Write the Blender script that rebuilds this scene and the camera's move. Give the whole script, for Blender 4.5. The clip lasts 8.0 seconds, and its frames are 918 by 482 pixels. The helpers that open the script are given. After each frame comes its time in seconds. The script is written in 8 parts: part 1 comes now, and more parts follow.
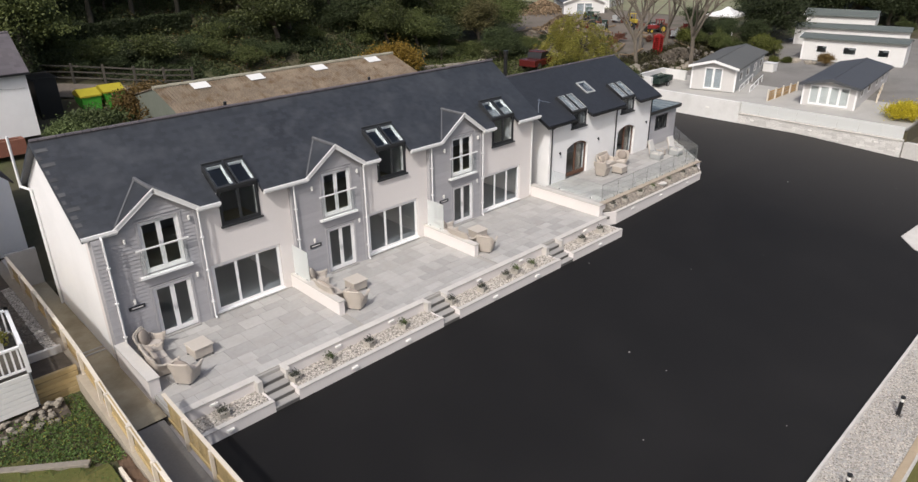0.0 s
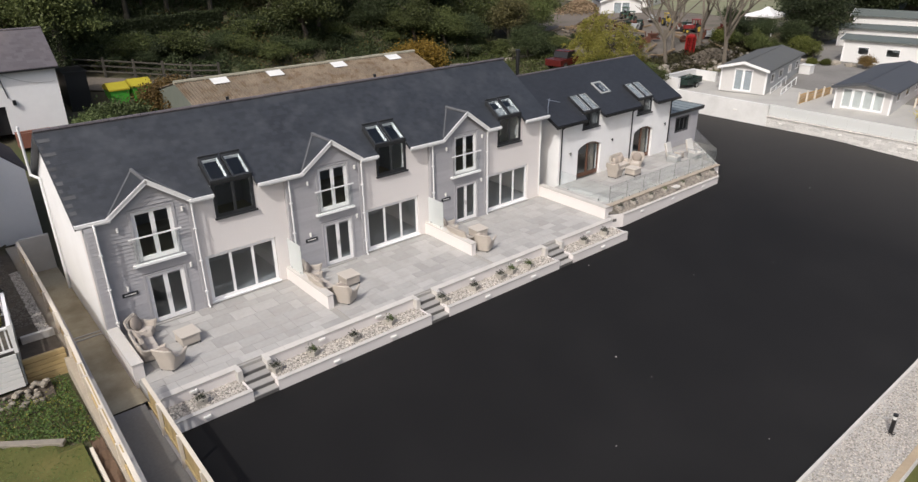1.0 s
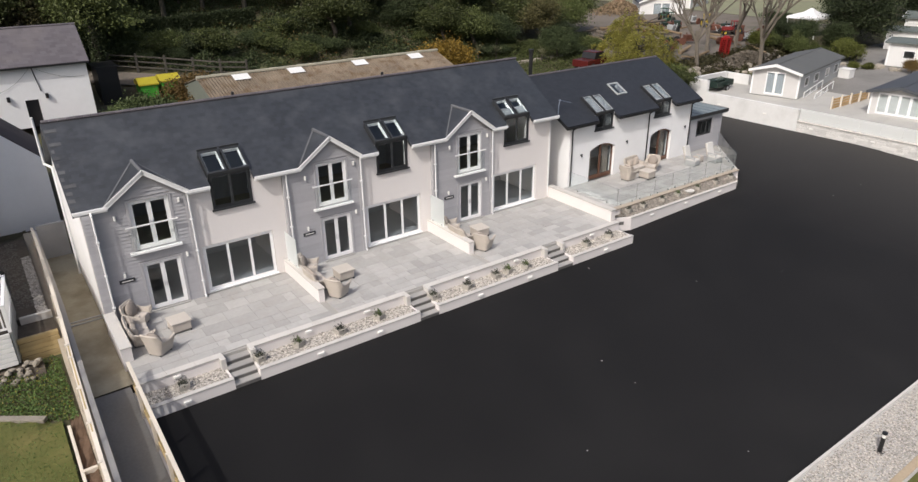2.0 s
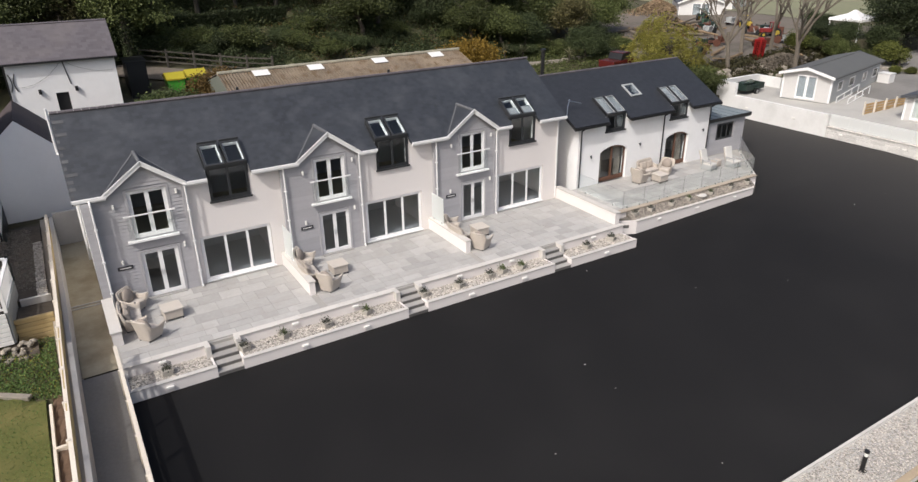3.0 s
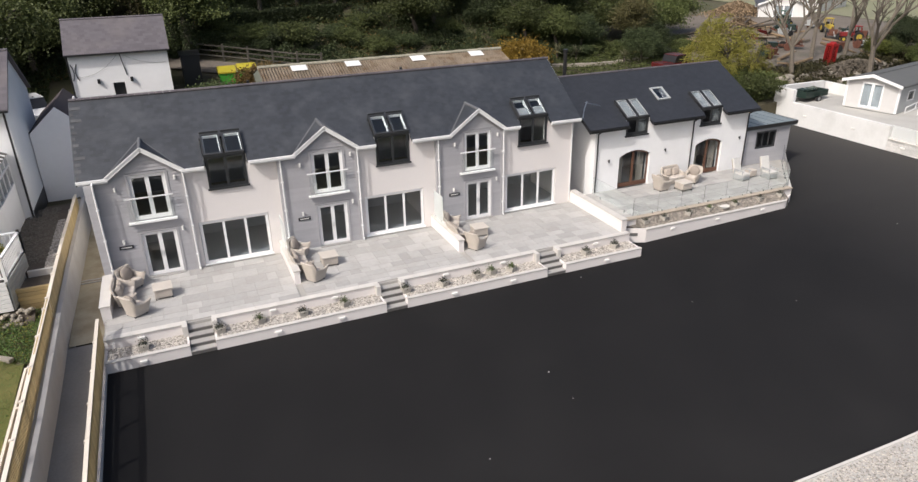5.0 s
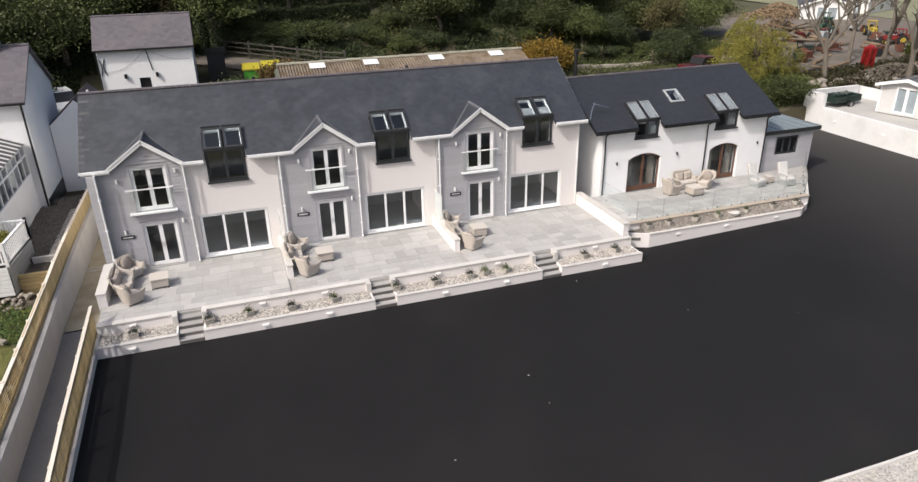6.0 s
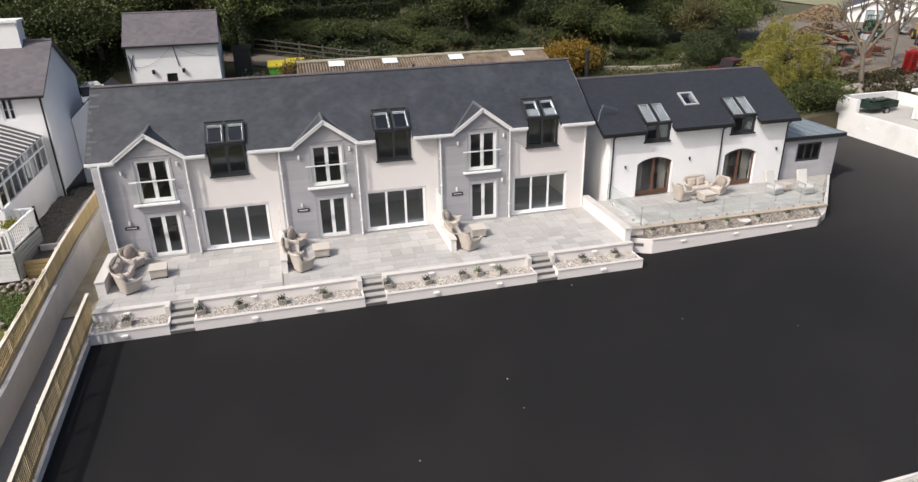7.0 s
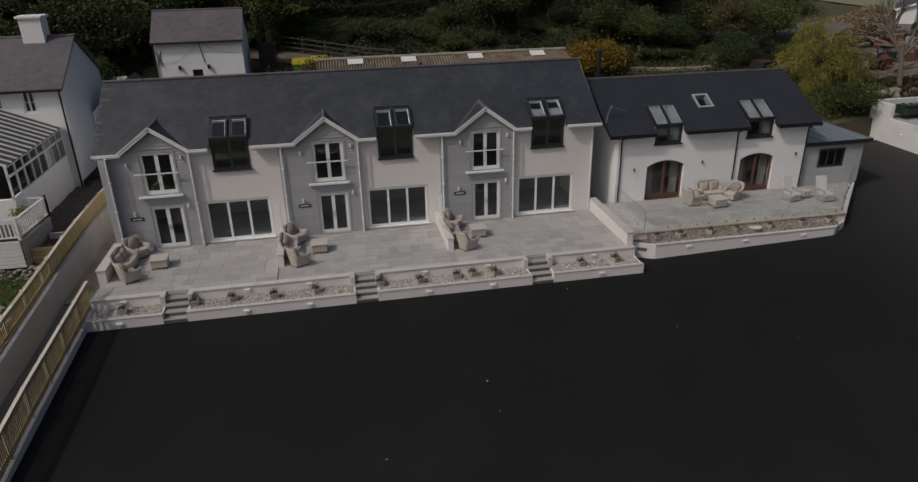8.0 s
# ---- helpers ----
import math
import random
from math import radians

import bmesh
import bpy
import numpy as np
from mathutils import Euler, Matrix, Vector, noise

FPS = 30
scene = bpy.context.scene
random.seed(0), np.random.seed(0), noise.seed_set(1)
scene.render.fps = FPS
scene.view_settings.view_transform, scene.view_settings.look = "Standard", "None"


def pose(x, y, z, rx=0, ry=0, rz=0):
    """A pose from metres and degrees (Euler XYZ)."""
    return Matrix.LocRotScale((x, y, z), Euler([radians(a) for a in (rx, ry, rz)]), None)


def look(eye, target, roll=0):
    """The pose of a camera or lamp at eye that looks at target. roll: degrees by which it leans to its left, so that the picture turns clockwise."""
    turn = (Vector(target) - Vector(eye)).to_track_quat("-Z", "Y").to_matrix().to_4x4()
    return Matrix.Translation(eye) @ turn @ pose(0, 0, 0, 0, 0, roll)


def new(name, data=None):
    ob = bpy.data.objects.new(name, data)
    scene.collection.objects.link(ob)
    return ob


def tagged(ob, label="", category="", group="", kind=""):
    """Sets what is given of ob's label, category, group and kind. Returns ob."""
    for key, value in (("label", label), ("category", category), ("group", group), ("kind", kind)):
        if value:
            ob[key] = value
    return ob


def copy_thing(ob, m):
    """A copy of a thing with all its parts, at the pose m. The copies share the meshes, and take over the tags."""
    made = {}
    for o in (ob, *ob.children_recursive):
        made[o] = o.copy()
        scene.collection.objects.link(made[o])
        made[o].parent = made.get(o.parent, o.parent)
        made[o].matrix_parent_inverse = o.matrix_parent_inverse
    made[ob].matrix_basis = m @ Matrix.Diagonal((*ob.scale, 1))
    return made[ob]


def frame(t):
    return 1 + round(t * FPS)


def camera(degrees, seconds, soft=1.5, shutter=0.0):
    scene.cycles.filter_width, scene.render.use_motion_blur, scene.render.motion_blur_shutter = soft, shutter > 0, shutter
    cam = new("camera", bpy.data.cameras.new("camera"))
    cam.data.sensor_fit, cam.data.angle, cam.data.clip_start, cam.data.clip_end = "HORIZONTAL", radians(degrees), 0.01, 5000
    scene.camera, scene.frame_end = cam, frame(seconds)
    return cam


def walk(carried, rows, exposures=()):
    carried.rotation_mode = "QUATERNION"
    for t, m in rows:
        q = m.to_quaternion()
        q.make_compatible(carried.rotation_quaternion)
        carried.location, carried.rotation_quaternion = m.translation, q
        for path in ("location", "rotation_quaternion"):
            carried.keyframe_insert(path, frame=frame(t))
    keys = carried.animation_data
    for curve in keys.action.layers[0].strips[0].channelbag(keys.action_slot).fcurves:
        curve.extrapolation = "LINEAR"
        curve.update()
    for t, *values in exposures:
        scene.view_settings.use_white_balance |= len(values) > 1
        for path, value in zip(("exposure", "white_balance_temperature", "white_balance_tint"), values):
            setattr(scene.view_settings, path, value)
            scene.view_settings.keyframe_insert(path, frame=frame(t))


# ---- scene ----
cam = camera(68.3, 8.0, soft=1.4)
PATH = [
    (0, (-3.595, -24.274, 14.858), (-2.327, -22.962, 14.04), -0.5),
    (0.5, (-2.757, -25.05, 14.842), (-1.537, -23.693, 14.023), -0.5),
    (1, (-1.9, -25.827, 14.815), (-0.732, -24.426, 13.995), -0.6),
    (1.5, (-1.011, -26.588, 14.757), (0.103, -25.143, 13.939), -0.7),
    (3, (1.805, -28.648, 14.66), (2.752, -27.088, 13.843), -0.7),
    (3.5, (2.787, -29.225, 14.631), (3.679, -27.632, 13.815), -0.8),
    (4, (3.831, -29.77, 14.614), (4.663, -28.145, 13.798), -0.8),
    (4.5, (4.863, -30.282, 14.578), (5.634, -28.627, 13.763), -0.9),
    (6, (8.075, -31.477, 14.4), (8.666, -29.746, 13.589), -1.0),
    (6.5, (9.183, -31.759, 14.342), (9.71, -30.007, 13.533), -1.0),
    (7, (10.344, -32.031, 14.306), (10.806, -30.261, 13.498), -1.0),
    (7.5, (11.456, -32.21, 14.229), (11.855, -30.424, 13.423), -1.0),
    (8, (12.555, -32.355, 14.147), (12.889, -30.555, 13.342), -1.1),
]
walk(cam, [(t, look(eye, target, roll)) for t, eye, target, roll in PATH],
     [(t, d - 0.05 + 0.014 * t, 6225 + 6 * t, 10.5) for t, d in ((0, -0.22), (1.5, -0.18), (4, -0.06), (7, 0.03), (7.45, 0.03), (7.6, -0.19), (7.7, -0.42), (7.8, -0.72), (7.9, -1.07), (8, -1.47))])

# ---- world and sun ----
SUN_TO = Vector((-0.85, -0.42, 1.0)).normalized()
world = bpy.data.worlds.new("sky")
scene.world = world
world.use_nodes = True
wn = world.node_tree
wn.nodes.clear()
sky = wn.nodes.new("ShaderNodeTexSky")
sky.sky_type = "NISHITA"
sky.sun_disc = False
sky.dust_density = 7.0
sky.sun_elevation = math.asin(SUN_TO.z)
sky.sun_rotation = math.atan2(SUN_TO.x, SUN_TO.y)
bg = wn.nodes.new("ShaderNodeBackground")
bg.inputs["Strength"].default_value = 0.15
wout = wn.nodes.new("ShaderNodeOutputWorld")
wn.links.new(sky.outputs[0], bg.inputs[0])
wn.links.new(bg.outputs[0], wout.inputs[0])
sun_data = bpy.data.lights.new("sun", "SUN")
sun_data.energy = 2.6
sun_data.angle = radians(0.6)
sun_data.color = (1.0, 0.95, 0.88)
sun_ob = new("sun", sun_data)
sun_ob.matrix_world = look((0, 0, 60), Vector((0, 0, 60)) - SUN_TO)


# ---- materials ----
def material(name, color, rough=0.7, metal=0.0, var=0.12, scale=6.0, big=0.6, bump=0.0, bump_scale=60.0, island=0.0, objrand=0.0,
             stain=None, stain_scale=0.5, stain_amount=0.0, spec=0.5):
    """A surface with grain, broad variation, stains and fine relief, in metres."""
    m = bpy.data.materials.new(name)
    m.use_nodes = True
    nt = m.node_tree
    n = nt.nodes
    p = n["Principled BSDF"]
    p.inputs["Roughness"].default_value = rough
    p.inputs["Metallic"].default_value = metal
    p.inputs["Specular IOR Level"].default_value = spec
    geo = n.new("ShaderNodeNewGeometry")
    pos = geo.outputs["Position"]

    def noise_tex(s, detail=4.0):
        t = n.new("ShaderNodeTexNoise")
        t.inputs["Scale"].default_value = s
        t.inputs["Detail"].default_value = detail
        nt.links.new(pos, t.inputs["Vector"])
        return t

    def math_node(op, a, b):
        k = n.new("ShaderNodeMath")
        k.operation = op
        for i, v in enumerate((a, b)):
            if isinstance(v, (int, float)):
                k.inputs[i].default_value = v
            else:
                nt.links.new(v, k.inputs[i])
        return k.outputs[0]

    fine, broad = noise_tex(scale), noise_tex(big)
    total = math_node("ADD", math_node("MULTIPLY", math_node("SUBTRACT", fine.outputs[0], 0.5), var * 2),
                      math_node("MULTIPLY", math_node("SUBTRACT", broad.outputs[0], 0.5), var * 2))
    if island:
        total = math_node("ADD", total, math_node("MULTIPLY", math_node("SUBTRACT", geo.outputs["Random Per Island"], 0.5), island * 2))
    if objrand:
        oi = n.new("ShaderNodeObjectInfo")
        total = math_node("ADD", total, math_node("MULTIPLY", math_node("SUBTRACT", oi.outputs["Random"], 0.5), objrand * 2))
    gain = math_node("MAXIMUM", math_node("ADD", total, 1.0), 0.05)
    sc = n.new("ShaderNodeVectorMath")
    sc.operation = "SCALE"
    sc.inputs[0].default_value = color[:3]
    nt.links.new(gain, sc.inputs["Scale"])
    out = sc.outputs[0]
    if stain:
        st = noise_tex(stain_scale, 6.0)
        ramp = n.new("ShaderNodeMapRange")
        ramp.inputs["From Min"].default_value = 0.48
        ramp.inputs["From Max"].default_value = 0.72
        ramp.inputs["To Max"].default_value = stain_amount
        nt.links.new(st.outputs[0], ramp.inputs["Value"])
        mix = n.new("ShaderNodeMix")
        mix.data_type = "RGBA"
        nt.links.new(ramp.outputs[0], mix.inputs["Factor"])
        nt.links.new(out, mix.inputs["A"])
        mix.inputs["B"].default_value = (*stain, 1)
        out = mix.outputs["Result"]
    nt.links.new(out, p.inputs["Base Color"])
    if bump:
        bt = noise_tex(bump_scale, 3.0)
        b = n.new("ShaderNodeBump")
        b.inputs["Strength"].default_value = bump
        b.inputs["Distance"].default_value = 0.02
        nt.links.new(bt.outputs[0], b.inputs["Height"])
        nt.links.new(b.outputs[0], p.inputs["Normal"])
    return m


def glass_material(name, tint, rough=0.02):
    m = bpy.data.materials.new(name)
    m.use_nodes = True
    p = m.node_tree.nodes["Principled BSDF"]
    p.inputs["Base Color"].default_value = (*tint, 1)
    p.inputs["Roughness"].default_value = rough
    p.inputs["Transmission Weight"].default_value = 1.0
    p.inputs["IOR"].default_value = 1.45
    return m


def leaf_material(name, color, var=0.17, objrand=0.34, trans=0.25):
    m = material(name, color, rough=0.6, var=0.22, scale=1.1, big=0.22, island=var, objrand=objrand, spec=0.3)
    nt = m.node_tree
    p = nt.nodes["Principled BSDF"]
    tr = nt.nodes.new("ShaderNodeBsdfTranslucent")
    link = p.inputs["Base Color"].links[0].from_socket
    nt.links.new(link, tr.inputs["Color"])
    mx = nt.nodes.new("ShaderNodeMixShader")
    mx.inputs[0].default_value = trans
    nt.links.new(p.outputs[0], mx.inputs[1])
    nt.links.new(tr.outputs[0], mx.inputs[2])
    nt.links.new(mx.outputs[0], nt.nodes["Material Output"].inputs["Surface"])
    return m


M = {}
M["tarmac"] = material("tarmac", (0.0088, 0.0085, 0.0088), rough=0.8, var=0.08, scale=30, big=0.25, bump=0.25, bump_scale=80,
                       stain=(0.0185, 0.0178, 0.0176), stain_scale=0.16, stain_amount=0.4, spec=0.22)

# paler towards the far end and the gravel edge, with faint tyre sweeps
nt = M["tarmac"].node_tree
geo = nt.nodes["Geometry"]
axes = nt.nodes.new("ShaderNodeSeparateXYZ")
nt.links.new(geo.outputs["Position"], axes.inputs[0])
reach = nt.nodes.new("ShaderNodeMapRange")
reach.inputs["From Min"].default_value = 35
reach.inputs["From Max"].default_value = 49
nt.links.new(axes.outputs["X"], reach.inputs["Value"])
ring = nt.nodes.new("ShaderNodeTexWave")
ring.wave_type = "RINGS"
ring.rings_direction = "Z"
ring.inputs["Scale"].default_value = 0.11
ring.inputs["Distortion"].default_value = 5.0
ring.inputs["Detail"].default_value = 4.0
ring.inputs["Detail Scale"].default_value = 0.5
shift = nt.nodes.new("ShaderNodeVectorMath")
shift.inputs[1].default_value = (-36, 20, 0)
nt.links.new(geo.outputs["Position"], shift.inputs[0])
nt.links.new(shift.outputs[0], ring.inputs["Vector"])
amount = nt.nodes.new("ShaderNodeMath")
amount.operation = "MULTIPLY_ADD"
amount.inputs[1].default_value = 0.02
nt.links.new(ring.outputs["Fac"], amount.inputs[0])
front_reach = nt.nodes.new("ShaderNodeMapRange")
front_reach.inputs["From Min"].default_value = -11
front_reach.inputs["From Max"].default_value = -19
front_reach.inputs["To Max"].default_value = 0.22
nt.links.new(axes.outputs["Y"], front_reach.inputs["Value"])
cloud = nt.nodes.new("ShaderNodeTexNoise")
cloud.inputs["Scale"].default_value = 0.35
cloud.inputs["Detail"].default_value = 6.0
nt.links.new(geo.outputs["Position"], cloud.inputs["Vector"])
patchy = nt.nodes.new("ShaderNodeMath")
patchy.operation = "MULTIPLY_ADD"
nt.links.new(front_reach.outputs[0], patchy.inputs[0])
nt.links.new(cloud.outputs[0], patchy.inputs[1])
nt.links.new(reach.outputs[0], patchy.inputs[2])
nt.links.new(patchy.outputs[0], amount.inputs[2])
pale_blend = nt.nodes.new("ShaderNodeMix")
pale_blend.data_type = "RGBA"
pale_blend.inputs["B"].default_value = (0.042, 0.040, 0.038, 1)
nt.links.new(amount.outputs[0], pale_blend.inputs["Factor"])
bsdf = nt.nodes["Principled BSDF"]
nt.links.new(bsdf.inputs["Base Color"].links[0].from_socket, pale_blend.inputs["A"])
nt.links.new(pale_blend.outputs["Result"], bsdf.inputs["Base Color"])
M["park"] = material("park_concrete", (0.20, 0.192, 0.18), rough=0.95, var=0.15, scale=5, big=0.3, bump=0.3, bump_scale=20, stain=(0.13, 0.125, 0.115), stain_scale=0.4, stain_amount=0.6)
M["slate"] = material("slate", (0.029, 0.0325, 0.0385), rough=0.5, var=0.2, scale=1.6, big=0.5, island=0.22, bump=0.15, bump_scale=25,
                      stain=(0.074, 0.079, 0.088), stain_scale=1.1, stain_amount=0.55, spec=0.75)
M["slate_dark"] = material("slate_dark", (0.027, 0.029, 0.034), rough=0.5, var=0.10, scale=3, big=0.4, island=0.15, bump=0.15, bump_scale=25)
M["slate_purple"] = material("slate_purple", (0.102, 0.092, 0.102), rough=0.65, var=0.08, scale=3, big=0.4, island=0.15, bump=0.15, bump_scale=25,
                             stain=(0.16, 0.14, 0.14), stain_scale=0.5, stain_amount=0.5)
M["render_cream"] = material("cream_render", (0.735, 0.70, 0.682), rough=0.9, var=0.025, scale=12, big=0.5, bump=0.12, bump_scale=150, spec=0.2,
                             stain=(0.60, 0.56, 0.53), stain_scale=0.35, stain_amount=0.22)
M["render_white"] = material("white_render", (0.83, 0.83, 0.83), rough=0.9, var=0.03, scale=5, big=0.7, bump=0.25, bump_scale=40, spec=0.2,
                             stain=(0.62, 0.62, 0.60), stain_scale=0.5, stain_amount=0.2)
M["wall_white"] = material("weathered_white_render", (0.70, 0.70, 0.69), rough=0.9, var=0.05, scale=5, big=0.7, bump=0.25, bump_scale=40, spec=0.2,
                           stain=(0.52, 0.52, 0.50), stain_scale=0.9, stain_amount=0.5)
M["coping"] = material("pale_concrete", (0.56, 0.54, 0.51), rough=0.85, var=0.06, scale=14, big=0.9, bump=0.2, bump_scale=90, objrand=0.06,
                       stain=(0.38, 0.36, 0.33), stain_scale=1.2, stain_amount=0.35)
M["coping_brown"] = material("brown_coping", (0.36, 0.31, 0.25), rough=0.85, var=0.12, scale=14, big=0.9, bump=0.2)
M["cladding"] = material("grey_boards", (0.385, 0.380, 0.396), rough=0.65, var=0.05, scale=9, big=0.7, island=0.05, bump=0.15, bump_scale=60)
M["upvc"] = material("white_plastic", (0.82, 0.82, 0.82), rough=0.35, var=0.02, scale=8, big=0.8)
M["frame_dark"] = material("dark_grey_frame", (0.030, 0.032, 0.035), rough=0.4, var=0.05, scale=8, big=1)
M["pipe_black"] = material("black_plastic", (0.015, 0.015, 0.016), rough=0.4, var=0.05, scale=9, big=1)
M["door_wood"] = material("brown_door_wood", (0.12, 0.058, 0.036), rough=0.45, var=0.18, scale=14, big=1.2)
M["paving"] = material("sandstone_slab", (0.40, 0.393, 0.381), rough=0.85, var=0.10, scale=6, big=0.8, objrand=0.13, bump=0.25, bump_scale=40,
                       stain=(0.33, 0.31, 0.29), stain_scale=1.4, stain_amount=0.4)
M["mortar"] = material("mortar_bed", (0.345, 0.335, 0.315), rough=0.95, var=0.08, scale=20, big=1, bump=0.2)
# risers take a darker tone than the treads
M["step_riser"] = material("dark_riser", (0.12, 0.115, 0.11), rough=0.9, var=0.1, scale=10, big=1, bump=0.2, objrand=0.1)
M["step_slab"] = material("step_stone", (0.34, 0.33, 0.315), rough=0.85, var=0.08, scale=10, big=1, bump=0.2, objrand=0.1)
M["pebble"] = material("pebbles", (0.40, 0.372, 0.335), rough=0.8, var=0.05, scale=12, big=1.0, island=0.55)
M["pebble_dull"] = material("dull_pebbles", (0.25, 0.225, 0.195), rough=0.85, var=0.05, scale=12, big=1.0, island=0.6)
# shade in the gaps between pebbles is put into this dark bed
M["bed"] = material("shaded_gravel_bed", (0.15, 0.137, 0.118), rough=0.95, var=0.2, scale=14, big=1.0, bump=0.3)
M["gravel"] = material("pale_gravel", (0.42, 0.41, 0.39), rough=0.9, var=0.35, scale=16, big=0.8, bump=0.6, bump_scale=28)
M["fence_wood"] = material("new_fence_wood", (0.44, 0.335, 0.165), rough=0.75, var=0.08, scale=12, big=1.0, objrand=0.14, bump=0.15, bump_scale=60)
M["edging_tan"] = material("tan_edging_timber", (0.40, 0.32, 0.22), rough=0.85, var=0.15, scale=9, big=1.0)
M["fence_cap"] = material("weathered_rail_wood", (0.66, 0.60, 0.51), rough=0.8, var=0.1, scale=14, big=1.0, objrand=0.1)
M["fence_grey"] = material("grey_timber", (0.075, 0.068, 0.056), rough=0.85, var=0.15, scale=12, big=1.0, objrand=0.2)
M["path"] = material("path_concrete", (0.40, 0.35, 0.25), rough=0.85, var=0.14, scale=8, big=0.7, bump=0.25, stain=(0.22, 0.18, 0.11), stain_scale=0.8, stain_amount=0.75)
M["path_light"] = material("pale_kerb_concrete", (0.50, 0.475, 0.45), rough=0.9, var=0.08, scale=10, big=0.7, bump=0.2)
M["wicker"] = material("rattan_weave", (0.455, 0.41, 0.36), rough=0.8, var=0.14, scale=45, big=2, objrand=0.05, bump=0.6, bump_scale=70)
M["cushion"] = material("beige_cushion", (0.50, 0.455, 0.41), rough=0.95, var=0.05, scale=10, big=2, objrand=0.06)
M["cushion_grey"] = material("taupe_pillow", (0.40, 0.35, 0.30), rough=0.95, var=0.06, scale=10, big=2)
# taupe darkened to hold the shade inside the armchair backs
M["cushion_shaded"] = material("shaded_taupe_cover", (0.27, 0.235, 0.205), rough=0.9, var=0.08, scale=10, big=2)
M["cushion_white"] = material("white_cushion", (0.56, 0.55, 0.525), rough=0.95, var=0.05, scale=10, big=2)
M["table_top"] = material("stone_coloured_top", (0.52, 0.48, 0.43), rough=0.6, var=0.05, scale=8, big=1)
M["glass"] = glass_material("window_glass", (0.75, 0.80, 0.82))
M["glass_green"] = glass_material("green_tinted_glass", (0.935, 0.965, 0.957))
M["steel"] = material("brushed_steel", (0.55, 0.56, 0.57), rough=0.3, metal=1.0, var=0.05)
M["lead_pale"] = material("pale_lead_flashing", (0.12, 0.123, 0.13), rough=0.55, var=0.2, scale=6, big=1.5)
M["slate_verge"] = material("mortared_verge_slate", (0.080, 0.082, 0.086), rough=0.6, var=0.25, scale=5, big=1.2, objrand=0.3)
M["roof_zinc"] = material("blue_grey_roof_sheet", (0.20, 0.235, 0.25), rough=0.35, var=0.1, scale=4, big=0.8)
# tone for blinds and for sky reflected in the barn roof windows
M["pale_blind_sky"] = material("pale_blind_sky", (0.235, 0.24, 0.245), rough=0.9, var=0.08, scale=6, big=1)
M["slate_brown"] = material("old_brown_slate", (0.062, 0.048, 0.048), rough=0.8, var=0.25, scale=5, big=1, bump=0.3, bump_scale=20)
M["room"] = material("room_plaster", (0.36, 0.37, 0.39), rough=0.95, var=0.05, scale=2, big=0.6)
M["carpet"] = material("olive_brown_carpet", (0.40, 0.35, 0.22), rough=0.95, var=0.08, scale=6, big=1)
M["curtain"] = material("grey_blind", (0.35, 0.36, 0.37), rough=0.95, var=0.08, scale=3, big=0.8)
M["grass"] = material("lawn", (0.090, 0.095, 0.021), rough=0.95, var=0.25, scale=9, big=0.5, bump=0.5, bump_scale=30, stain=(0.165, 0.14, 0.045), stain_scale=0.6, stain_amount=0.7)
M["soil"] = material("earth", (0.075, 0.066, 0.038), rough=0.95, var=0.25, scale=6, big=0.3, bump=0.6, bump_scale=12, stain=(0.055, 0.075, 0.02), stain_scale=0.25, stain_amount=0.95)
M["brown_soil"] = material("bare_brown_soil", (0.115, 0.072, 0.045), rough=0.95, var=0.3, scale=7, big=0.8, bump=0.6, bump_scale=14)
M["yard"] = material("yard_gravel", (0.15, 0.128, 0.105), rough=0.95, var=0.3, scale=5, big=0.25, bump=0.4, bump_scale=14, stain=(0.09, 0.085, 0.06), stain_scale=0.3, stain_amount=0.8)
M["stone"] = material("grey_stone", (0.57, 0.56, 0.54), rough=0.9, var=0.12, scale=7, big=1.0, objrand=0.14, island=0.16, bump=0.5, bump_scale=22)
M["rubble"] = material("rubble_stone", (0.26, 0.235, 0.195), rough=0.95, var=0.2, scale=6, big=1.5, objrand=0.25, bump=0.5, bump_scale=22)
M["park_pale"] = material("pale_park_concrete", (0.42, 0.41, 0.385), rough=0.9, var=0.08, scale=6, big=0.5, bump=0.2, stain=(0.30, 0.29, 0.27), stain_scale=0.5, stain_amount=0.6)
M["bark"] = material("bark", (0.085, 0.072, 0.058), rough=0.95, var=0.25, scale=10, big=1.5, bump=0.6, bump_scale=20)
# darkened so the added tall trunks sink into the wood
M["bark_dark"] = material("darkened_bark", (0.035, 0.033, 0.024), rough=0.95, var=0.3, scale=8, big=1.5, bump=0.6, bump_scale=20)
M["bark_pale"] = material("pale_bark", (0.145, 0.125, 0.10), rough=0.95, var=0.25, scale=8, big=1.2, bump=0.6, bump_scale=18)
M["leaf_dark"] = leaf_material("dark_leaves", (0.045, 0.060, 0.024))
M["leaf_willow"] = leaf_material("willow_leaves", (0.235, 0.22, 0.05), trans=0.42)
M["worn_yellow"] = material("worn_yellow_paint", (0.40, 0.30, 0.04), rough=0.6, var=0.2, scale=4, big=1)
M["worn_red"] = material("worn_red_paint", (0.20, 0.02, 0.018), rough=0.6, var=0.2, scale=4, big=1)
M["worn_green"] = material("worn_green_paint", (0.03, 0.075, 0.045), rough=0.6, var=0.2, scale=4, big=1)
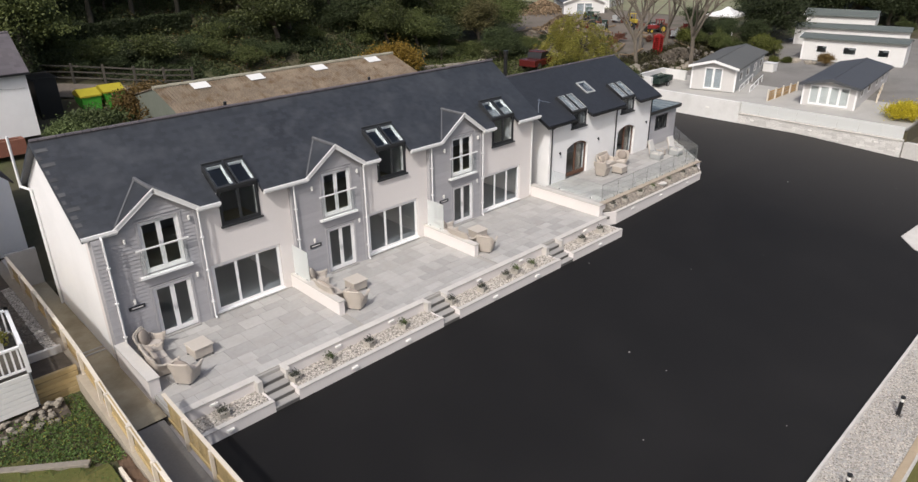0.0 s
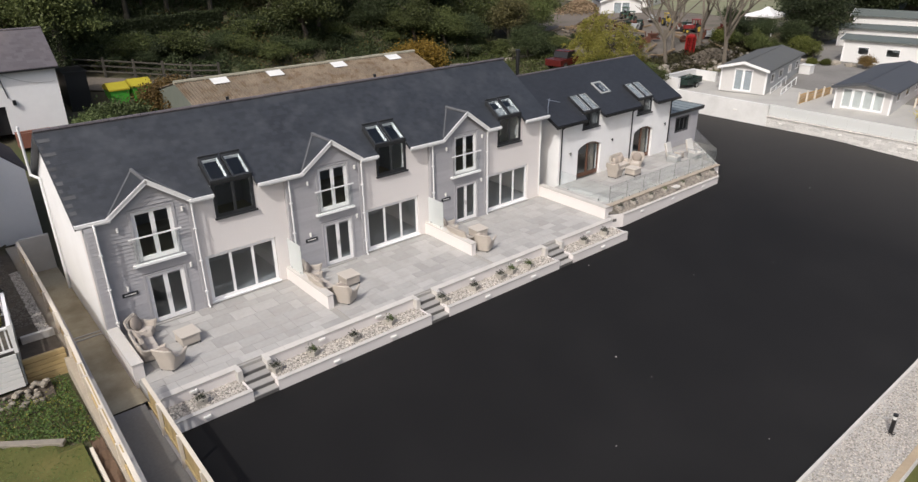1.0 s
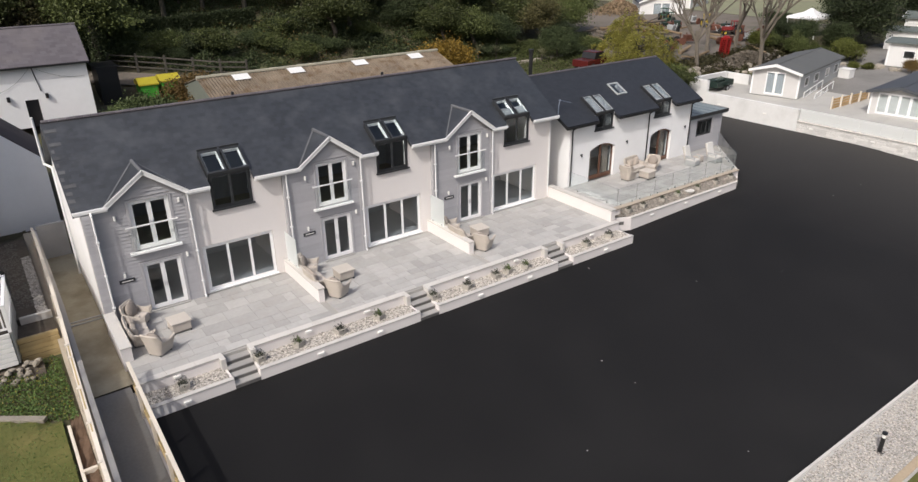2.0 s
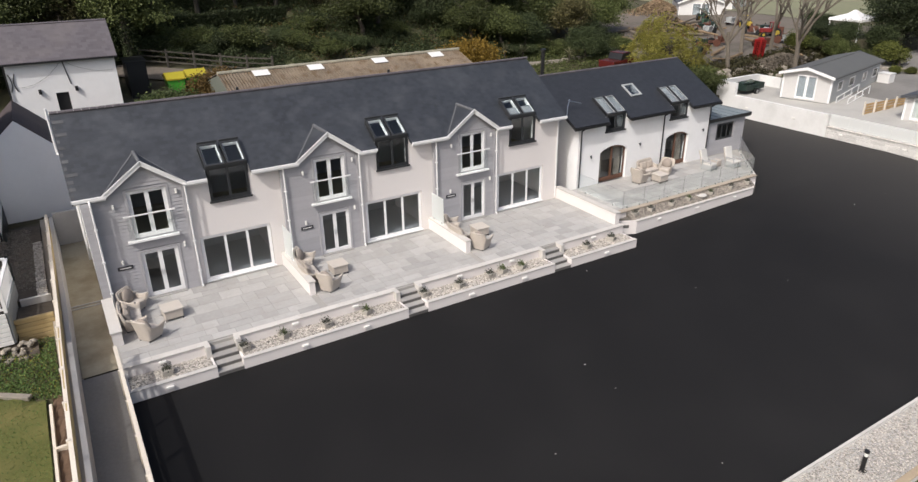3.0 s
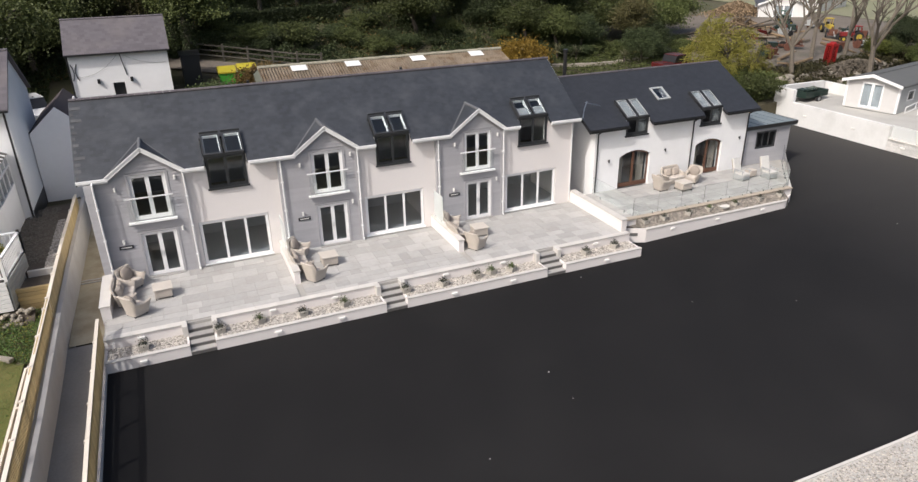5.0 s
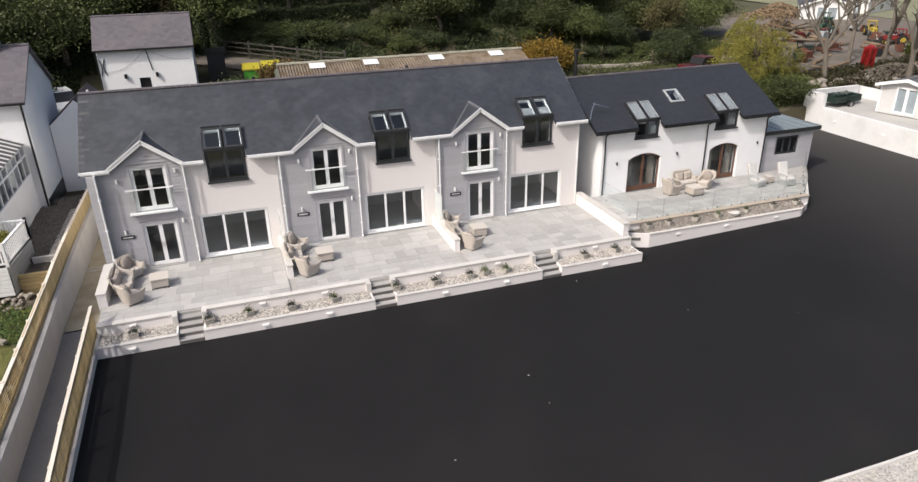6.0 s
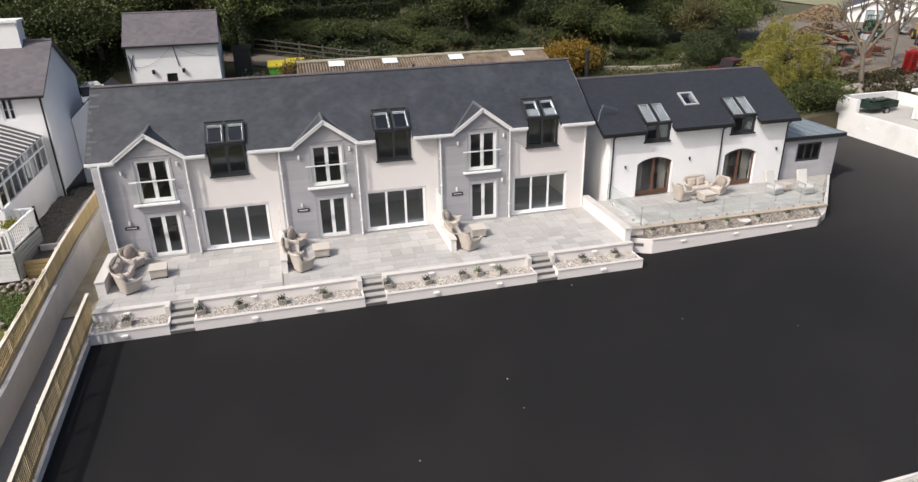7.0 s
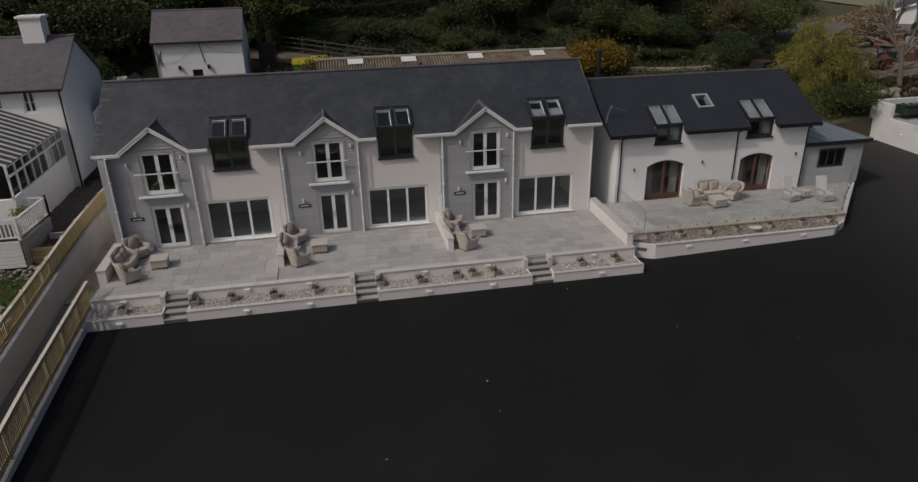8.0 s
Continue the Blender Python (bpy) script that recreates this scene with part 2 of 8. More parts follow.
M["leaf_mid"] = leaf_material("mid_green_leaves", (0.078, 0.095, 0.030))
M["leaf_light"] = leaf_material("yellow_green_leaves", (0.345, 0.335, 0.085), trans=0.5)
M["leaf_frond"] = leaf_material("fresh_green_leaves", (0.13, 0.145, 0.035), trans=0.35)
M["leaf_yellow"] = leaf_material("bright_yellow_leaves", (0.52, 0.44, 0.03), trans=0.3)
M["leaf_gorse"] = leaf_material("yellow_blossom", (0.24, 0.155, 0.024))
M["leaf_brown"] = leaf_material("brownish_leaves", (0.16, 0.105, 0.035))
M["leaf_olive"] = leaf_material("dull_olive_leaves", (0.085, 0.078, 0.032))
M["sheet_old"] = material("old_fibre_cement", (0.165, 0.132, 0.098), rough=0.95, var=0.5, scale=9, big=0.7, bump=0.5, bump_scale=20, stain=(0.095, 0.060, 0.028), stain_scale=1.8, stain_amount=0.9)
M["rooflight"] = material("rooflight_sheet", (0.72, 0.72, 0.70), rough=0.5, var=0.06, scale=6, big=1)
M["shed_wall"] = material("green_grey_sheet", (0.13, 0.145, 0.12), rough=0.8, var=0.12, scale=5, big=1)
M["screen_wood"] = material("orange_new_timber", (0.44, 0.29, 0.125), rough=0.8, var=0.15, scale=6, big=1, objrand=0.1)
M["caravan"] = material("caravan_panel", (0.70, 0.70, 0.69), rough=0.55, var=0.04, scale=5, big=0.8)
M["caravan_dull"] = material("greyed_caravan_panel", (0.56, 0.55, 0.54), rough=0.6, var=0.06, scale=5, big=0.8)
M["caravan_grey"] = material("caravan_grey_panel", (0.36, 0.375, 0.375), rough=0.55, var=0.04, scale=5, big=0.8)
M["caravan_roof"] = material("grey_tile_sheet", (0.066, 0.071, 0.08), rough=0.6, var=0.08, scale=5, big=0.8)
M["green_roof"] = material("green_grey_felt", (0.11, 0.128, 0.122), rough=0.7, var=0.08, scale=5, big=0.8)
M["red_paint"] = material("red_paint", (0.27, 0.014, 0.013), rough=0.35, var=0.08, scale=5, big=1)
M["dark_red"] = material("dark_red_paint", (0.085, 0.014, 0.013), rough=0.25, var=0.06, scale=5, big=1)
M["bin_green"] = material("green_paint", (0.06, 0.30, 0.03), rough=0.5, var=0.12, scale=4, big=1)
M["bin_yellow"] = material("yellow_paint", (0.40, 0.34, 0.025), rough=0.5, var=0.1, scale=4, big=1)
M["dark_paint"] = material("dark_green_paint", (0.02, 0.035, 0.028), rough=0.4, var=0.1, scale=4, big=1)
M["rubber"] = material("rubber", (0.015, 0.015, 0.015), rough=0.8, var=0.1)
M["rust"] = material("rusty_iron", (0.12, 0.048, 0.03), rough=0.85, var=0.25, scale=6, big=1)
M["brick"] = material("red_brick", (0.22, 0.09, 0.06), rough=0.9, var=0.15, scale=9, big=1, island=0.15)
M["terracotta"] = material("grey_planter_clay", (0.42, 0.395, 0.35), rough=0.85, var=0.1, scale=9, big=1)
M["plant"] = leaf_material("plant_leaves", (0.10, 0.13, 0.05))
M["plant_dark"] = leaf_material("dark_plant_leaves", (0.045, 0.05, 0.035))
M["lamp_white"] = material("lamp_casing", (0.78, 0.77, 0.74), rough=0.4, var=0.03)


# ---- building helpers ----
def quadbox(bm, x0, x1, y0, y1, z0, z1):
    v = [bm.verts.new((x, y, z)) for z in (z0, z1) for x, y in ((x0, y0), (x1, y0), (x1, y1), (x0, y1))]
    for f in ((0, 3, 2, 1), (4, 5, 6, 7), (0, 1, 5, 4), (1, 2, 6, 5), (2, 3, 7, 6), (3, 0, 4, 7)):
        bm.faces.new([v[i] for i in f])
    return v


def boxes(*rows):
    bm = bmesh.new()
    for r in rows:
        quadbox(bm, *r)
    return bm


def bevelled(bm, w=0.02, seg=1):
    bmesh.ops.bevel(bm, geom=bm.edges[:], offset=w, segments=seg, affect="EDGES", profile=0.6)
    return bm


def beam(bm, a, b, w, h=None, up=(0, 0, 1)):
    """A square bar from a to b."""
    a, b = Vector(a), Vector(b)
    h = h or w
    d = (b - a).normalized()
    up = Vector(up)
    if abs(d.dot(up)) > 0.98:
        up = Vector((0, 1, 0))
    s = d.cross(up).normalized() * (w / 2)
    t = s.cross(d).normalized() * (h / 2)
    v = [bm.verts.new(p + i * s + j * t) for p in (a, b) for i, j in ((-1, -1), (1, -1), (1, 1), (-1, 1))]
    for f in ((0, 1, 2, 3), (7, 6, 5, 4), (0, 4, 5, 1), (1, 5, 6, 2), (2, 6, 7, 3), (3, 7, 4, 0)):
        bm.faces.new([v[i] for i in f])


def tube(bm, a, b, r0, r1=None, n=8, caps=True):
    a, b = Vector(a), Vector(b)
    r1 = r0 if r1 is None else r1
    d = (b - a).normalized()
    s = d.orthogonal().normalized()
    t = d.cross(s)
    rings = [[bm.verts.new(p + r * (math.cos(k * math.tau / n) * s + math.sin(k * math.tau / n) * t)) for k in range(n)] for p, r in ((a, r0), (b, r1))]
    for k in range(n):
        bm.faces.new((rings[0][k], rings[0][(k + 1) % n], rings[1][(k + 1) % n], rings[1][k]))
    if caps:
        bm.faces.new(rings[0][::-1])
        bm.faces.new(rings[1])


def prism(bm, poly, axis, lo, hi):
    """A polygon of (u, v) pushed along an axis: 'x' takes (y, z), 'y' takes (x, z), 'z' takes (x, y)."""
    place = {"x": lambda u, v, w: (w, u, v), "y": lambda u, v, w: (u, w, v), "z": lambda u, v, w: (u, v, w)}[axis]
    lower = [bm.verts.new(place(u, v, lo)) for u, v in poly]
    upper = [bm.verts.new(place(u, v, hi)) for u, v in poly]
    bm.faces.new(lower[::-1])
    bm.faces.new(upper)
    for k in range(len(poly)):
        j = (k + 1) % len(poly)
        bm.faces.new((lower[k], lower[j], upper[j], upper[k]))


def slab(bm, o, u, v, n, w, h, t, holes=()):
    """A plate with its outer corner at o, w along u and h along v, t thick against n, with holes (u0, u1, v0, v1) right through it."""
    o, u, v, n = map(Vector, (o, u, v, n))
    us = sorted({0.0, w, *(min(max(a, 0), w) for q in holes for a in q[:2])})
    vs = sorted({0.0, h, *(min(max(a, 0), h) for q in holes for a in q[2:])})

    def solid(i, j):
        if not (0 <= i < len(us) - 1 and 0 <= j < len(vs) - 1):
            return False
        a, b = (us[i] + us[i + 1]) / 2, (vs[j] + vs[j + 1]) / 2
        return not any(q[0] < a < q[1] and q[2] < b < q[3] for q in holes)

    made = {}

    def vert(i, j, k):
        if (i, j, k) not in made:
            made[i, j, k] = bm.verts.new(o + u * us[i] + v * vs[j] - n * (t * k))
        return made[i, j, k]

    for i in range(len(us) - 1):
        for j in range(len(vs) - 1):
            if not solid(i, j):
                continue
            bm.faces.new((vert(i, j, 0), vert(i + 1, j, 0), vert(i + 1, j + 1, 0), vert(i, j + 1, 0)))
            bm.faces.new((vert(i, j + 1, 1), vert(i + 1, j + 1, 1), vert(i + 1, j, 1), vert(i, j, 1)))
            if not solid(i - 1, j):
                bm.faces.new((vert(i, j, 1), vert(i, j, 0), vert(i, j + 1, 0), vert(i, j + 1, 1)))
            if not solid(i + 1, j):
                bm.faces.new((vert(i + 1, j, 0), vert(i + 1, j, 1), vert(i + 1, j + 1, 1), vert(i + 1, j + 1, 0)))
            if not solid(i, j - 1):
                bm.faces.new((vert(i, j, 0), vert(i, j, 1), vert(i + 1, j, 1), vert(i + 1, j, 0)))
            if not solid(i, j + 1):
                bm.faces.new((vert(i, j + 1, 1), vert(i, j + 1, 0), vert(i + 1, j + 1, 0), vert(i + 1, j + 1, 1)))


def mesh_of(name, bm, mat):
    bmesh.ops.recalc_face_normals(bm, faces=bm.faces[:])
    me = bpy.data.meshes.new(name)
    bm.to_mesh(me)
    bm.free()
    me.materials.append(M[mat] if isinstance(mat, str) else mat)
    return me


def part(name, bm, mat, parent, label=""):
    """Links a bmesh, built in world places, as one mesh under a thing or a part."""
    ob = new(name, bm if isinstance(bm, bpy.types.Mesh) else mesh_of(name, bm, mat))
    ob.parent = parent
    root = parent
    while root.parent:
        root = root.parent
    ob.matrix_parent_inverse = Matrix.Translation(-root.location) if parent == root else Matrix()
    return tagged(ob, label)


def piece(name, me, parent, place, turn=0.0):
    """One of many alike pieces on a shared mesh, at a place in the world."""
    ob = new(name, me)
    ob.parent = parent
    root = parent
    while root.parent:
        root = root.parent
    ob.matrix_parent_inverse = Matrix.Translation(-root.location) if parent == root else Matrix()
    ob.matrix_basis = Matrix.Translation(place) @ Matrix.Rotation(turn, 4, "Z")
    return ob


def thing(name, base, label, category, group="", kind=""):
    ob = new(name)
    ob.empty_display_size = 0.2
    ob.location = base
    return tagged(ob, label, category, group, kind)


def lone(name, bm, mat, label, category, group="", kind=""):
    return tagged(new(name, bm if isinstance(bm, bpy.types.Mesh) else mesh_of(name, bm, mat)), label, category, group, kind)


def array_mesh(name, verts, faces, mat, smooth=False):
    """A mesh from number arrays of quads or triangles."""
    me = bpy.data.meshes.new(name)
    verts, faces = np.asarray(verts, np.float32), np.asarray(faces, np.int32)
    k = faces.shape[1]
    me.vertices.add(len(verts))
    me.vertices.foreach_set("co", verts.ravel())
    me.loops.add(faces.size)
    me.loops.foreach_set("vertex_index", faces.ravel())
    me.polygons.add(len(faces))
    me.polygons.foreach_set("loop_start", np.arange(0, faces.size, k, dtype=np.int32))
    me.polygons.foreach_set("loop_total", np.full(len(faces), k, np.int32))
    me.polygons.foreach_set("use_smooth", np.full(len(faces), smooth, bool))
    me.update(calc_edges=True)
    me.validate()
    me.materials.append(M[mat] if isinstance(mat, str) else mat)
    return me


def smooth01(a):
    a = np.clip(a, 0.0, 1.0)
    return a * a * (3 - 2 * a)


# ---- lie of the land ----
def tarmac_z(x, y):
    z = 0.02 + 0.058 * np.minimum(np.asarray(y, float) + 6.3, 0)
    return z + 0.03 * np.clip(np.asarray(x, float) - 26, 0, 11) + 0.06 * np.clip(np.asarray(x, float) - 37, 0, 16)


def land_z(x, y):
    x, y = np.asarray(x, float), np.asarray(y, float)
    low = tarmac_z(x, y) - 0.12
    left = 1.1 + 0.03 * np.clip(y + 8, -6, 14)
    z = low + (left - low) * (x < 0.36) * (y > -19)
    back = 0.4 + 2.2 * smooth01((y - 8) / 7) + 2.6 * smooth01((y - 18) / 13) + 0.30 * np.clip(y - 28, 0, 40)
    z = np.where(y > 8, np.maximum(back + 0.6 * (x < 0.36), z), z)
    plateau = 2.45 + 1.25 * smooth01((y - 8.4) / 3) + 0.035 * np.clip(x - 50, 0, 30) + 0.015 * np.clip(y - 12, 0, 300)
    z = np.where((x > 0.36) & (x < 1.95) & (y < -3.9), z - 1.2, z)
    far = smooth01((x - 40) / 9) * (y > 8) + (x > 49.9) * (y <= 8) * (y > -13.2)
    far = np.clip(far, 0, 1)
    z = z * (1 - far) + plateau * far
    z = np.where((x > 49.9) & (y <= -13.2), 1.6, z)
    return z


def sheet(name, xs, ys, fz, mat, bumpy=0.0):
    gx, gy = np.meshgrid(xs, ys)
    gz = fz(gx, gy)
    if bumpy:
        gz = gz + bumpy * (np.random.rand(*gz.shape) - 0.5)
    nx, ny = len(xs), len(ys)
    idx = np.arange(nx * ny).reshape(ny, nx)
    faces = np.stack([idx[:-1, :-1], idx[:-1, 1:], idx[1:, 1:], idx[1:, :-1]], -1).reshape(-1, 4)
    return array_mesh(name, np.stack([gx, gy, gz], -1).reshape(-1, 3), faces, mat)


# ---- ground ----
land_xs = np.concatenate([[-900, -400, -200, -120], np.arange(-80, 0, 2.0), [0.2, 0.35, 0.37, 1.2, 1.9], np.arange(2, 49, 1.5), [49.3, 49.85, 49.95, 50.5],
                          np.arange(52, 130, 2.5), np.arange(140, 300, 20), [400, 900]])
land_ys = np.concatenate([[-900, -300, -150, -100], np.arange(-70, -14, 2.0), [-13.25, -13.15], np.arange(-12, 7.9, 1.5), [7.95, 8.05],
                          np.arange(9, 60, 1.2), np.arange(62, 120, 5), np.arange(130, 400, 30), [600, 900]])
tagged(new("ground", sheet("ground", land_xs, land_ys, land_z, "soil", 0.16)), "bare earth and rough grass rising behind the houses", "ground", kind="structure")
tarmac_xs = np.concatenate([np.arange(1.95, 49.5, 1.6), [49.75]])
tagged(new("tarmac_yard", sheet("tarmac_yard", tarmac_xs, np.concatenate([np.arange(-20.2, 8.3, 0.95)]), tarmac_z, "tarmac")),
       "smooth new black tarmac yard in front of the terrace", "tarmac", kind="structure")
strip_xs = np.arange(1.0, 60.1, 2.0)
tagged(new("gravel_strip", sheet("gravel_strip", strip_xs, np.array([-22.3, -21.6, -20.9, -20.2]), lambda x, y: tarmac_z(x, -20.2) + 0.03 + 0 * y, "gravel")),
       "pale gravel border along the edge of the tarmac", "gravel", kind="structure")
tagged(new("lawn", sheet("lawn", np.arange(-60, 62.1, 2.5), np.linspace(-60, -22.3, 31), lambda x, y: tarmac_z(x, -20.2) + 0.05 + 0.02 * np.sin(x * 3 + y), "grass")),
       "mown grass beyond the gravel border", "lawn", kind="structure")
ap = bmesh.new()
prism(ap, [(37.2, -16.8), (39.0, -17.0), (42.5, -17.4), (41.5, -20.1), (35.0, -20.1), (36.1, -17.7)], "z", 0.0, 0.04)
for v_ in ap.verts:
    v_.co.z += float(tarmac_z(v_.co.x, v_.co.y)) + (0.0 if v_.co.z > 0.01 else -0.1)
lone("concrete_apron", ap, "coping", "pale concrete apron laid on the tarmac", "paving", kind="structure")
edge = bmesh.new()
for k in range(24):
    x0 = 2.0 + 2.4 * k
    beam(edge, (x0, -20.2, float(tarmac_z(x0, -20.2)) + 0.03), (x0 + 2.38, -20.2, float(tarmac_z(x0 + 2.38, -20.2)) + 0.03), 0.09, 0.12)
tagged(new("kerb_edging", mesh_of("kerb_edging", edge, "coping")), "pale concrete edging between tarmac and gravel", "kerb", kind="structure")


# ---- terraced houses ----
M["lead"] = material("weathered_lead", (0.17, 0.17, 0.178), rough=0.6, var=0.15, scale=5, big=1)
UNIT, UNITS = 7.78, 3
XL, XR, YB = 2.0, 25.75, 7.0
FLOOR = 0.85
EAVE_Y, EAVE_Z, RIDGE_Y, RIDGE_Z = -0.36, 5.70, 3.5, 8.30
house = thing("terraced_house", (14, 3.5, 0), "cream rendered terraced houses with grey boarded bays and slate roof", "house")
pitch = math.atan2(RIDGE_Z - EAVE_Z, RIDGE_Y - EAVE_Y)
SL = Vector((0, math.cos(pitch), math.sin(pitch)))
SN = Vector((0, -math.sin(pitch), math.cos(pitch)))
slope_len = (RIDGE_Y - EAVE_Y) / math.cos(pitch)


def unit_x(k):
    return k * UNIT


# front wall of cream render, with its openings
front_holes = []
for k in range(UNITS):
    u = unit_x(k)
    front_holes += [(6.12 + u - XL, 9.22 + u - XL, 0.0, 2.14), (6.86 + u - XL, 8.52 + u - XL, 3.68, 9), (2.2 + u - XL, 5.75 + u - XL, -1, 4.85)]
bm = bmesh.new()
slab(bm, (XL, 0, FLOOR), (1, 0, 0), (0, 0, 1), (0, -1, 0), XR - XL, 5.05, 0.3, front_holes)
part("front_wall", bm, "render_cream", house, "smooth cream rendered wall")
bm = bmesh.new()
quadbox(bm, XL, XR, 0.0, 0.3, -0.1, FLOOR)
part("plinth", bm, "render_cream", house)
for name, x0, x1 in (("end_wall", XL, XL + 0.3), ("end_wall", XR - 0.3, XR)):
    bm = bmesh.new()
    prism(bm, [(0.302, -0.1), (YB, -0.1), (YB, 5.75), (RIDGE_Y, RIDGE_Z - 0.2), (0.302, 5.93)], "x", x0, x1)
    part(name, bm, "render_white", house, "plain white rendered gable end")
bm = boxes((XL + 0.3, XR - 0.3, YB - 0.3, YB, -0.1, 5.75))
part("back_wall", bm, "render_white", house)
for z0, z1 in ((FLOOR - 0.2, FLOOR), (3.3, 3.5)):
    part("indoor_floor", boxes((XL + 0.302, XR - 0.302, 0.302, YB - 0.302, z0, z1)), "room" if z0 < 2 else "carpet", house)
for k in range(1, UNITS):
    part("partition", boxes((unit_x(k) + 1.85, unit_x(k) + 2.05, 0.302, YB - 0.302, FLOOR + 0.001, 5.7)), "room", house)
part("partition", boxes((XL + 0.302, XR - 0.302, 4.0, 4.1, FLOOR + 0.001, 5.9)), "room", house)

# roof plates
roof_holes = []
for k in range(UNITS):
    u = unit_x(k)
    roof_holes += [(6.78 + u - 1.78, 8.60 + u - 1.78, -1, (0.98 - EAVE_Y) / math.cos(pitch)), (2.95 + u - 1.78, 5.78 + u - 1.78, -1, 0.24 / math.cos(pitch)), (3.42 + u - 1.78, 5.32 + u - 1.78, 0.2, 0.56 / math.cos(pitch))]
bm = bmesh.new()
slab(bm, (1.78, EAVE_Y, EAVE_Z - 0.03), (1, 0, 0), SL, SN, 26.0 - 1.78, slope_len, 0.14, roof_holes)
back = Vector((0, -math.cos(pitch), math.sin(pitch)))
slab(bm, (26.0, 2 * RIDGE_Y - EAVE_Y, EAVE_Z - 0.03), (-1, 0, 0), back, (0, math.sin(pitch), math.cos(pitch)), 26.0 - 1.78, slope_len, 0.14)
roof = part("roof", bm, "slate", house, "blue-grey slate roof")


def slates(o, u, v, n, width, length, skip, wide=0.25, show=0.18, seed=1):
    """Thin lapped slates over a slope, as number arrays."""
    rng = np.random.default_rng(seed)
    o, u, v, n = (np.array(a, float) for a in (o, u, v, n))
    verts, faces = [], []
    rows = int(length / show)
    for r in range(rows):
        s0 = r * show
        off = (r % 2) * wide / 2
        for c in range(-1, int(width / wide) + 1):
            a0, a1 = c * wide + off, (c + 1) * wide + off - 0.003
            a0, a1 = max(a0, 0), min(a1, width)
            if a1 - a0 < 0.05 or skip((a0 + a1) / 2, s0 + show / 2):
                continue
            lift = rng.uniform(0, 0.003)
            top = s0 + show * 1.25
            b = len(verts)
            ja = rng.uniform(-0.008, 0.008)
            for a in (a0, a1):
                for s, h in ((s0 + ja, 0.0045 + lift), (top, 0.003), (s0 + ja, 0.003 + lift), (top, 0.0)):
                    verts.append(o + u * a + v * s + n * h)
            faces += [(b, b + 4, b + 5, b + 1), (b + 2, b + 6, b + 4, b), (b + 2, b, b + 1, b + 3), (b + 4, b + 6, b + 7, b + 5)]
    return verts, faces


def main_skip(a, s):
    x, y = 1.78 + a, EAVE_Y + s * math.cos(pitch)
    for k in range(UNITS):
        u = unit_x(k)
        if 6.72 + u < x < 8.66 + u and y < 1.04:
            return True
        if 2.85 + u < x < 5.88 + u and abs(x - 4.37 - u) < 1.19 - 0.945 * y:
            return True
    return False


v, f = slates((1.78, EAVE_Y, EAVE_Z - 0.03), (1, 0, 0), SL, SN, 26.0 - 1.78, slope_len - 0.03, main_skip)
tagged(part("slating", array_mesh("slates", v, f, "slate"), "", roof), kind="stuff")
verge = random.Random(15)
for i in range(int(slope_len / 0.36)):
    w = verge.choice((0.22, 0.3, 0.42)) * (1 if i % 2 else 0.5)
    bm = bmesh.new()
    slab(bm, Vector((1.785, EAVE_Y, EAVE_Z - 0.03)) + SL * (0.36 * i + 0.1) + SN * 0.021, (1, 0, 0), SL, SN, w, 0.17, 0.008)
    part("verge_slate", bm, "slate_verge", roof)
bm = bmesh.new()
for k in range(81):
    tube(bm, (1.78 + 0.3 * k, RIDGE_Y, RIDGE_Z - 0.005), (1.78 + 0.3 * k + 0.285, RIDGE_Y, RIDGE_Z - 0.005), 0.075, n=8)
part("ridge_tiles", bm, "slate_purple", house)

# gutters, fascias, barge boards, downpipes in white
for x0, x1 in ((1.75, 2.93), (5.80, 6.76), (8.62, 10.71), (13.58, 14.54), (16.40, 18.49), (21.36, 22.32), (24.18, 26.0)):
    bm = boxes((x0, x1, EAVE_Y - 0.09, EAVE_Y + 0.03, EAVE_Z - 0.13, EAVE_Z - 0.02))
    part("gutter", bm, "upvc", house, "white plastic gutter")
    part("fascia", boxes((x0, x1, EAVE_Y + 0.031, EAVE_Y + 0.06, EAVE_Z - 0.23, EAVE_Z - 0.06)), "upvc", house)
for xv in (1.77, 26.0):
    bm = bmesh.new()
    prism(bm, [(EAVE_Y, EAVE_Z - 0.22), (RIDGE_Y, RIDGE_Z - 0.20), (2 * RIDGE_Y - EAVE_Y, EAVE_Z - 0.22), (2 * RIDGE_Y - EAVE_Y, EAVE_Z - 0.07),
               (RIDGE_Y, RIDGE_Z - 0.05), (EAVE_Y, EAVE_Z - 0.07)], "x", xv - 0.025, xv + 0.025)
    part("barge_board", bm, "upvc" if xv > 5 else "slate", house)
for k, xs_ in enumerate(((2.33, 5.86), (10.0, 13.62), (17.76, 21.40))):
    for x in xs_:
        bm = bmesh.new()
        yp = -0.30 if x > 3 else -0.56
        tube(bm, (x, yp, FLOOR + 0.12), (x, yp, 5.48), 0.036)
        tube(bm, (x, yp, 5.48), (x, EAVE_Y - 0.02, 5.6), 0.036)
        tube(bm, (x, yp, FLOOR + 0.12), (x, yp - 0.09, FLOOR + 0.05), 0.04)
        for z in (1.6, 3.0, 4.4):
            quadbox(bm, x - 0.06, x + 0.06, yp - 0.045, yp + 0.08, z, z + 0.05)
        part("downpipe", bm, "upvc", house)
bm = bmesh.new()
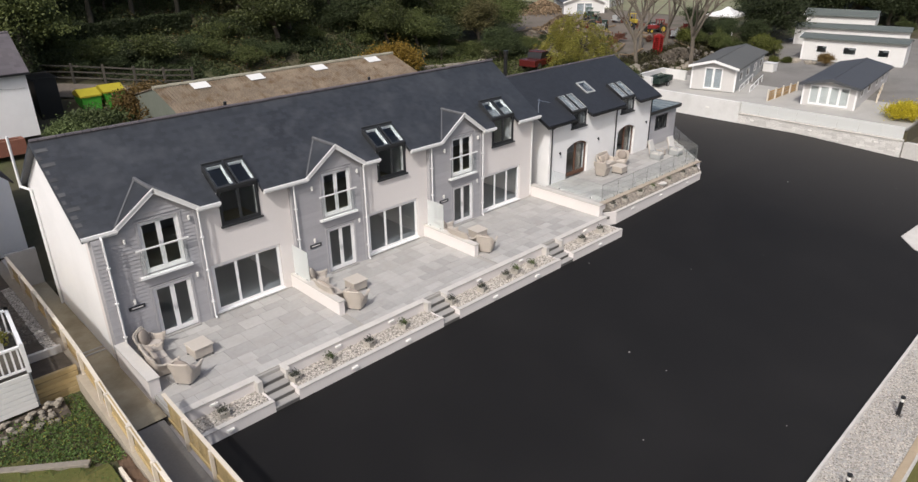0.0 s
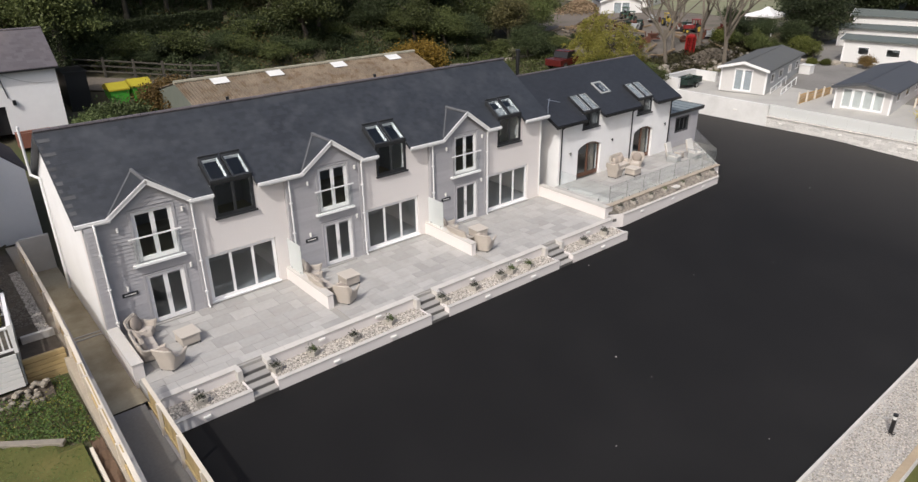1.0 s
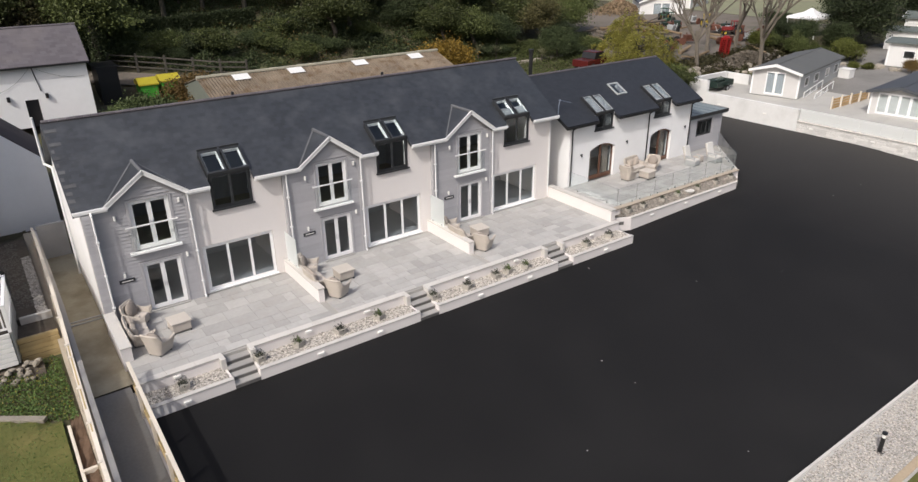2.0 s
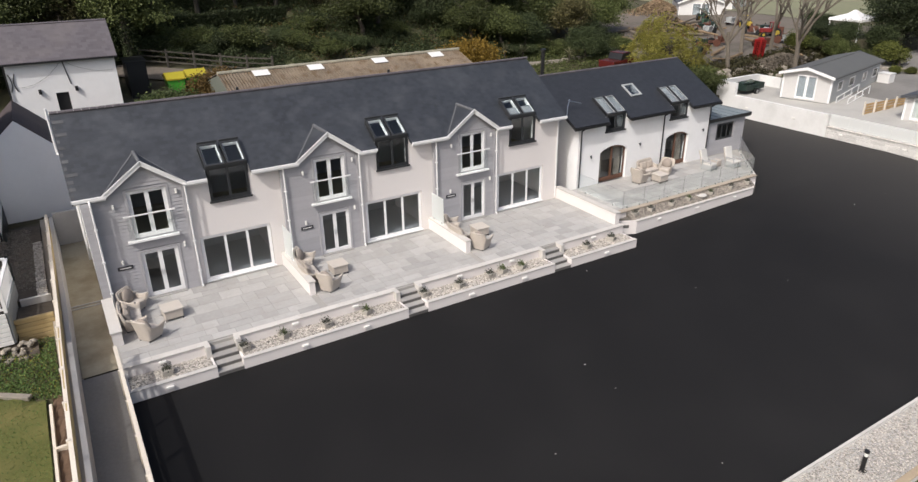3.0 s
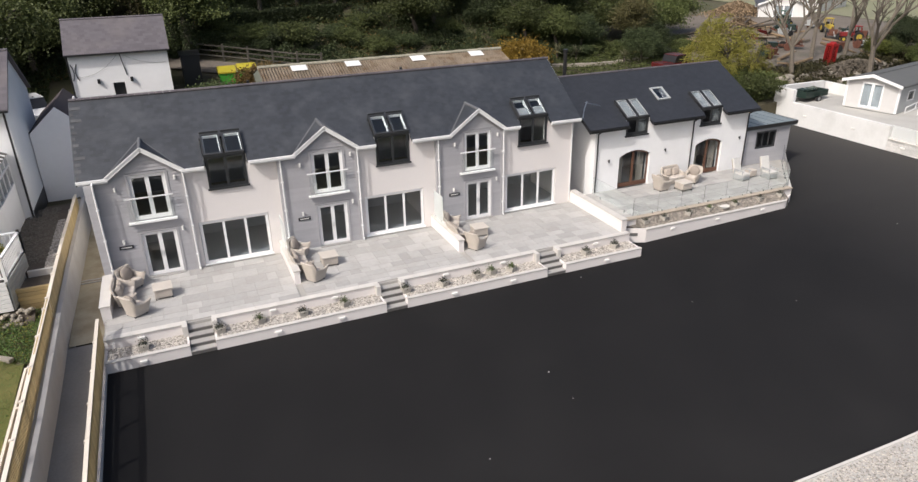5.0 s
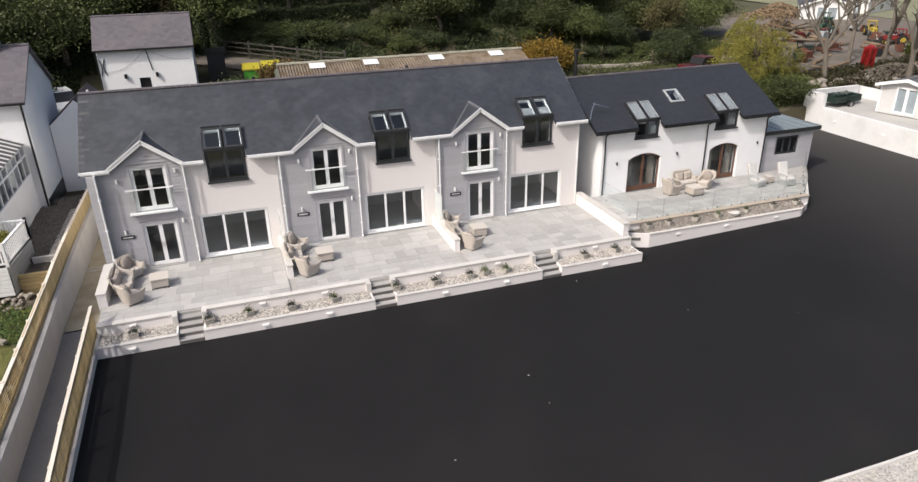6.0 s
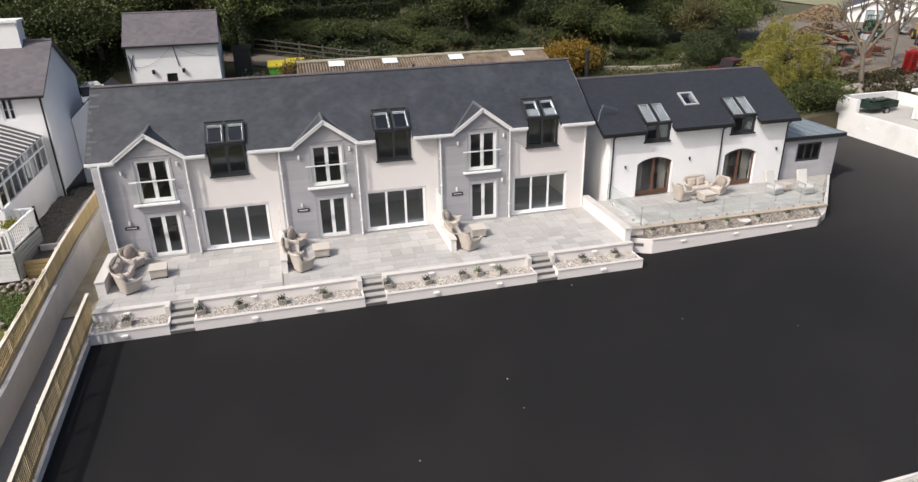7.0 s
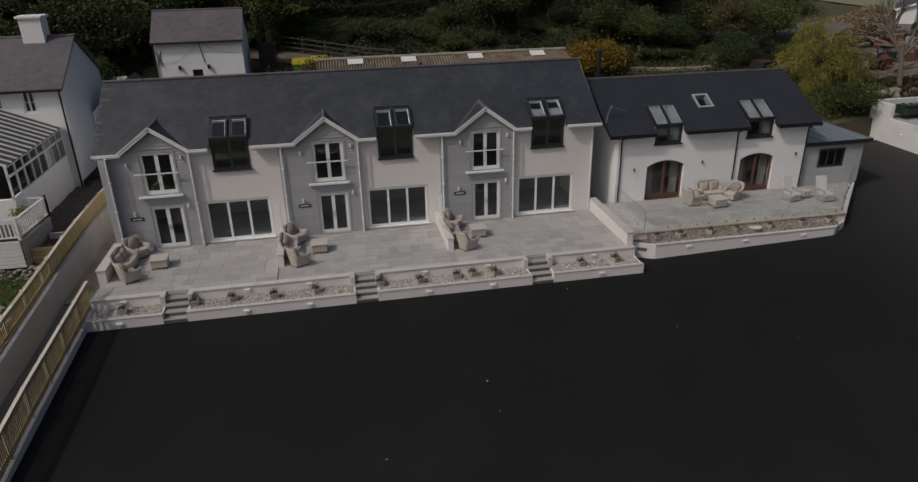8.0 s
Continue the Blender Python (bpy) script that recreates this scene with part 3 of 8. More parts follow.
tube(bm, (25.66, -0.08, FLOOR + 0.1), (25.66, -0.08, 5.5), 0.036)
part("downpipe", bm, "upvc", house)


bm = bmesh.new()
tube(bm, (1.93, 6.25, 0.3), (1.93, 6.25, 5.72), 0.055, n=10)
tube(bm, (1.93, 6.25, 5.72), (1.70, 6.75, 5.80), 0.055, n=10)
tube(bm, (1.70, 6.75, 5.76), (1.67, 6.5, 7.92), 0.055, n=10)
part("soil_pipe", bm, "upvc", house, "white soil vent pipe")
for x in (9.55, 17.4):
    bm = bmesh.new()
    tube(bm, (x, 3.95, 7.85), (x, 3.95, 8.42), 0.07, n=10)
    part("ridge_vent", bm, "pipe_black", house, "short dark roof vent pipe")


def framed(name, parent, x0, x1, z0, z1, y, leaves, mat, bar=0.07, depth=0.07, outer=0.07, glass="glass", handles=False, mid_rail=None, label=""):
    """A glazed frame in a wall that faces -y: the frame, a sash and a pane for each leaf, and handles."""
    bm = bmesh.new()
    slab(bm, (x0, y, z0), (1, 0, 0), (0, 0, 1), (0, -1, 0), x1 - x0, z1 - z0, depth, [(outer, x1 - x0 - outer, outer, z1 - z0 - outer)])
    ob = part(name, bm, mat, parent, label)
    w, h = (x1 - x0 - 2 * outer) / leaves, z1 - z0 - 2 * outer
    for i in range(leaves):
        a = x0 + outer + i * w
        rails = [(bar, w - bar, bar * 1.3, h - bar)]
        if mid_rail:
            rails = [(bar, w - bar, bar * 1.3, mid_rail - outer), (bar, w - bar, mid_rail - outer + bar * 0.8, h - bar)]
        bm = bmesh.new()
        slab(bm, (a + 0.001, y + 0.012, z0 + outer + 0.001), (1, 0, 0), (0, 0, 1), (0, -1, 0), w - 0.002, h - 0.002, depth * 0.7, rails)
        part("sash", bm, mat, ob)
        g = part("pane", boxes((a + bar, a + w - bar, y + 0.03, y + 0.042, z0 + outer + bar * 1.3, z1 - outer - bar)), glass, ob)
        g.visible_shadow = False
    if handles:
        c = (x0 + x1) / 2
        for s in (-0.05, 0.05):
            part("handle", boxes((c + s - 0.012, c + s + 0.012, y - 0.03, y + 0.012, z0 + 0.92, z0 + 1.14)), "steel", ob, "steel lever handle")
    return ob


def lapped_boards(bm, x0, x1, z0, z1, y, holes, pitch_z=0.15):
    """Overlapping horizontal boards on a wall that faces -y, cut round holes (x0, x1, z0, z1)."""
    z = z0
    while z < z1 - 0.02:
        top = min(z + pitch_z, z1)
        spans = [(x0, x1)]
        for q in holes:
            if q[2] < top - 0.03 and q[3] > z + 0.03:
                spans = [s for a, b in spans for s in ((a, min(b, q[0])), (max(a, q[1]), b)) if s[1] - s[0] > 0.02]
        for a, b in spans:
            prism(bm, [(y - 0.050, z), (y - 0.002, z), (y - 0.002, top + 0.012), (y - 0.008, top + 0.012)], "x", a, b)
        z += pitch_z


BAY_Y = -0.16
for k in range(UNITS):
    u = unit_x(k)
    bx0, bx1, gx = u + 2.1, u + 5.80, u + 4.37
    if k == 0:
        bx0 = 2.0
    door = (u + 3.72, u + 5.17, FLOOR + 0.03, 2.98)
    win = (u + 3.66, u + 5.14, 3.60, 5.62)
    # core of the bay: a plate with its two openings and the gable over it
    bm = bmesh.new()
    slab(bm, (bx0, BAY_Y, FLOOR), (1, 0, 0), (0, 0, 1), (0, -1, 0), bx1 - bx0, 4.85, 0.155,
         [(door[0] - bx0, door[1] - bx0, -1, door[3] - FLOOR), (win[0] - bx0, win[1] - bx0, win[2] - FLOOR, 9)])
    gl, gr, gz = u + 2.93, u + 5.80, 6.78
    prism(bm, [(gl, 5.701), (win[0], 5.701), (win[0], win[3]), (win[1], win[3]), (win[1], 5.701), (gr, 5.701), (gx, gz - 0.12)], "y", BAY_Y, BAY_Y + 0.155)
    bay = part("bay", bm, "cladding", house, "grey boarded bay with a small gable")
    bm = bmesh.new()
    lapped_boards(bm, bx0, bx1, FLOOR, 5.62, BAY_Y, [(door[0] - 0.1, door[1] + 0.1, 0, door[3] + 0.09), (win[0] - 0.1, win[1] + 0.1, win[2] - 0.12, 6)])
    z = 5.62
    while z < gz - 0.32:
        half_l, half_r = (gx - gl) * (gz - 0.27 - z) / (gz - 0.12 - 5.701), (gr - gx) * (gz - 0.27 - z) / (gz - 0.12 - 5.701)
        holes = [(win[0] - 0.1, win[1] + 0.1, 0, win[3] + 0.08)] if z < win[3] + 0.05 else []
        lapped_boards(bm, gx - min(half_l, gx - gl) + 0.05, gx + min(half_r, gr - gx) - 0.05, z, z + 0.15, BAY_Y, holes)
        z += 0.15
    tagged(part("board_cladding", bm, "cladding", bay), kind="stuff")
    for x in (bx0 - 0.012, bx1 - 0.075):
        part("corner_trim", boxes((x, x + 0.087, BAY_Y - 0.07, BAY_Y + 0.002, FLOOR, 5.6)), "cladding", bay)
    for q in (door, win):
        bm = bmesh.new()
        slab(bm, (q[0] - 0.1, BAY_Y - 0.06, q[2]), (1, 0, 0), (0, 0, 1), (0, -1, 0), q[1] - q[0] + 0.2, q[3] + 0.08 - q[2], 0.06, [(0.1, q[1] - q[0] + 0.1, -1, q[3] - q[2])])
        part("surround", bm, "cladding", bay)
    framed("french_door", house, door[0], door[1], door[2], door[3], BAY_Y + 0.015, 2, "upvc", bar=0.085, outer=0.06, handles=True, label="white double french door")
    framed("french_window", house, win[0], win[1], win[2], win[3], BAY_Y + 0.015, 2, "upvc", bar=0.085, outer=0.06, handles=True, label="white french window over the terrace")
    if k == 0:
        bm = bmesh.new()
        quadbox(bm, 2.0, 2.30, BAY_Y - 0.30, BAY_Y - 0.041, FLOOR, 5.5)
        wing = part("wing", bm, "cladding", bay)
        bm = bmesh.new()
        lapped_boards(bm, 1.99, 2.31, FLOOR, 5.5, BAY_Y - 0.30, [])
        tagged(part("board_cladding", bm, "cladding", bay), kind="stuff")
    # step below the door
    part("door_step", boxes((door[0] - 0.05, door[1] + 0.05, BAY_Y - 0.2, BAY_Y - 0.062, FLOOR + 0.002, FLOOR + 0.05)), "step_slab", house)
    # glass balcony guard with white rail and ledge
    ledge = part("balcony", boxes((u + 3.36, u + 5.32, BAY_Y - 0.24, BAY_Y - 0.061, win[2] - 0.11, win[2] - 0.03)), "upvc", house, "white ledge and rail of a shallow glass balcony")
    part("rail", boxes((u + 3.36, u + 5.32, BAY_Y - 0.25, BAY_Y - 0.20, 4.63, 4.68)), "upvc", ledge)
    g = part("glass_panel", boxes((u + 3.44, u + 5.24, BAY_Y - 0.231, BAY_Y - 0.219, win[2] - 0.02, 4.628)), "glass_green", ledge)
    g.visible_shadow = False
    # gable roof and its barge boards
    jy = 1.30
    bm = bmesh.new()
    for s, xe in ((-1, gl - 0.06), (1, gr + 0.06)):
        ze = 5.71
        vs_ = [(xe, BAY_Y - 0.22, ze), (gx, BAY_Y - 0.22, gz), (gx, jy, gz), (xe, -0.28, ze)]
        top = [bm.verts.new(p) for p in vs_]
        bot = [bm.verts.new((p[0], p[1], p[2] - 0.1)) for p in vs_]
        bm.faces.new(top)
        bm.faces.new(bot[::-1])
        for i in range(4):
            bm.faces.new((top[i], top[(i + 1) % 4], bot[(i + 1) % 4], bot[i]))
    groof = part("gable_roof", bm, "slate", house, "small slate gable roof")
    bm = bmesh.new()
    tube(bm, (gx, BAY_Y - 0.23, gz + 0.005), (gx, jy, gz + 0.005), 0.075, n=8)
    part("ridge_tile", bm, "lead_pale", groof, "grey lead ridge cap")
    for xe in (gl - 0.06, gr + 0.06):
        bm = bmesh.new()
        beam(bm, (xe + (0.03 if xe < gx else -0.03), -0.28, 5.74), (gx, jy - 0.02, gz + 0.02), 0.055, 0.03)
        part("valley", bm, "lead_pale", groof, "pale lead valley lining")
    for xe in (gl - 0.1, gr + 0.1):
        bm = bmesh.new()
        for y, dz, hh in ((BAY_Y - 0.235, -0.07, 0.17), (BAY_Y - 0.265, 0.02, 0.05)):
            beam(bm, (xe, y, 5.71 + dz - 0.02), (gx, y, gz + dz + 0.03), 0.03, hh)
        part("barge_board", bm, "upvc", groof, "white barge board")
    # sliding doors
    sx0, sx1 = u + 6.14, u + 9.20
    framed("sliding_door", house, sx0, sx1, FLOOR + 0.02, 2.97, 0.06, 3, "upvc", bar=0.055, outer=0.075, label="white three-pane sliding glass door")
    part("threshold", boxes((sx0 - 0.05, sx1 + 0.05, -0.08, 0.06, FLOOR + 0.001, FLOOR + 0.06)), "upvc", house)
    # upright dark window through the eaves with two roof windows above
    wx0, wx1 = u + 6.84, u + 8.54
    dw = framed("dormer_window", house, wx0, wx1, 4.52, 6.0, -0.03, 2, "frame_dark", bar=0.06, outer=0.06, label="dark grey window running up into the roof")
    part("sill", boxes((wx0 - 0.06, wx1 + 0.06, -0.12, -0.03, 4.45, 4.52)), "frame_dark", dw)
    for xa in (wx0 - 0.03, wx1 - 0.03):
        bm = bmesh.new()
        prism(bm, [(-0.03, 5.55), (1.0, 6.58), (1.0, 6.72), (-0.03, 6.08)], "x", xa, xa + 0.06)
        part("cheek", bm, "frame_dark", dw)
    rw0, rw1 = Vector((0, -0.05, 6.05)), Vector((0, 0.95, 6.74))
    rd = (rw1 - rw0).normalized()
    rn = Vector((0, -rd.z, rd.y))
    rl = (rw1 - rw0).length
    for xa, xb in ((wx0 - 0.02, (wx0 + wx1) / 2 - 0.045), ((wx0 + wx1) / 2 + 0.045, wx1 + 0.02)):
        bm = bmesh.new()
        slab(bm, Vector((xa, 0, 0)) + rw0 + rn * 0.05, (1, 0, 0), rd, rn, xb - xa, rl, 0.1, [(0.08, xb - xa - 0.08, 0.09, rl - 0.08)])
        rwo = part("roof_window", bm, "frame_dark", house, "grey roof window")
        bm = bmesh.new()
        slab(bm, Vector((xa + 0.08, 0, 0)) + rw0 + rd * 0.09 + rn * 0.015, (1, 0, 0), rd, rn, xb - xa - 0.16, rl - 0.17, 0.012)
        part("pane", bm, "glass", rwo).visible_shadow = False
        bm = bmesh.new()
        slab(bm, Vector((xa + 0.08, 0, 0)) + rw0 + rd * 0.09 - rn * 0.002, (1, 0, 0), rd, rn, xb - xa - 0.16, rl - 0.17, 0.16,
             [(0.03, xb - xa - 0.19, 0.03, rl - 0.20)])
        part("lining", bm, "caravan", rwo, "white lining of the roof window")
        part("hood", boxes((xa, xb, 0.93, 1.02, 6.76, 6.86)), "frame_dark", rwo)
        bm = bmesh.new()
        slab(bm, Vector((xa + 0.085, 0, 0)) + rw0 + rd * 0.095 - rn * 0.03, (1, 0, 0), rd, rn, xb - xa - 0.17, rl * 0.42, 0.01)
        part("blind", bm, "pale_blind_sky", rwo, "pale sheet behind the lower part of the pane") if k == 2 else bm.free()
    part("mullion_cover", boxes((wx0 + 0.0, wx1 - 0.0, -0.055, -0.031, 5.98, 6.10)), "frame_dark", dw)

# wall lamps and name boards on the bays
for k in range(UNITS):
    u = unit_x(k)
    for x, z in ((3.0, 2.72), (5.45, 2.98), (3.1, 5.12), (5.5, 5.35)):
        lamp = thing("wall_lamp", (u + x, BAY_Y - 0.04, z), "small white up-and-down wall lamp on grey boards", "lamp", "wall lamps")
        bm = bmesh.new()
        tube(bm, (u + x, BAY_Y - 0.11, z - 0.09), (u + x, BAY_Y - 0.11, z + 0.09), 0.045, n=10)
        part("shade", bm, "lamp_white", lamp)
        part("bracket", boxes((u + x - 0.03, u + x + 0.03, BAY_Y - 0.07, BAY_Y - 0.031, z - 0.04, z + 0.04)), "lamp_white", lamp)
    sign = thing("name_board", (u + 3.05, BAY_Y - 0.04, 2.4), "dark slate house name board with pale bars", "sign", "house name boards")
    part("board", boxes((u + 2.76, u + 3.34, BAY_Y - 0.075, BAY_Y - 0.031, 2.37, 2.53)), "slate_dark", sign)
    part("lettering", boxes((u + 2.84, u + 3.26, BAY_Y - 0.080, BAY_Y - 0.076, 2.43, 2.47)), "lamp_white", sign)


# ---- terraces in front of the houses ----
TF, PF = -5.10, -6.30
ST = ((4.97, 5.92), (12.86, 13.80), (20.72, 21.72))
PT = 0.47
bm = bmesh.new()
quadbox(bm, 2.0, 26.05, TF + 0.0, -0.001, -0.3, FLOOR - 0.05)
tagged(new("terrace_base", mesh_of("terrace_base", bm, "mortar")), "raised mortar bed of the paved terrace", "terrace", kind="structure")
spans = [(2.0, ST[0][0]), (ST[0][1], ST[1][0]), (ST[1][1], ST[2][0]), (ST[2][1], 26.05)]
for x0, x1 in spans:
    up = tagged(new("upper_wall", mesh_of("upper_wall", boxes((x0, x1, TF - 0.16, TF - 0.002, -0.2, FLOOR - 0.02)), "render_cream")),
                "low cream rendered wall holding the terrace", "wall", kind="structure")
    cop = bmesh.new()
    n = max(1, round((x1 - x0) / 0.9))
    for i in range(n):
        w = (x1 - x0) / n
        quadbox(cop, x0 + i * w + 0.004, x0 + (i + 1) * w - 0.004, TF - 0.20, TF + 0.10, FLOOR - 0.019, FLOOR + 0.028)
    part("coping", cop, "coping", up)
    low = tagged(new("planter_wall", mesh_of("planter_wall", boxes((x0, x1, PF, PF + 0.16, -0.3, PT - 0.045)), "render_cream")),
                 "low cream rendered planter wall beside the tarmac", "wall", kind="structure")
    cop = bmesh.new()
    for i in range(n):
        w = (x1 - x0) / n
        quadbox(cop, x0 + i * w + 0.004, x0 + (i + 1) * w - 0.004, PF - 0.02, PF + 0.165, PT - 0.044, PT)
    part("coping", cop, "coping", low)
    ends = boxes((x0, x0 + 0.08, PF + 0.161, TF - 0.161, -0.3, PT - 0.046), (x1 - 0.08, x1, PF + 0.161, TF - 0.161, -0.3, PT - 0.046))
    part("end_wall", ends, "render_cream", low)

PEB_V = np.array([(1, 0, 0), (-1, 0, 0), (0, 1, 0), (0, -1, 0), (0, 0, 1), (0, 0, -1)], float)
PEB_F = np.array([(0, 2, 4), (2, 1, 4), (1, 3, 4), (3, 0, 4), (2, 0, 5), (1, 2, 5), (3, 1, 5), (0, 3, 5)])


def pebble_bed(name, x0, x1, y0, y1, z, count, size, label, mat="pebble", fall=None, seed=3):
    """Many loose stones on a bed."""
    rng = np.random.default_rng(seed)
    c = np.stack([rng.uniform(x0, x1, count), rng.uniform(y0, y1, count), np.zeros(count)], -1)
    c[:, 2] = (z if fall is None else fall(c[:, 0], c[:, 1])) + rng.uniform(-0.01, 0.03, count)
    s = size * rng.uniform(0.55, 1.35, (count, 3)) * (1, 1, 0.6)
    a = rng.uniform(0, math.tau, count)
    p = PEB_V[None] * s[:, None]
    p = p + rng.uniform(-0.15, 0.15, p.shape) * size
    x = p[..., 0] * np.cos(a)[:, None] - p[..., 1] * np.sin(a)[:, None]
    y = p[..., 0] * np.sin(a)[:, None] + p[..., 1] * np.cos(a)[:, None]
    v = np.stack([x, y, p[..., 2]], -1) + c[:, None]
    f = PEB_F[None] + 6 * np.arange(count)[:, None, None]
    return tagged(new(name, array_mesh(name, v.reshape(-1, 3), f.reshape(-1, 3), mat)), label, "pebbles", kind="stuff")


for i, (x0, x1) in enumerate(spans):
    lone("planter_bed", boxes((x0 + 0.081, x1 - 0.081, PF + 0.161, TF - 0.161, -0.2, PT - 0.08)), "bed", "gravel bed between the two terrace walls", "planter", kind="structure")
    pebble_bed("pebbles", x0 + 0.10, x1 - 0.10, PF + 0.18, TF - 0.17, PT - 0.07, int(520 * (x1 - x0)), 0.052, "rounded buff and white pebbles in the planter", seed=3 + i)

# steps down to the tarmac
for x0, x1 in ST:
    flight = thing("garden_steps", ((x0 + x1) / 2, -5.7, 0), "flight of grey stone steps from the terrace to the tarmac", "steps", "garden steps")
    n, rise = 4, (FLOOR - 0.02) / 5
    for k in range(n):
        z1 = FLOOR - rise * (k + 1)
        y1 = TF - 0.30 * k
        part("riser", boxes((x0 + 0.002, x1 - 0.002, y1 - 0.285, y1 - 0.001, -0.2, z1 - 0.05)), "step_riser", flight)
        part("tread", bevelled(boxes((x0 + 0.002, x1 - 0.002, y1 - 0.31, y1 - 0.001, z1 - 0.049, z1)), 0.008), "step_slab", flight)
    for x, s in ((x0 - 0.08, 1), (x1 + 0.08, 1)):
        post = lone("gate_pier", bevelled(boxes((x - 0.1, x + 0.1, TF - 0.42, TF - 0.01, PT - 0.1, FLOOR + 0.03)), 0.01), "coping", "short pale rendered pier beside the steps", "pier", "step piers")

# party walls on the terraces
for x0, x1, y1, z1 in ((1.92, 2.27, -3.6, FLOOR + 0.62), (9.55, 9.80, -3.66, FLOOR + 0.62), (17.36, 17.62, -3.66, FLOOR + 0.62), (25.75, 26.05, -4.95, FLOOR + 0.66)):
    pw = lone("party_wall", boxes((x0, x1, y1, -0.002 if x0 > 2 else -0.52, -0.2 if x0 < 2 else FLOOR - 0.06, z1 - 0.05)), "render_cream",
              "low cream rendered wall dividing two terraces", "wall", "terrace walls", kind="structure")
    bm = bmesh.new()
    n = 4
    for i in range(n):
        L = (-0.002 if x0 > 2 else -0.52) - y1
        quadbox(bm, x0 - 0.03, x1 + 0.03, y1 - 0.03 + i * L / n, y1 - 0.034 + (i + 1) * L / n, z1 - 0.049, z1)
    part("coping", bm, "coping", pw)
M["frosted"] = glass_material("frosted_glass", (0.90, 0.93, 0.92), 0.45)
M["frosted"].node_tree.nodes["Principled BSDF"].inputs["Transmission Weight"].default_value = 0.78
for x in (9.68, 17.49):
    scr = thing("privacy_screen", (x, -0.7, FLOOR + 0.6), "frosted glass privacy screen on a low terrace wall", "screen", "privacy screens")
    g = part("pane", boxes((x - 0.008, x + 0.008, -1.35, -0.18, FLOOR + 0.622, FLOOR + 2.0)), "frosted", scr)
    g.visible_shadow = False
    part("clamp", boxes((x - 0.03, x + 0.03, -1.2, -1.12, FLOOR + 0.621, FLOOR + 0.70), (x - 0.03, x + 0.03, -0.42, -0.34, FLOOR + 0.621, FLOOR + 0.70)), "steel", scr)

# terrace lights on walls
for x in (3.3, 8.3, 10.9, 16.0, 18.9, 24.0):
    for y, z in ((PF - 0.05, 0.22), (TF - 0.21, 0.68)):
        lt = thing("brick_light", (x, y, z), "small white rectangular wall light", "lamp", "terrace wall lights")
        part("casing", bevelled(boxes((x - 0.13, x + 0.13, y - 0.03, y + 0.052, z - 0.05, z + 0.05)), 0.012), "lamp_white", lt)


# ---- small planters ----
def leaf_cloud(centres, size, seed, up=0.3):
    """Leaf quads round given places."""
    rng = np.random.default_rng(seed)
    n = len(centres)
    d = rng.normal(size=(n, 3))
    d[:, 2] += up
    d /= np.linalg.norm(d, axis=1)[:, None]
    a = np.cross(d, rng.normal(size=(n, 3)))
    a /= np.linalg.norm(a, axis=1)[:, None]
    b = np.cross(d, a)
    s = (size * rng.uniform(0.6, 1.3, n))[:, None]
    a, b = a * s, b * s * 0.62
    v = np.stack([centres - a, centres - b, centres + a, centres + b], 1).reshape(-1, 3)
    return v, np.arange(4 * n).reshape(-1, 4)


def pot_plant(kind):
    ob = thing("potted_plant", (0, 0, 0), "square grey planter with a small shrub on pebbles", "planter", "small planters")
    s = 0.19
    bm = bmesh.new()
    a = [bm.verts.new((x * k, y * k, z)) for z, k in ((0, 0.76), (0.29, 1.0), (0.29, 0.85), (0.23, 0.83)) for x, y in ((-s, -s), (s, -s), (s, s), (-s, s))]
    for r in range(3):
        for i in range(4):
            j = (i + 1) % 4
            bm.faces.new((a[4 * r + i], a[4 * r + j], a[4 * r + 4 + j], a[4 * r + 4 + i]))
    bm.faces.new(a[12:16])
    bm.faces.new(a[0:4][::-1])
    part("pot", bm, "terracotta", ob)
    rng = np.random.default_rng(5 + kind)
    n = 130
    c = rng.normal(size=(n, 3)) * (0.10, 0.10, 0.07) + (0, 0, 0.33)
    c[:, 2] = np.maximum(c[:, 2], 0.25)
    v, f = leaf_cloud(c, 0.035, 9 + kind)
    part("foliage", array_mesh("foliage", v, f, "plant" if kind == 0 else "plant_dark"), "", ob)
    return ob


pots = [pot_plant(0), pot_plant(1)]
spots = [(3.36, 1), (6.15, 1), (7.7, 0), (9.42, 1), (11.2, 0), (13.95, 1), (15.7, 1), (17.37, 1), (18.12, 0), (19.1, 0), (23.2, 1), (24.9, 1)]
used = [False, False]
for i, (x, kd) in enumerate(spots):
    m = pose(x, -5.70 + 0.06 * ((i * 7) % 3 - 1), PT - 0.09, 0, 0, 13 * i % 30)
    if not used[kd]:
        pots[kd].matrix_basis = m
        used[kd] = True
    else:
        copy_thing(pots[kd], m)


# ---- rattan furniture ----
def rounded_box(x0, x1, y0, y1, z0, z1, r=0.05, seg=2):
    return bevelled(boxes((x0, x1, y0, y1, z0, z1)), r, seg)


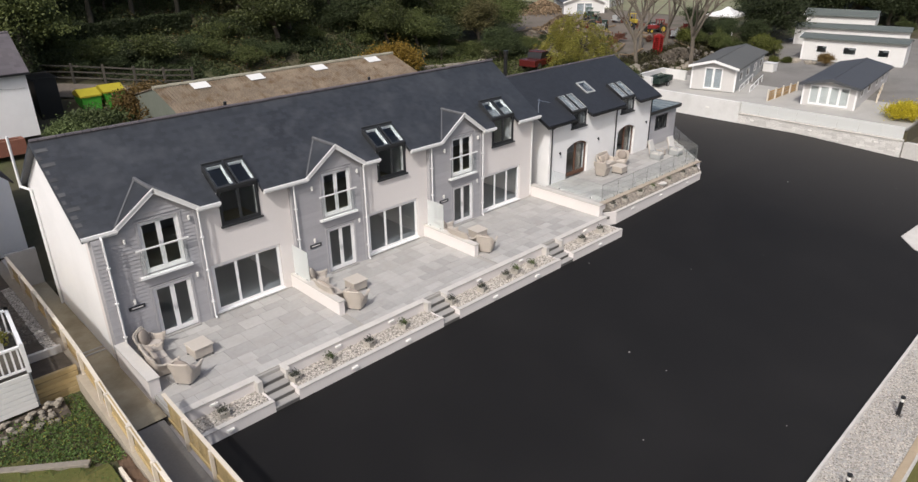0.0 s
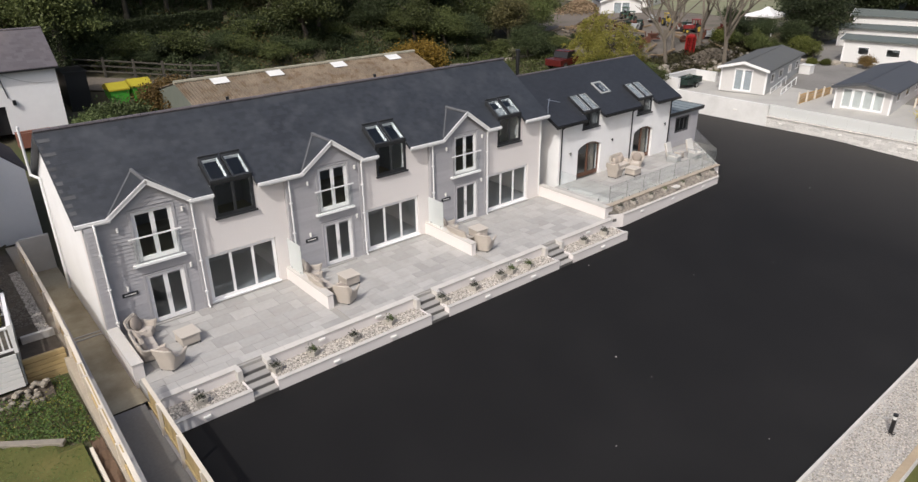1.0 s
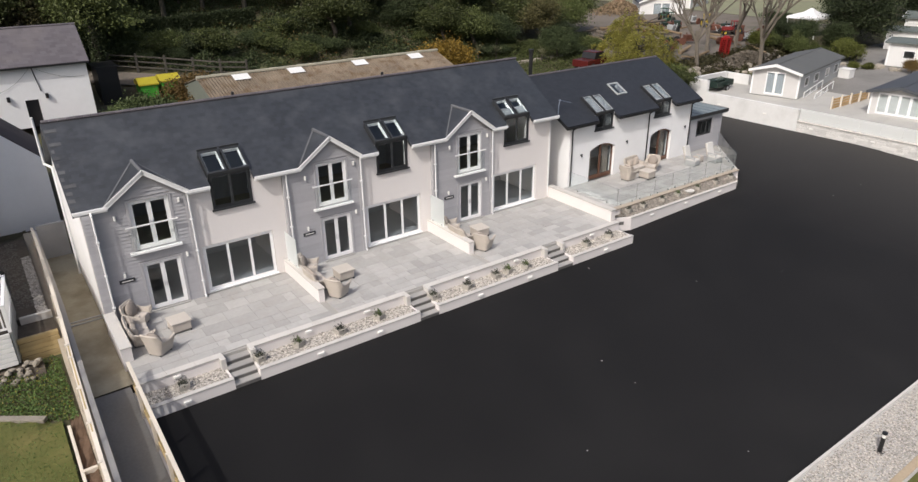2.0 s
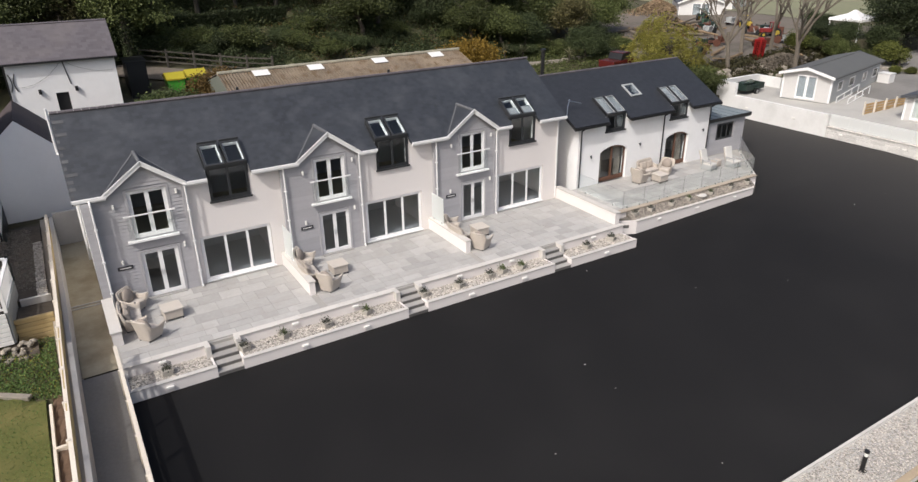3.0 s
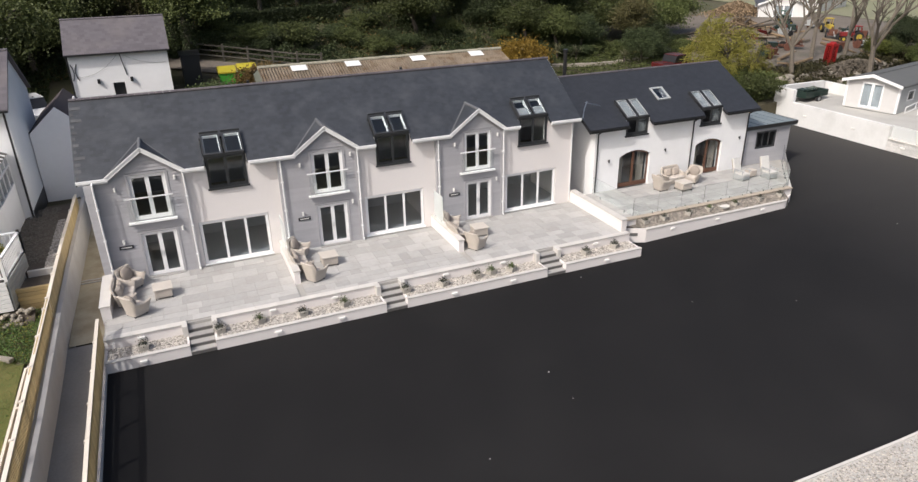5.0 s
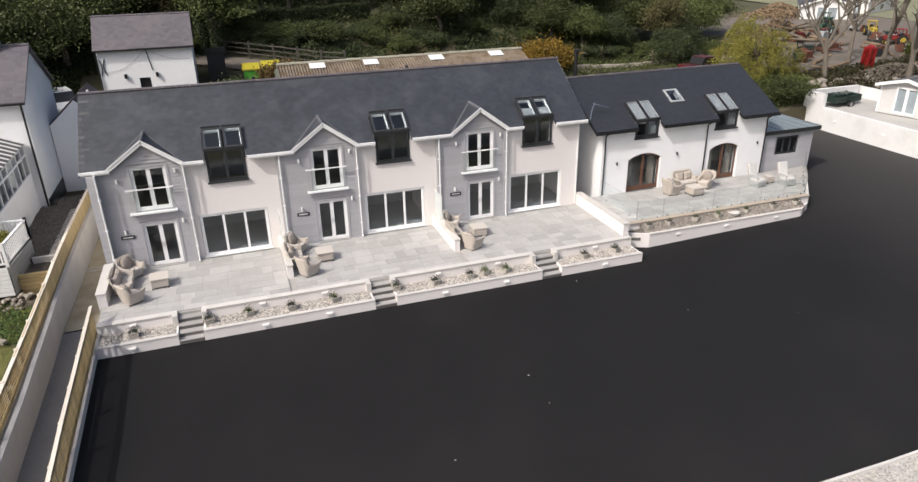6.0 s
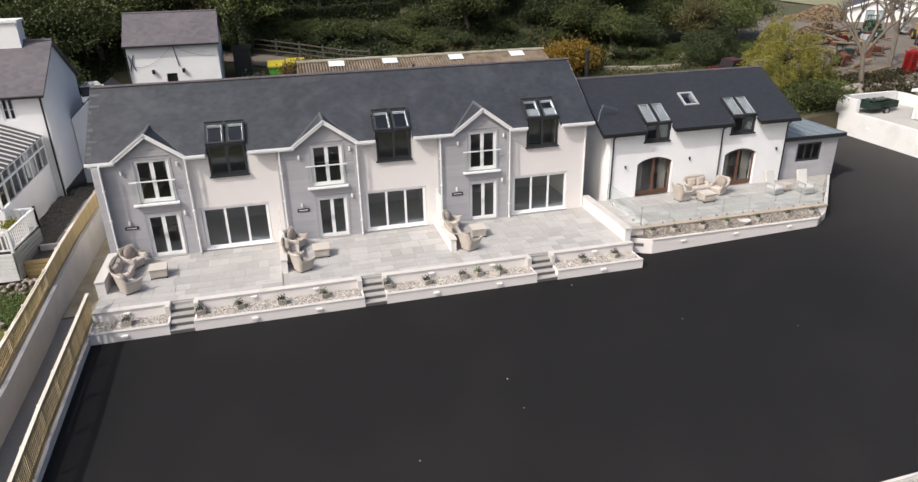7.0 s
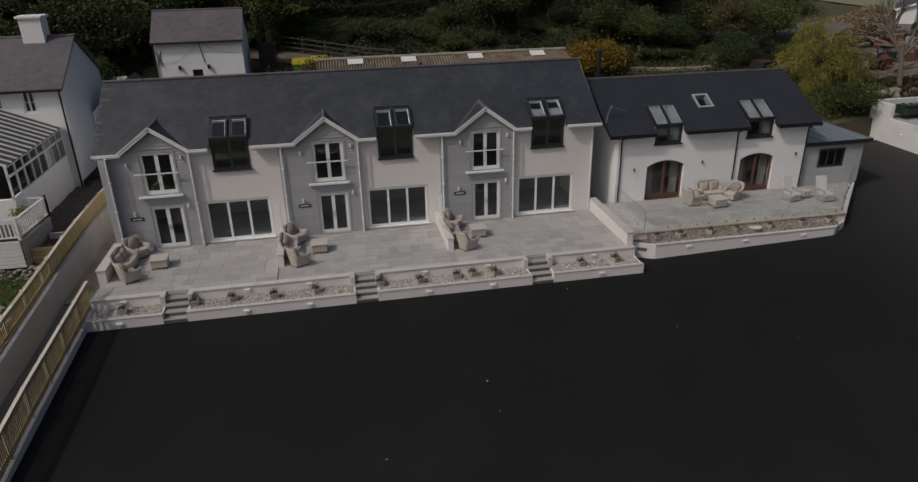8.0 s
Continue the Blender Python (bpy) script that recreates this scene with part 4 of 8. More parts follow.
def tub_outline(w, d, back_h, arm_h):
    """Plan and rim height of a tub: straight arms that flare and dip, an arched back."""
    out = []
    n = 28
    for i in range(n + 1):
        t = i / n
        if t < 0.3 or t > 0.7:
            s = -1 if t < 0.5 else 1
            k = min(t, 1 - t) / 0.3
            p = (d / 2 - k * d * 0.72, s * w / 2 * (1.0 - 0.05 * k))
            h = arm_h - 0.05 * math.sin(math.pi * min(1, k * 1.1)) + 0.05 * (1 - k) ** 2
        else:
            ang = math.pi * ((t - 0.3) / 0.4 - 0.5)
            c, sn = math.cos(ang), math.sin(ang)
            p = (-d * 0.22 - abs(c) ** 0.6 * d * 0.28, math.copysign(abs(sn) ** 0.6, sn) * w / 2 * 0.95)
            h = arm_h + (back_h - arm_h) * smooth01(np.array(abs(c) * 1.5)).item()
        out.append((p, h))
    return out


def shell(bm, outline, d, thick, base_h):
    """The woven wall of a tub, open at the front (+x), narrow at the foot."""
    rings = []
    for (x, y), h in outline:
        l = math.hypot(x + d * 0.1, y) or 1
        ix, iy = x - (x + d * 0.1) / l * thick, y - y / l * thick
        rings.append([bm.verts.new(q) for q in ((x * 0.74, y * 0.76, 0.07), (x * 0.84, y * 0.84, base_h), (x * 1.04, y * 1.03, h - 0.03), (x * 1.03, y * 1.02, h), (ix, iy, h), (ix * 0.86, iy * 0.86, base_h), (ix * 0.80, iy * 0.80, 0.07))])
    for a, b in zip(rings, rings[1:]):
        for i in range(7):
            j = (i + 1) % 7
            bm.faces.new((a[i], b[i], b[j], a[j]))
    bm.faces.new(rings[0])
    bm.faces.new(rings[-1][::-1])


def rim_roll(outline, r=0.045):
    """The plaited roll along the top of arms and back."""
    bm = bmesh.new()
    pts = [(x * 1.01, y * 1.0, h + 0.005) for (x, y), h in outline]
    for a, b in zip(pts, pts[1:]):
        tube(bm, a, b, r, n=8)
    return bm


def feet(parent, pts, h=0.08):
    for x, y in pts:
        part("foot", boxes((x - 0.025, x + 0.025, y - 0.025, y + 0.025, 0, h)), "frame_dark", parent)


def plump(bm, m, tx, ty, tz):
    """A stuffed square cushion, thick in the middle and thin at its seams."""
    n = 7
    rings = []
    for side in (-1, 1):
        grid = []
        for i in range(n):
            row = []
            for j in range(n):
                u, v = 2 * i / (n - 1) - 1, 2 * j / (n - 1) - 1
                bulge = ((1 - u ** 4) * (1 - v ** 4)) ** 0.5
                pinch = 1 - 0.06 * (u * u + v * v - 2 * u * u * v * v)
                row.append(bm.verts.new(m @ Vector((side * tx * (0.12 + 0.88 * bulge), ty * u * pinch, tz * v * pinch))))
            grid.append(row)
        for i in range(n - 1):
            for j in range(n - 1):
                bm.faces.new((grid[i][j], grid[i + 1][j], grid[i + 1][j + 1], grid[i][j + 1]))
        rings.append([grid[i][0] for i in range(n)] + [grid[n - 1][j] for j in range(1, n)] + [grid[i][n - 1] for i in range(n - 2, -1, -1)] + [grid[0][j] for j in range(n - 2, 0, -1)])
    for k in range(len(rings[0])):
        q = (k + 1) % len(rings[0])
        bm.faces.new((rings[0][k], rings[0][q], rings[1][q], rings[1][k]))


def tub_chair():
    ob = thing("rattan_armchair", (0, 0, 0), "beige woven rattan tub armchair with a cushion", "armchair", "rattan armchairs")
    bm = bmesh.new()
    rim = tub_outline(0.86, 0.86, 0.90, 0.59)
    shell(bm, rim, 0.84, 0.09, 0.3)
    part("tub", bm, "wicker", ob)
    part("rim", rim_roll(rim), "wicker", ob, "plaited rattan edging roll")
    part("apron", boxes((0.27, 0.33, -0.29, 0.29, 0.09, 0.30)), "wicker", ob)
    part("seat_cushion", rounded_box(-0.28, 0.35, -0.29, 0.29, 0.30, 0.44, 0.04), "cushion", ob)
    # dark dome carries the shade of the chair's inner back
    bm = bmesh.new()
    bmesh.ops.create_uvsphere(bm, u_segments=18, v_segments=10, radius=1.0, matrix=pose(-0.17, 0, 0.66, 0, -16, 0) @ Matrix.Diagonal((0.14, 0.30, 0.31, 1)))
    for f_ in bm.faces:
        f_.smooth = True
    part("pillow", bm, "cushion_shaded", ob, "round back pillow, its taupe darkened as the tub's inner shade")
    feet(ob, ((0.25, -0.27), (0.25, 0.27), (-0.25, -0.22), (-0.25, 0.22)))
    return ob


def loveseat():
    ob = thing("rattan_sofa", (0, 0, 0), "beige woven rattan two-seat sofa with cushions", "sofa", "rattan sofas")
    bm = bmesh.new()
    rim = tub_outline(1.44, 0.84, 0.90, 0.59)
    shell(bm, rim, 0.84, 0.09, 0.3)
    part("tub", bm, "wicker", ob)
    part("rim", rim_roll(rim), "wicker", ob, "plaited rattan edging roll")
    part("apron", boxes((0.27, 0.33, -0.53, 0.53, 0.09, 0.30)), "wicker", ob)
    for s in (-1, 1):
        part("seat_cushion", rounded_box(-0.28, 0.35, min(0.01 * s, 0.57 * s), max(0.01 * s, 0.57 * s), 0.30, 0.44, 0.04), "cushion", ob)
        bm = bmesh.new()
        plump(bm, pose(-0.17, 0.28 * s, 0.64, 0, -16, 4 * s), 0.12, 0.27, 0.23)
        part("pillow", bm, "cushion_grey", ob, "plump taupe back pillow")
    feet(ob, ((0.25, -0.48), (0.25, 0.48), (-0.25, -0.42), (-0.25, 0.42)))
    return ob


def coffee_table():
    ob = thing("rattan_table", (0, 0, 0), "low square rattan coffee table with a pale top", "table", "rattan tables")
    part("skirt", bevelled(boxes((-0.35, 0.35, -0.35, 0.35, 0.08, 0.44)), 0.02), "wicker", ob)
    part("tabletop", bevelled(boxes((-0.39, 0.39, -0.39, 0.39, 0.44, 0.49)), 0.012), "table_top", ob)
    feet(ob, ((0.32, -0.32), (0.32, 0.32), (-0.32, -0.32), (-0.32, 0.32)))
    return ob


def footstool():
    ob = thing("rattan_footstool", (0, 0, 0), "small rattan footstool with a beige cushion", "footstool", "rattan footstools")
    part("stool_body", bevelled(boxes((-0.24, 0.24, -0.24, 0.24, 0.05, 0.34)), 0.02), "wicker", ob)
    part("cushion", rounded_box(-0.25, 0.25, -0.25, 0.25, 0.34, 0.42, 0.03), "cushion", ob)
    feet(ob, ((0.2, -0.2), (0.2, 0.2), (-0.2, -0.2), (-0.2, 0.2)), 0.06)
    return ob


def place_all(ob, poses):
    ob.matrix_basis = poses[0]
    for m in poses[1:]:
        copy_thing(ob, m)


chairs, sofas, tables = [], [], []
for k, bx in enumerate((2.05, 9.80, 17.62)):
    bx += -0.3 if k else 0.18
    chairs += [pose(bx + 0.76, -1.0, FLOOR, 0, 0, -42 + 6 * k), pose(bx + 0.95, -3.58, FLOOR, 0, 0, 38 - 5 * k)]
    sofas.append(pose(bx + 0.55, -2.3, FLOOR, 0, 0, 2 * k - 3))
    tables.append(pose(bx + 2.0 - 0.1 * k, -2.35 + 0.1 * k, FLOOR, 0, 0, 4 - 3 * k))
BF = 1.20
chairs += [pose(30.9, -1.5, BF, 0, 0, 8), pose(33.4, -1.25, BF, 0, 0, 205)]
sofas.append(pose(32.3, -0.82, BF, 0, 0, -86))
tables.append(pose(32.1, -2.0, BF, 0, 0, 3))
place_all(tub_chair(), chairs)
place_all(loveseat(), sofas)
place_all(coffee_table(), tables)


def recliner():
    ob = thing("garden_recliner", (0, 0, 0), "high-backed garden recliner with thick white cushions", "recliner", "garden recliners")
    bm = bmesh.new()
    for s in (-0.3, 0.3):
        beam(bm, (0.42, s, 0.02), (-0.3, s, 0.02), 0.045)
        beam(bm, (0.36, s, 0.02), (0.3, s, 0.58), 0.04)
        beam(bm, (-0.25, s, 0.02), (-0.28, s, 0.58), 0.04)
        beam(bm, (0.4, s, 0.6), (-0.36, s, 0.6), 0.06, 0.04)
    beam(bm, (-0.25, -0.3, 0.25), (-0.25, 0.3, 0.25), 0.04)
    part("frame", bm, "caravan_grey", ob)
    part("seat_base", rounded_box(-0.32, 0.40, -0.29, 0.29, 0.06, 0.33, 0.03), "caravan_grey", ob)
    part("seat_cushion", rounded_box(-0.28, 0.42, -0.27, 0.27, 0.33, 0.45, 0.04), "cushion_white", ob)
    bm = rounded_box(-0.05, 0.08, -0.29, 0.29, 0, 0.80, 0.05)
    bmesh.ops.transform(bm, matrix=pose(-0.3, 0, 0.42, 0, -18, 0), verts=bm.verts[:])
    part("back_cushion", bm, "cushion_white", ob)
    bm = boxes((-0.09, -0.055, -0.28, 0.28, -0.1, 0.78))
    bmesh.ops.transform(bm, matrix=pose(-0.3, 0, 0.42, 0, -18, 0), verts=bm.verts[:])
    part("back_frame", bm, "wicker", ob)
    return ob


place_all(recliner(), [pose(36.35, -2.05, BF, 0, 0, -84), pose(38.05, -2.5, BF, 0, 0, -92)])
place_all(footstool(), [pose(37.3, -1.85, BF, 0, 0, 5)])


# ---- white barn house ----
barn = thing("barn_house", (32.5, 3.3, 1.2), "white rendered converted barn with dark slate roof and arched doors", "house")
BX0, BX1, BY, BYB = 27.05, 38.1, -0.30, 6.9
BEY, BEZ, BRY, BRZ = -0.70, 4.98, 3.3, 7.18
bp = math.atan2(BRZ - BEZ, BRY - BEY)
BSL, BSN = Vector((0, math.cos(bp), math.sin(bp))), Vector((0, -math.sin(bp), math.cos(bp)))
bslope = (BRY - BEY) / math.cos(bp)
ARCH = ((28.76, 30.90, 3.06, 3.38), (34.20, 36.24, 3.08, 3.38))
BWIN = ((29.05, 30.55, 4.30), (34.35, 35.85, 4.30))
bm = bmesh.new()
holes = [(a - BX0, b - BX0, -1, s - 0.2) for a, b, s, t in ARCH] + [(a - BX0, b - BX0, z - 0.2, 9) for a, b, z in BWIN]
holes += [(a - BX0, b - BX0, s - 0.2 - 0.0001, t + 0.06 - 0.2) for a, b, s, t in ARCH]
slab(bm, (BX0, BY, 0.2), (1, 0, 0), (0, 0, 1), (0, -1, 0), BX1 - BX0, 5.0, 0.4, holes)
for a, b, s, t in ARCH:
    n = 12
    arc = [(a + (b - a) * i / n, s + (t - s) * math.sin(math.pi * i / n) ** 0.8) for i in range(n + 1)]
    for (xa, za), (xb, zb) in zip(arc, arc[1:]):
        prism(bm, [(xa, za), (xb, zb), (xb, t + 0.06), (xa, t + 0.06)], "y", BY, BY + 0.4)
part("front_wall", bm, "render_white", barn, "rough white rendered wall")
for x0, x1 in ((BX0, BX0 + 0.4), (BX1 - 0.4, BX1)):
    bm = bmesh.new()
    prism(bm, [(BY + 0.401, 0.2), (BYB, 0.2), (BYB, 5.1), (BRY, BRZ - 0.16), (BY + 0.401, 5.35)], "x", x0, x1)
    part("end_wall", bm, "render_white", barn)
bm = boxes((BX0 + 0.4, BX1 - 0.4, BYB - 0.4, BYB, 0.2, 5.1))
part("back_wall", bm, "render_white", barn)
part("rooms", boxes((BX0 + 0.401, BX1 - 0.401, BY + 0.401, BYB - 0.401, 1.0, 1.19), (BX0 + 0.401, BX1 - 0.401, BY + 0.401, BYB - 0.401, 3.75, 3.95),
                    (BX0 + 0.401, BX1 - 0.401, 3.0, 3.1, 1.191, 6.0)), "room", barn)
VB0, VB1 = (-0.35 - BEY) / math.cos(bp), (0.95 - BEY) / math.cos(bp)
bm = bmesh.new()
rh = [(a - 0.06 - 26.45, b + 0.06 - 26.45, -1, VB1) for a, b, z in BWIN] + [(32.0 - 26.45, 32.85 - 26.45, 1.72, 2.75)]
slab(bm, (26.45, BEY, BEZ), (1, 0, 0), BSL, BSN, 38.5 - 26.45, bslope, 0.16, rh)
slab(bm, (38.5, 2 * BRY - BEY, BEZ), (-1, 0, 0), (0, -math.cos(bp), math.sin(bp)), (0, math.sin(bp), math.cos(bp)), 38.5 - 26.45, bslope, 0.16)
broof = part("roof", bm, "slate_dark", barn, "near-black slate roof")


def barn_skip(a, s):
    x = 26.45 + a
    return any(p - 0.1 < x < q + 0.1 and s < VB1 + 0.05 for p, q, _ in BWIN) or (31.95 < x < 32.9 and 1.68 < s < 2.8)


v, f = slates((26.45, BEY, BEZ), (1, 0, 0), BSL, BSN, 38.5 - 26.45, bslope - 0.03, barn_skip, seed=4)
tagged(part("slating", array_mesh("slates", v, f, "slate_dark"), "", broof), kind="stuff")
bm = bmesh.new()
for k in range(40):
    tube(bm, (26.45 + 0.3 * k, BRY, BRZ), (26.45 + 0.3 * k + 0.285, BRY, BRZ), 0.07, n=8)
part("ridge_tiles", bm, "slate_purple", barn)
bm = boxes(*((x0, x1, BEY - 0.08, BEY + 0.03, BEZ - 0.16, BEZ - 0.04) for x0, x1 in ((26.45, 28.95), (30.65, 34.25), (35.95, 38.5))))
part("gutter", bm, "pipe_black", barn, "black plastic gutter")
for xv in (26.44, 38.5):
    bm = bmesh.new()
    prism(bm, [(BEY, BEZ - 0.2), (BRY, BRZ - 0.2), (2 * BRY - BEY, BEZ - 0.2), (2 * BRY - BEY, BEZ), (BRY, BRZ), (BEY, BEZ)], "x", xv - 0.025, xv + 0.025)
    part("barge_board", bm, "pipe_black", barn)
for x in (27.2, 33.82, 38.02):
    bm = bmesh.new()
    tube(bm, (x, BY - 0.06, 1.25), (x, BY - 0.06, 4.62), 0.038)
    tube(bm, (x, BY - 0.06, 4.62), (x, BEY + 0.0, 4.85), 0.038)
    part("downpipe", bm, "pipe_black", barn, "black downpipe")
for a, b, s, t in ARCH:
    c = (a + b) / 2
    n = 12
    arc = [(a + (b - a) * i / n, s + (t - s) * math.sin(math.pi * i / n) ** 0.8) for i in range(n + 1)]
    bm = bmesh.new()
    y0, y1 = BY + 0.16, BY + 0.24
    for xa, xb in ((a, a + 0.09), (b - 0.09, b), (c - 0.07, c + 0.07)):
        quadbox(bm, xa, xb, y0, y1, 1.2, s + 0.02 if xa != c - 0.07 else t - 0.05)
    quadbox(bm, a + 0.09, c - 0.07, y0, y1, 1.2, 1.45)
    quadbox(bm, c + 0.07, b - 0.09, y0, y1, 1.2, 1.45)
    for (xa, za), (xb, zb) in zip(arc, arc[1:]):
        prism(bm, [(xa, za - 0.12), (xb, zb - 0.12), (xb, zb), (xa, za)], "y", y0, y1)
    ad = part("arched_door", bm, "door_wood", barn, "brown wooden arched glazed double door")
    for xa, xb in ((a + 0.09, c - 0.07), (c + 0.07, b - 0.09)):
        part("pane", boxes((xa, xb, BY + 0.19, BY + 0.202, 1.45, s + 0.1)), "glass", ad).visible_shadow = False
    bm = bmesh.new()
    for i in range(5):
        quadbox(bm, a + 0.1 + 0.1 * i, a + 0.17 + 0.1 * i, BY + 0.45, BY + 0.47, 1.25, s + 0.2)
        quadbox(bm, b - 0.17 - 0.1 * i, b - 0.1 - 0.1 * i, BY + 0.45, BY + 0.47, 1.25, s + 0.2)
    part("curtain", bm, "cushion_grey", barn)
for a, b, z in BWIN:
    dw = framed("dormer_window", barn, a, b, z, 5.28, BY + 0.0, 2, "frame_dark", bar=0.07, outer=0.06, label="dark grey window under roof windows")
    part("sill", boxes((a - 0.05, b + 0.05, BY - 0.1, BY, z - 0.07, z)), "frame_dark", dw)
    for xa in (a - 0.03, b - 0.03):
        bm = bmesh.new()
        prism(bm, [(BY, 4.9), (1.0, 5.7), (1.0, 5.98), (BY, 5.34)], "x", xa, xa + 0.06)
        part("cheek", bm, "frame_dark", dw)
    part("inner_blind", boxes((b - 0.62, b - 0.1, BY + 0.14, BY + 0.15, z + 0.12, 5.2)), "pale_blind_sky", dw, "pale blind behind the glass")
    r0, r1 = Vector((0, BY - 0.03, 5.30)), Vector((0, 0.98, 6.05))
    rd = (r1 - r0).normalized()
    rn = Vector((0, -rd.z, rd.y))
    rl = (r1 - r0).length
    mid = (a + b) / 2
    for xa, xb in ((a - 0.03, mid - 0.03), (mid + 0.03, b + 0.03)):
        bm = bmesh.new()
        slab(bm, Vector((xa, 0, 0)) + r0 + rn * 0.05, (1, 0, 0), rd, rn, xb - xa, rl, 0.1, [(0.09, xb - xa - 0.09, 0.09, rl - 0.09)])
        rwo = part("roof_window", bm, "frame_dark", barn, "grey roof window")
        bm = bmesh.new()
        slab(bm, Vector((xa + 0.09, 0, 0)) + r0 + rd * 0.09 + rn * 0.02, (1, 0, 0), rd, rn, xb - xa - 0.18, rl - 0.18, 0.012)
        part("pane", bm, "glass", rwo).visible_shadow = False
        bm = bmesh.new()
        slab(bm, Vector((xa + 0.09, 0, 0)) + r0 + rd * 0.09 + rn * 0.0495, (1, 0, 0), rd, rn, xb - xa - 0.18, rl - 0.18, 0.025, [(0.03, xb - xa - 0.21, 0.03, rl - 0.21)])
        part("sash", bm, "caravan_grey", rwo, "pale inner sash")
        # sheet's pale tone stands in for sky reflected by the pane
        bm = bmesh.new()
        slab(bm, Vector((xa + 0.092, 0, 0)) + r0 + rd * 0.092 - rn * 0.02, (1, 0, 0), rd, rn, xb - xa - 0.184, rl - 0.184, 0.01)
        part("blind", bm, "pale_blind_sky", rwo, "pale blind carrying the pane's reflected sky")
bm = bmesh.new()
o = Vector((31.98, BEY, BEZ)) + BSL * 1.70 + BSN * 0.07
slab(bm, o, (1, 0, 0), BSL, BSN, 0.89, 1.07, 0.14, [(0.1, 0.79, 0.1, 0.97)])
sk = part("skylight", bm, "caravan_grey", barn, "single grey-framed skylight")
bm = bmesh.new()
slab(bm, o + Vector((0.1, 0, 0)) + BSL * 0.1 - BSN * 0.03, (1, 0, 0), BSL, BSN, 0.69, 0.87, 0.012)
part("pane", bm, "glass", sk).visible_shadow = False
bm = bmesh.new()
slab(bm, o + Vector((0.102, 0, 0)) + BSL * 0.102 - BSN * 0.045, (1, 0, 0), BSL, BSN, 0.686, 0.866, 0.25, [(0.015, 0.62, 0.015, 0.85)])
part("reveal", bm, "lead", sk, "grey lining of the skylight")
# television aerial
aer = thing("roof_aerial", (27.3, 0.6, 5.7), "thin metal television aerial on the roof edge", "aerial")
bm = bmesh.new()
tube(bm, (26.45, 0.15, 5.50), (26.60, 0.3, 5.95), 0.028, n=6)
tube(bm, (26.60, 0.3, 5.95), (26.85, 0.45, 6.32), 0.028, n=6)
tube(bm, (26.72, 0.45, 6.28), (27.65, 0.4, 6.02), 0.02, n=6)
part("mast", bm, "steel", aer)
bm = bmesh.new()
for i in range(6):
    x = 26.9 + 0.14 * i
    tube(bm, (x, 0.25, 6.23 - 0.039 * i), (x, 0.62, 6.23 - 0.039 * i), 0.008, n=5)
part("elements", bm, "steel", aer)
for x, z in ((28.0, 3.0), (31.9, 3.15), (37.5, 3.2)):
    lamp = thing("barn_wall_lamp", (x, BY - 0.02, z), "small dark wall spotlight on white render", "lamp", "barn wall lamps")
    bm = bmesh.new()
    tube(bm, (x, BY - 0.1, z - 0.1), (x, BY - 0.1, z + 0.08), 0.04, n=8)
    part("shade", bm, "frame_dark", lamp)
    part("bracket", boxes((x - 0.025, x + 0.025, BY - 0.07, BY - 0.0, z - 0.03, z + 0.03)), "frame_dark", lamp)

# flat-roofed side extension
ext = thing("side_extension", (40, 1.5, 1.2), "grey boarded flat-roofed extension beside the barn", "extension")
EY = -0.1
bm = bmesh.new()
slab(bm, (BX1 + 0.002, EY, 0.2), (1, 0, 0), (0, 0, 1), (0, -1, 0), 41.9 - BX1, 3.25, 0.2, [(39.2 - BX1, 40.85 - BX1, 1.95, 3.05)])
quadbox(bm, 41.7, 41.9, EY + 0.201, 4.5, 0.2, 3.45)
quadbox(bm, BX1 + 0.002, 41.699, 4.3, 4.5, 0.2, 3.45)
ew = part("wall", bm, "cladding", ext)
bm = bmesh.new()
lapped_boards(bm, BX1 + 0.002, 41.93, 1.2, 3.45, EY, [(39.1, 40.95, 2.07, 3.3)])
tagged(part("board_cladding", bm, "cladding", ew), kind="stuff")
bm = boxes((BX1 + 0.002, 42.25, EY - 0.2, 4.8, 3.451, 3.72))
er = part("roof", bm, "roof_zinc", ext, "blue-grey sheet roof with dark fascia")
part("fascia", boxes((BX1 + 0.002, 42.28, EY - 0.24, EY - 0.201, 3.52, 3.735), (42.251, 42.29, EY - 0.199, 4.8, 3.52, 3.735)), "pipe_black", er)
for k in range(6):
    part("standing_seam", boxes((38.5 + 0.7 * k, 38.53 + 0.7 * k, EY - 0.195, 4.795, 3.721, 3.75)), "roof_zinc", er)
framed("window", ext, 39.2, 40.85, 2.15, 3.25, EY + 0.02, 3, "frame_dark", bar=0.05, outer=0.06, label="dark grey three-pane window")
part("rooms", boxes((BX1 + 0.01, 41.69, 3.0, 3.1, 1.2, 3.4)), "room", ext)

# barn terrace, planter and glass guard
bm = bmesh.new()
prism(bm, [(26.1, -4.3), (37.9, -4.3), (41.6, -0.3), (41.6, -0.102), (26.1, -0.301)], "z", 0.0, BF - 0.03)
tagged(new("barn_terrace_base", mesh_of("barn_terrace_base", bm, "mortar")), "raised bed of the barn terrace", "terrace", kind="structure")
bw = tagged(new("barn_terrace_wall", mesh_of("barn_terrace_wall", boxes((26.06, 37.8, -4.48, -4.302, 0.0, BF - 0.02)), "render_cream")), "pale rendered wall holding the barn terrace", "wall", kind="structure")
bm = bmesh.new()
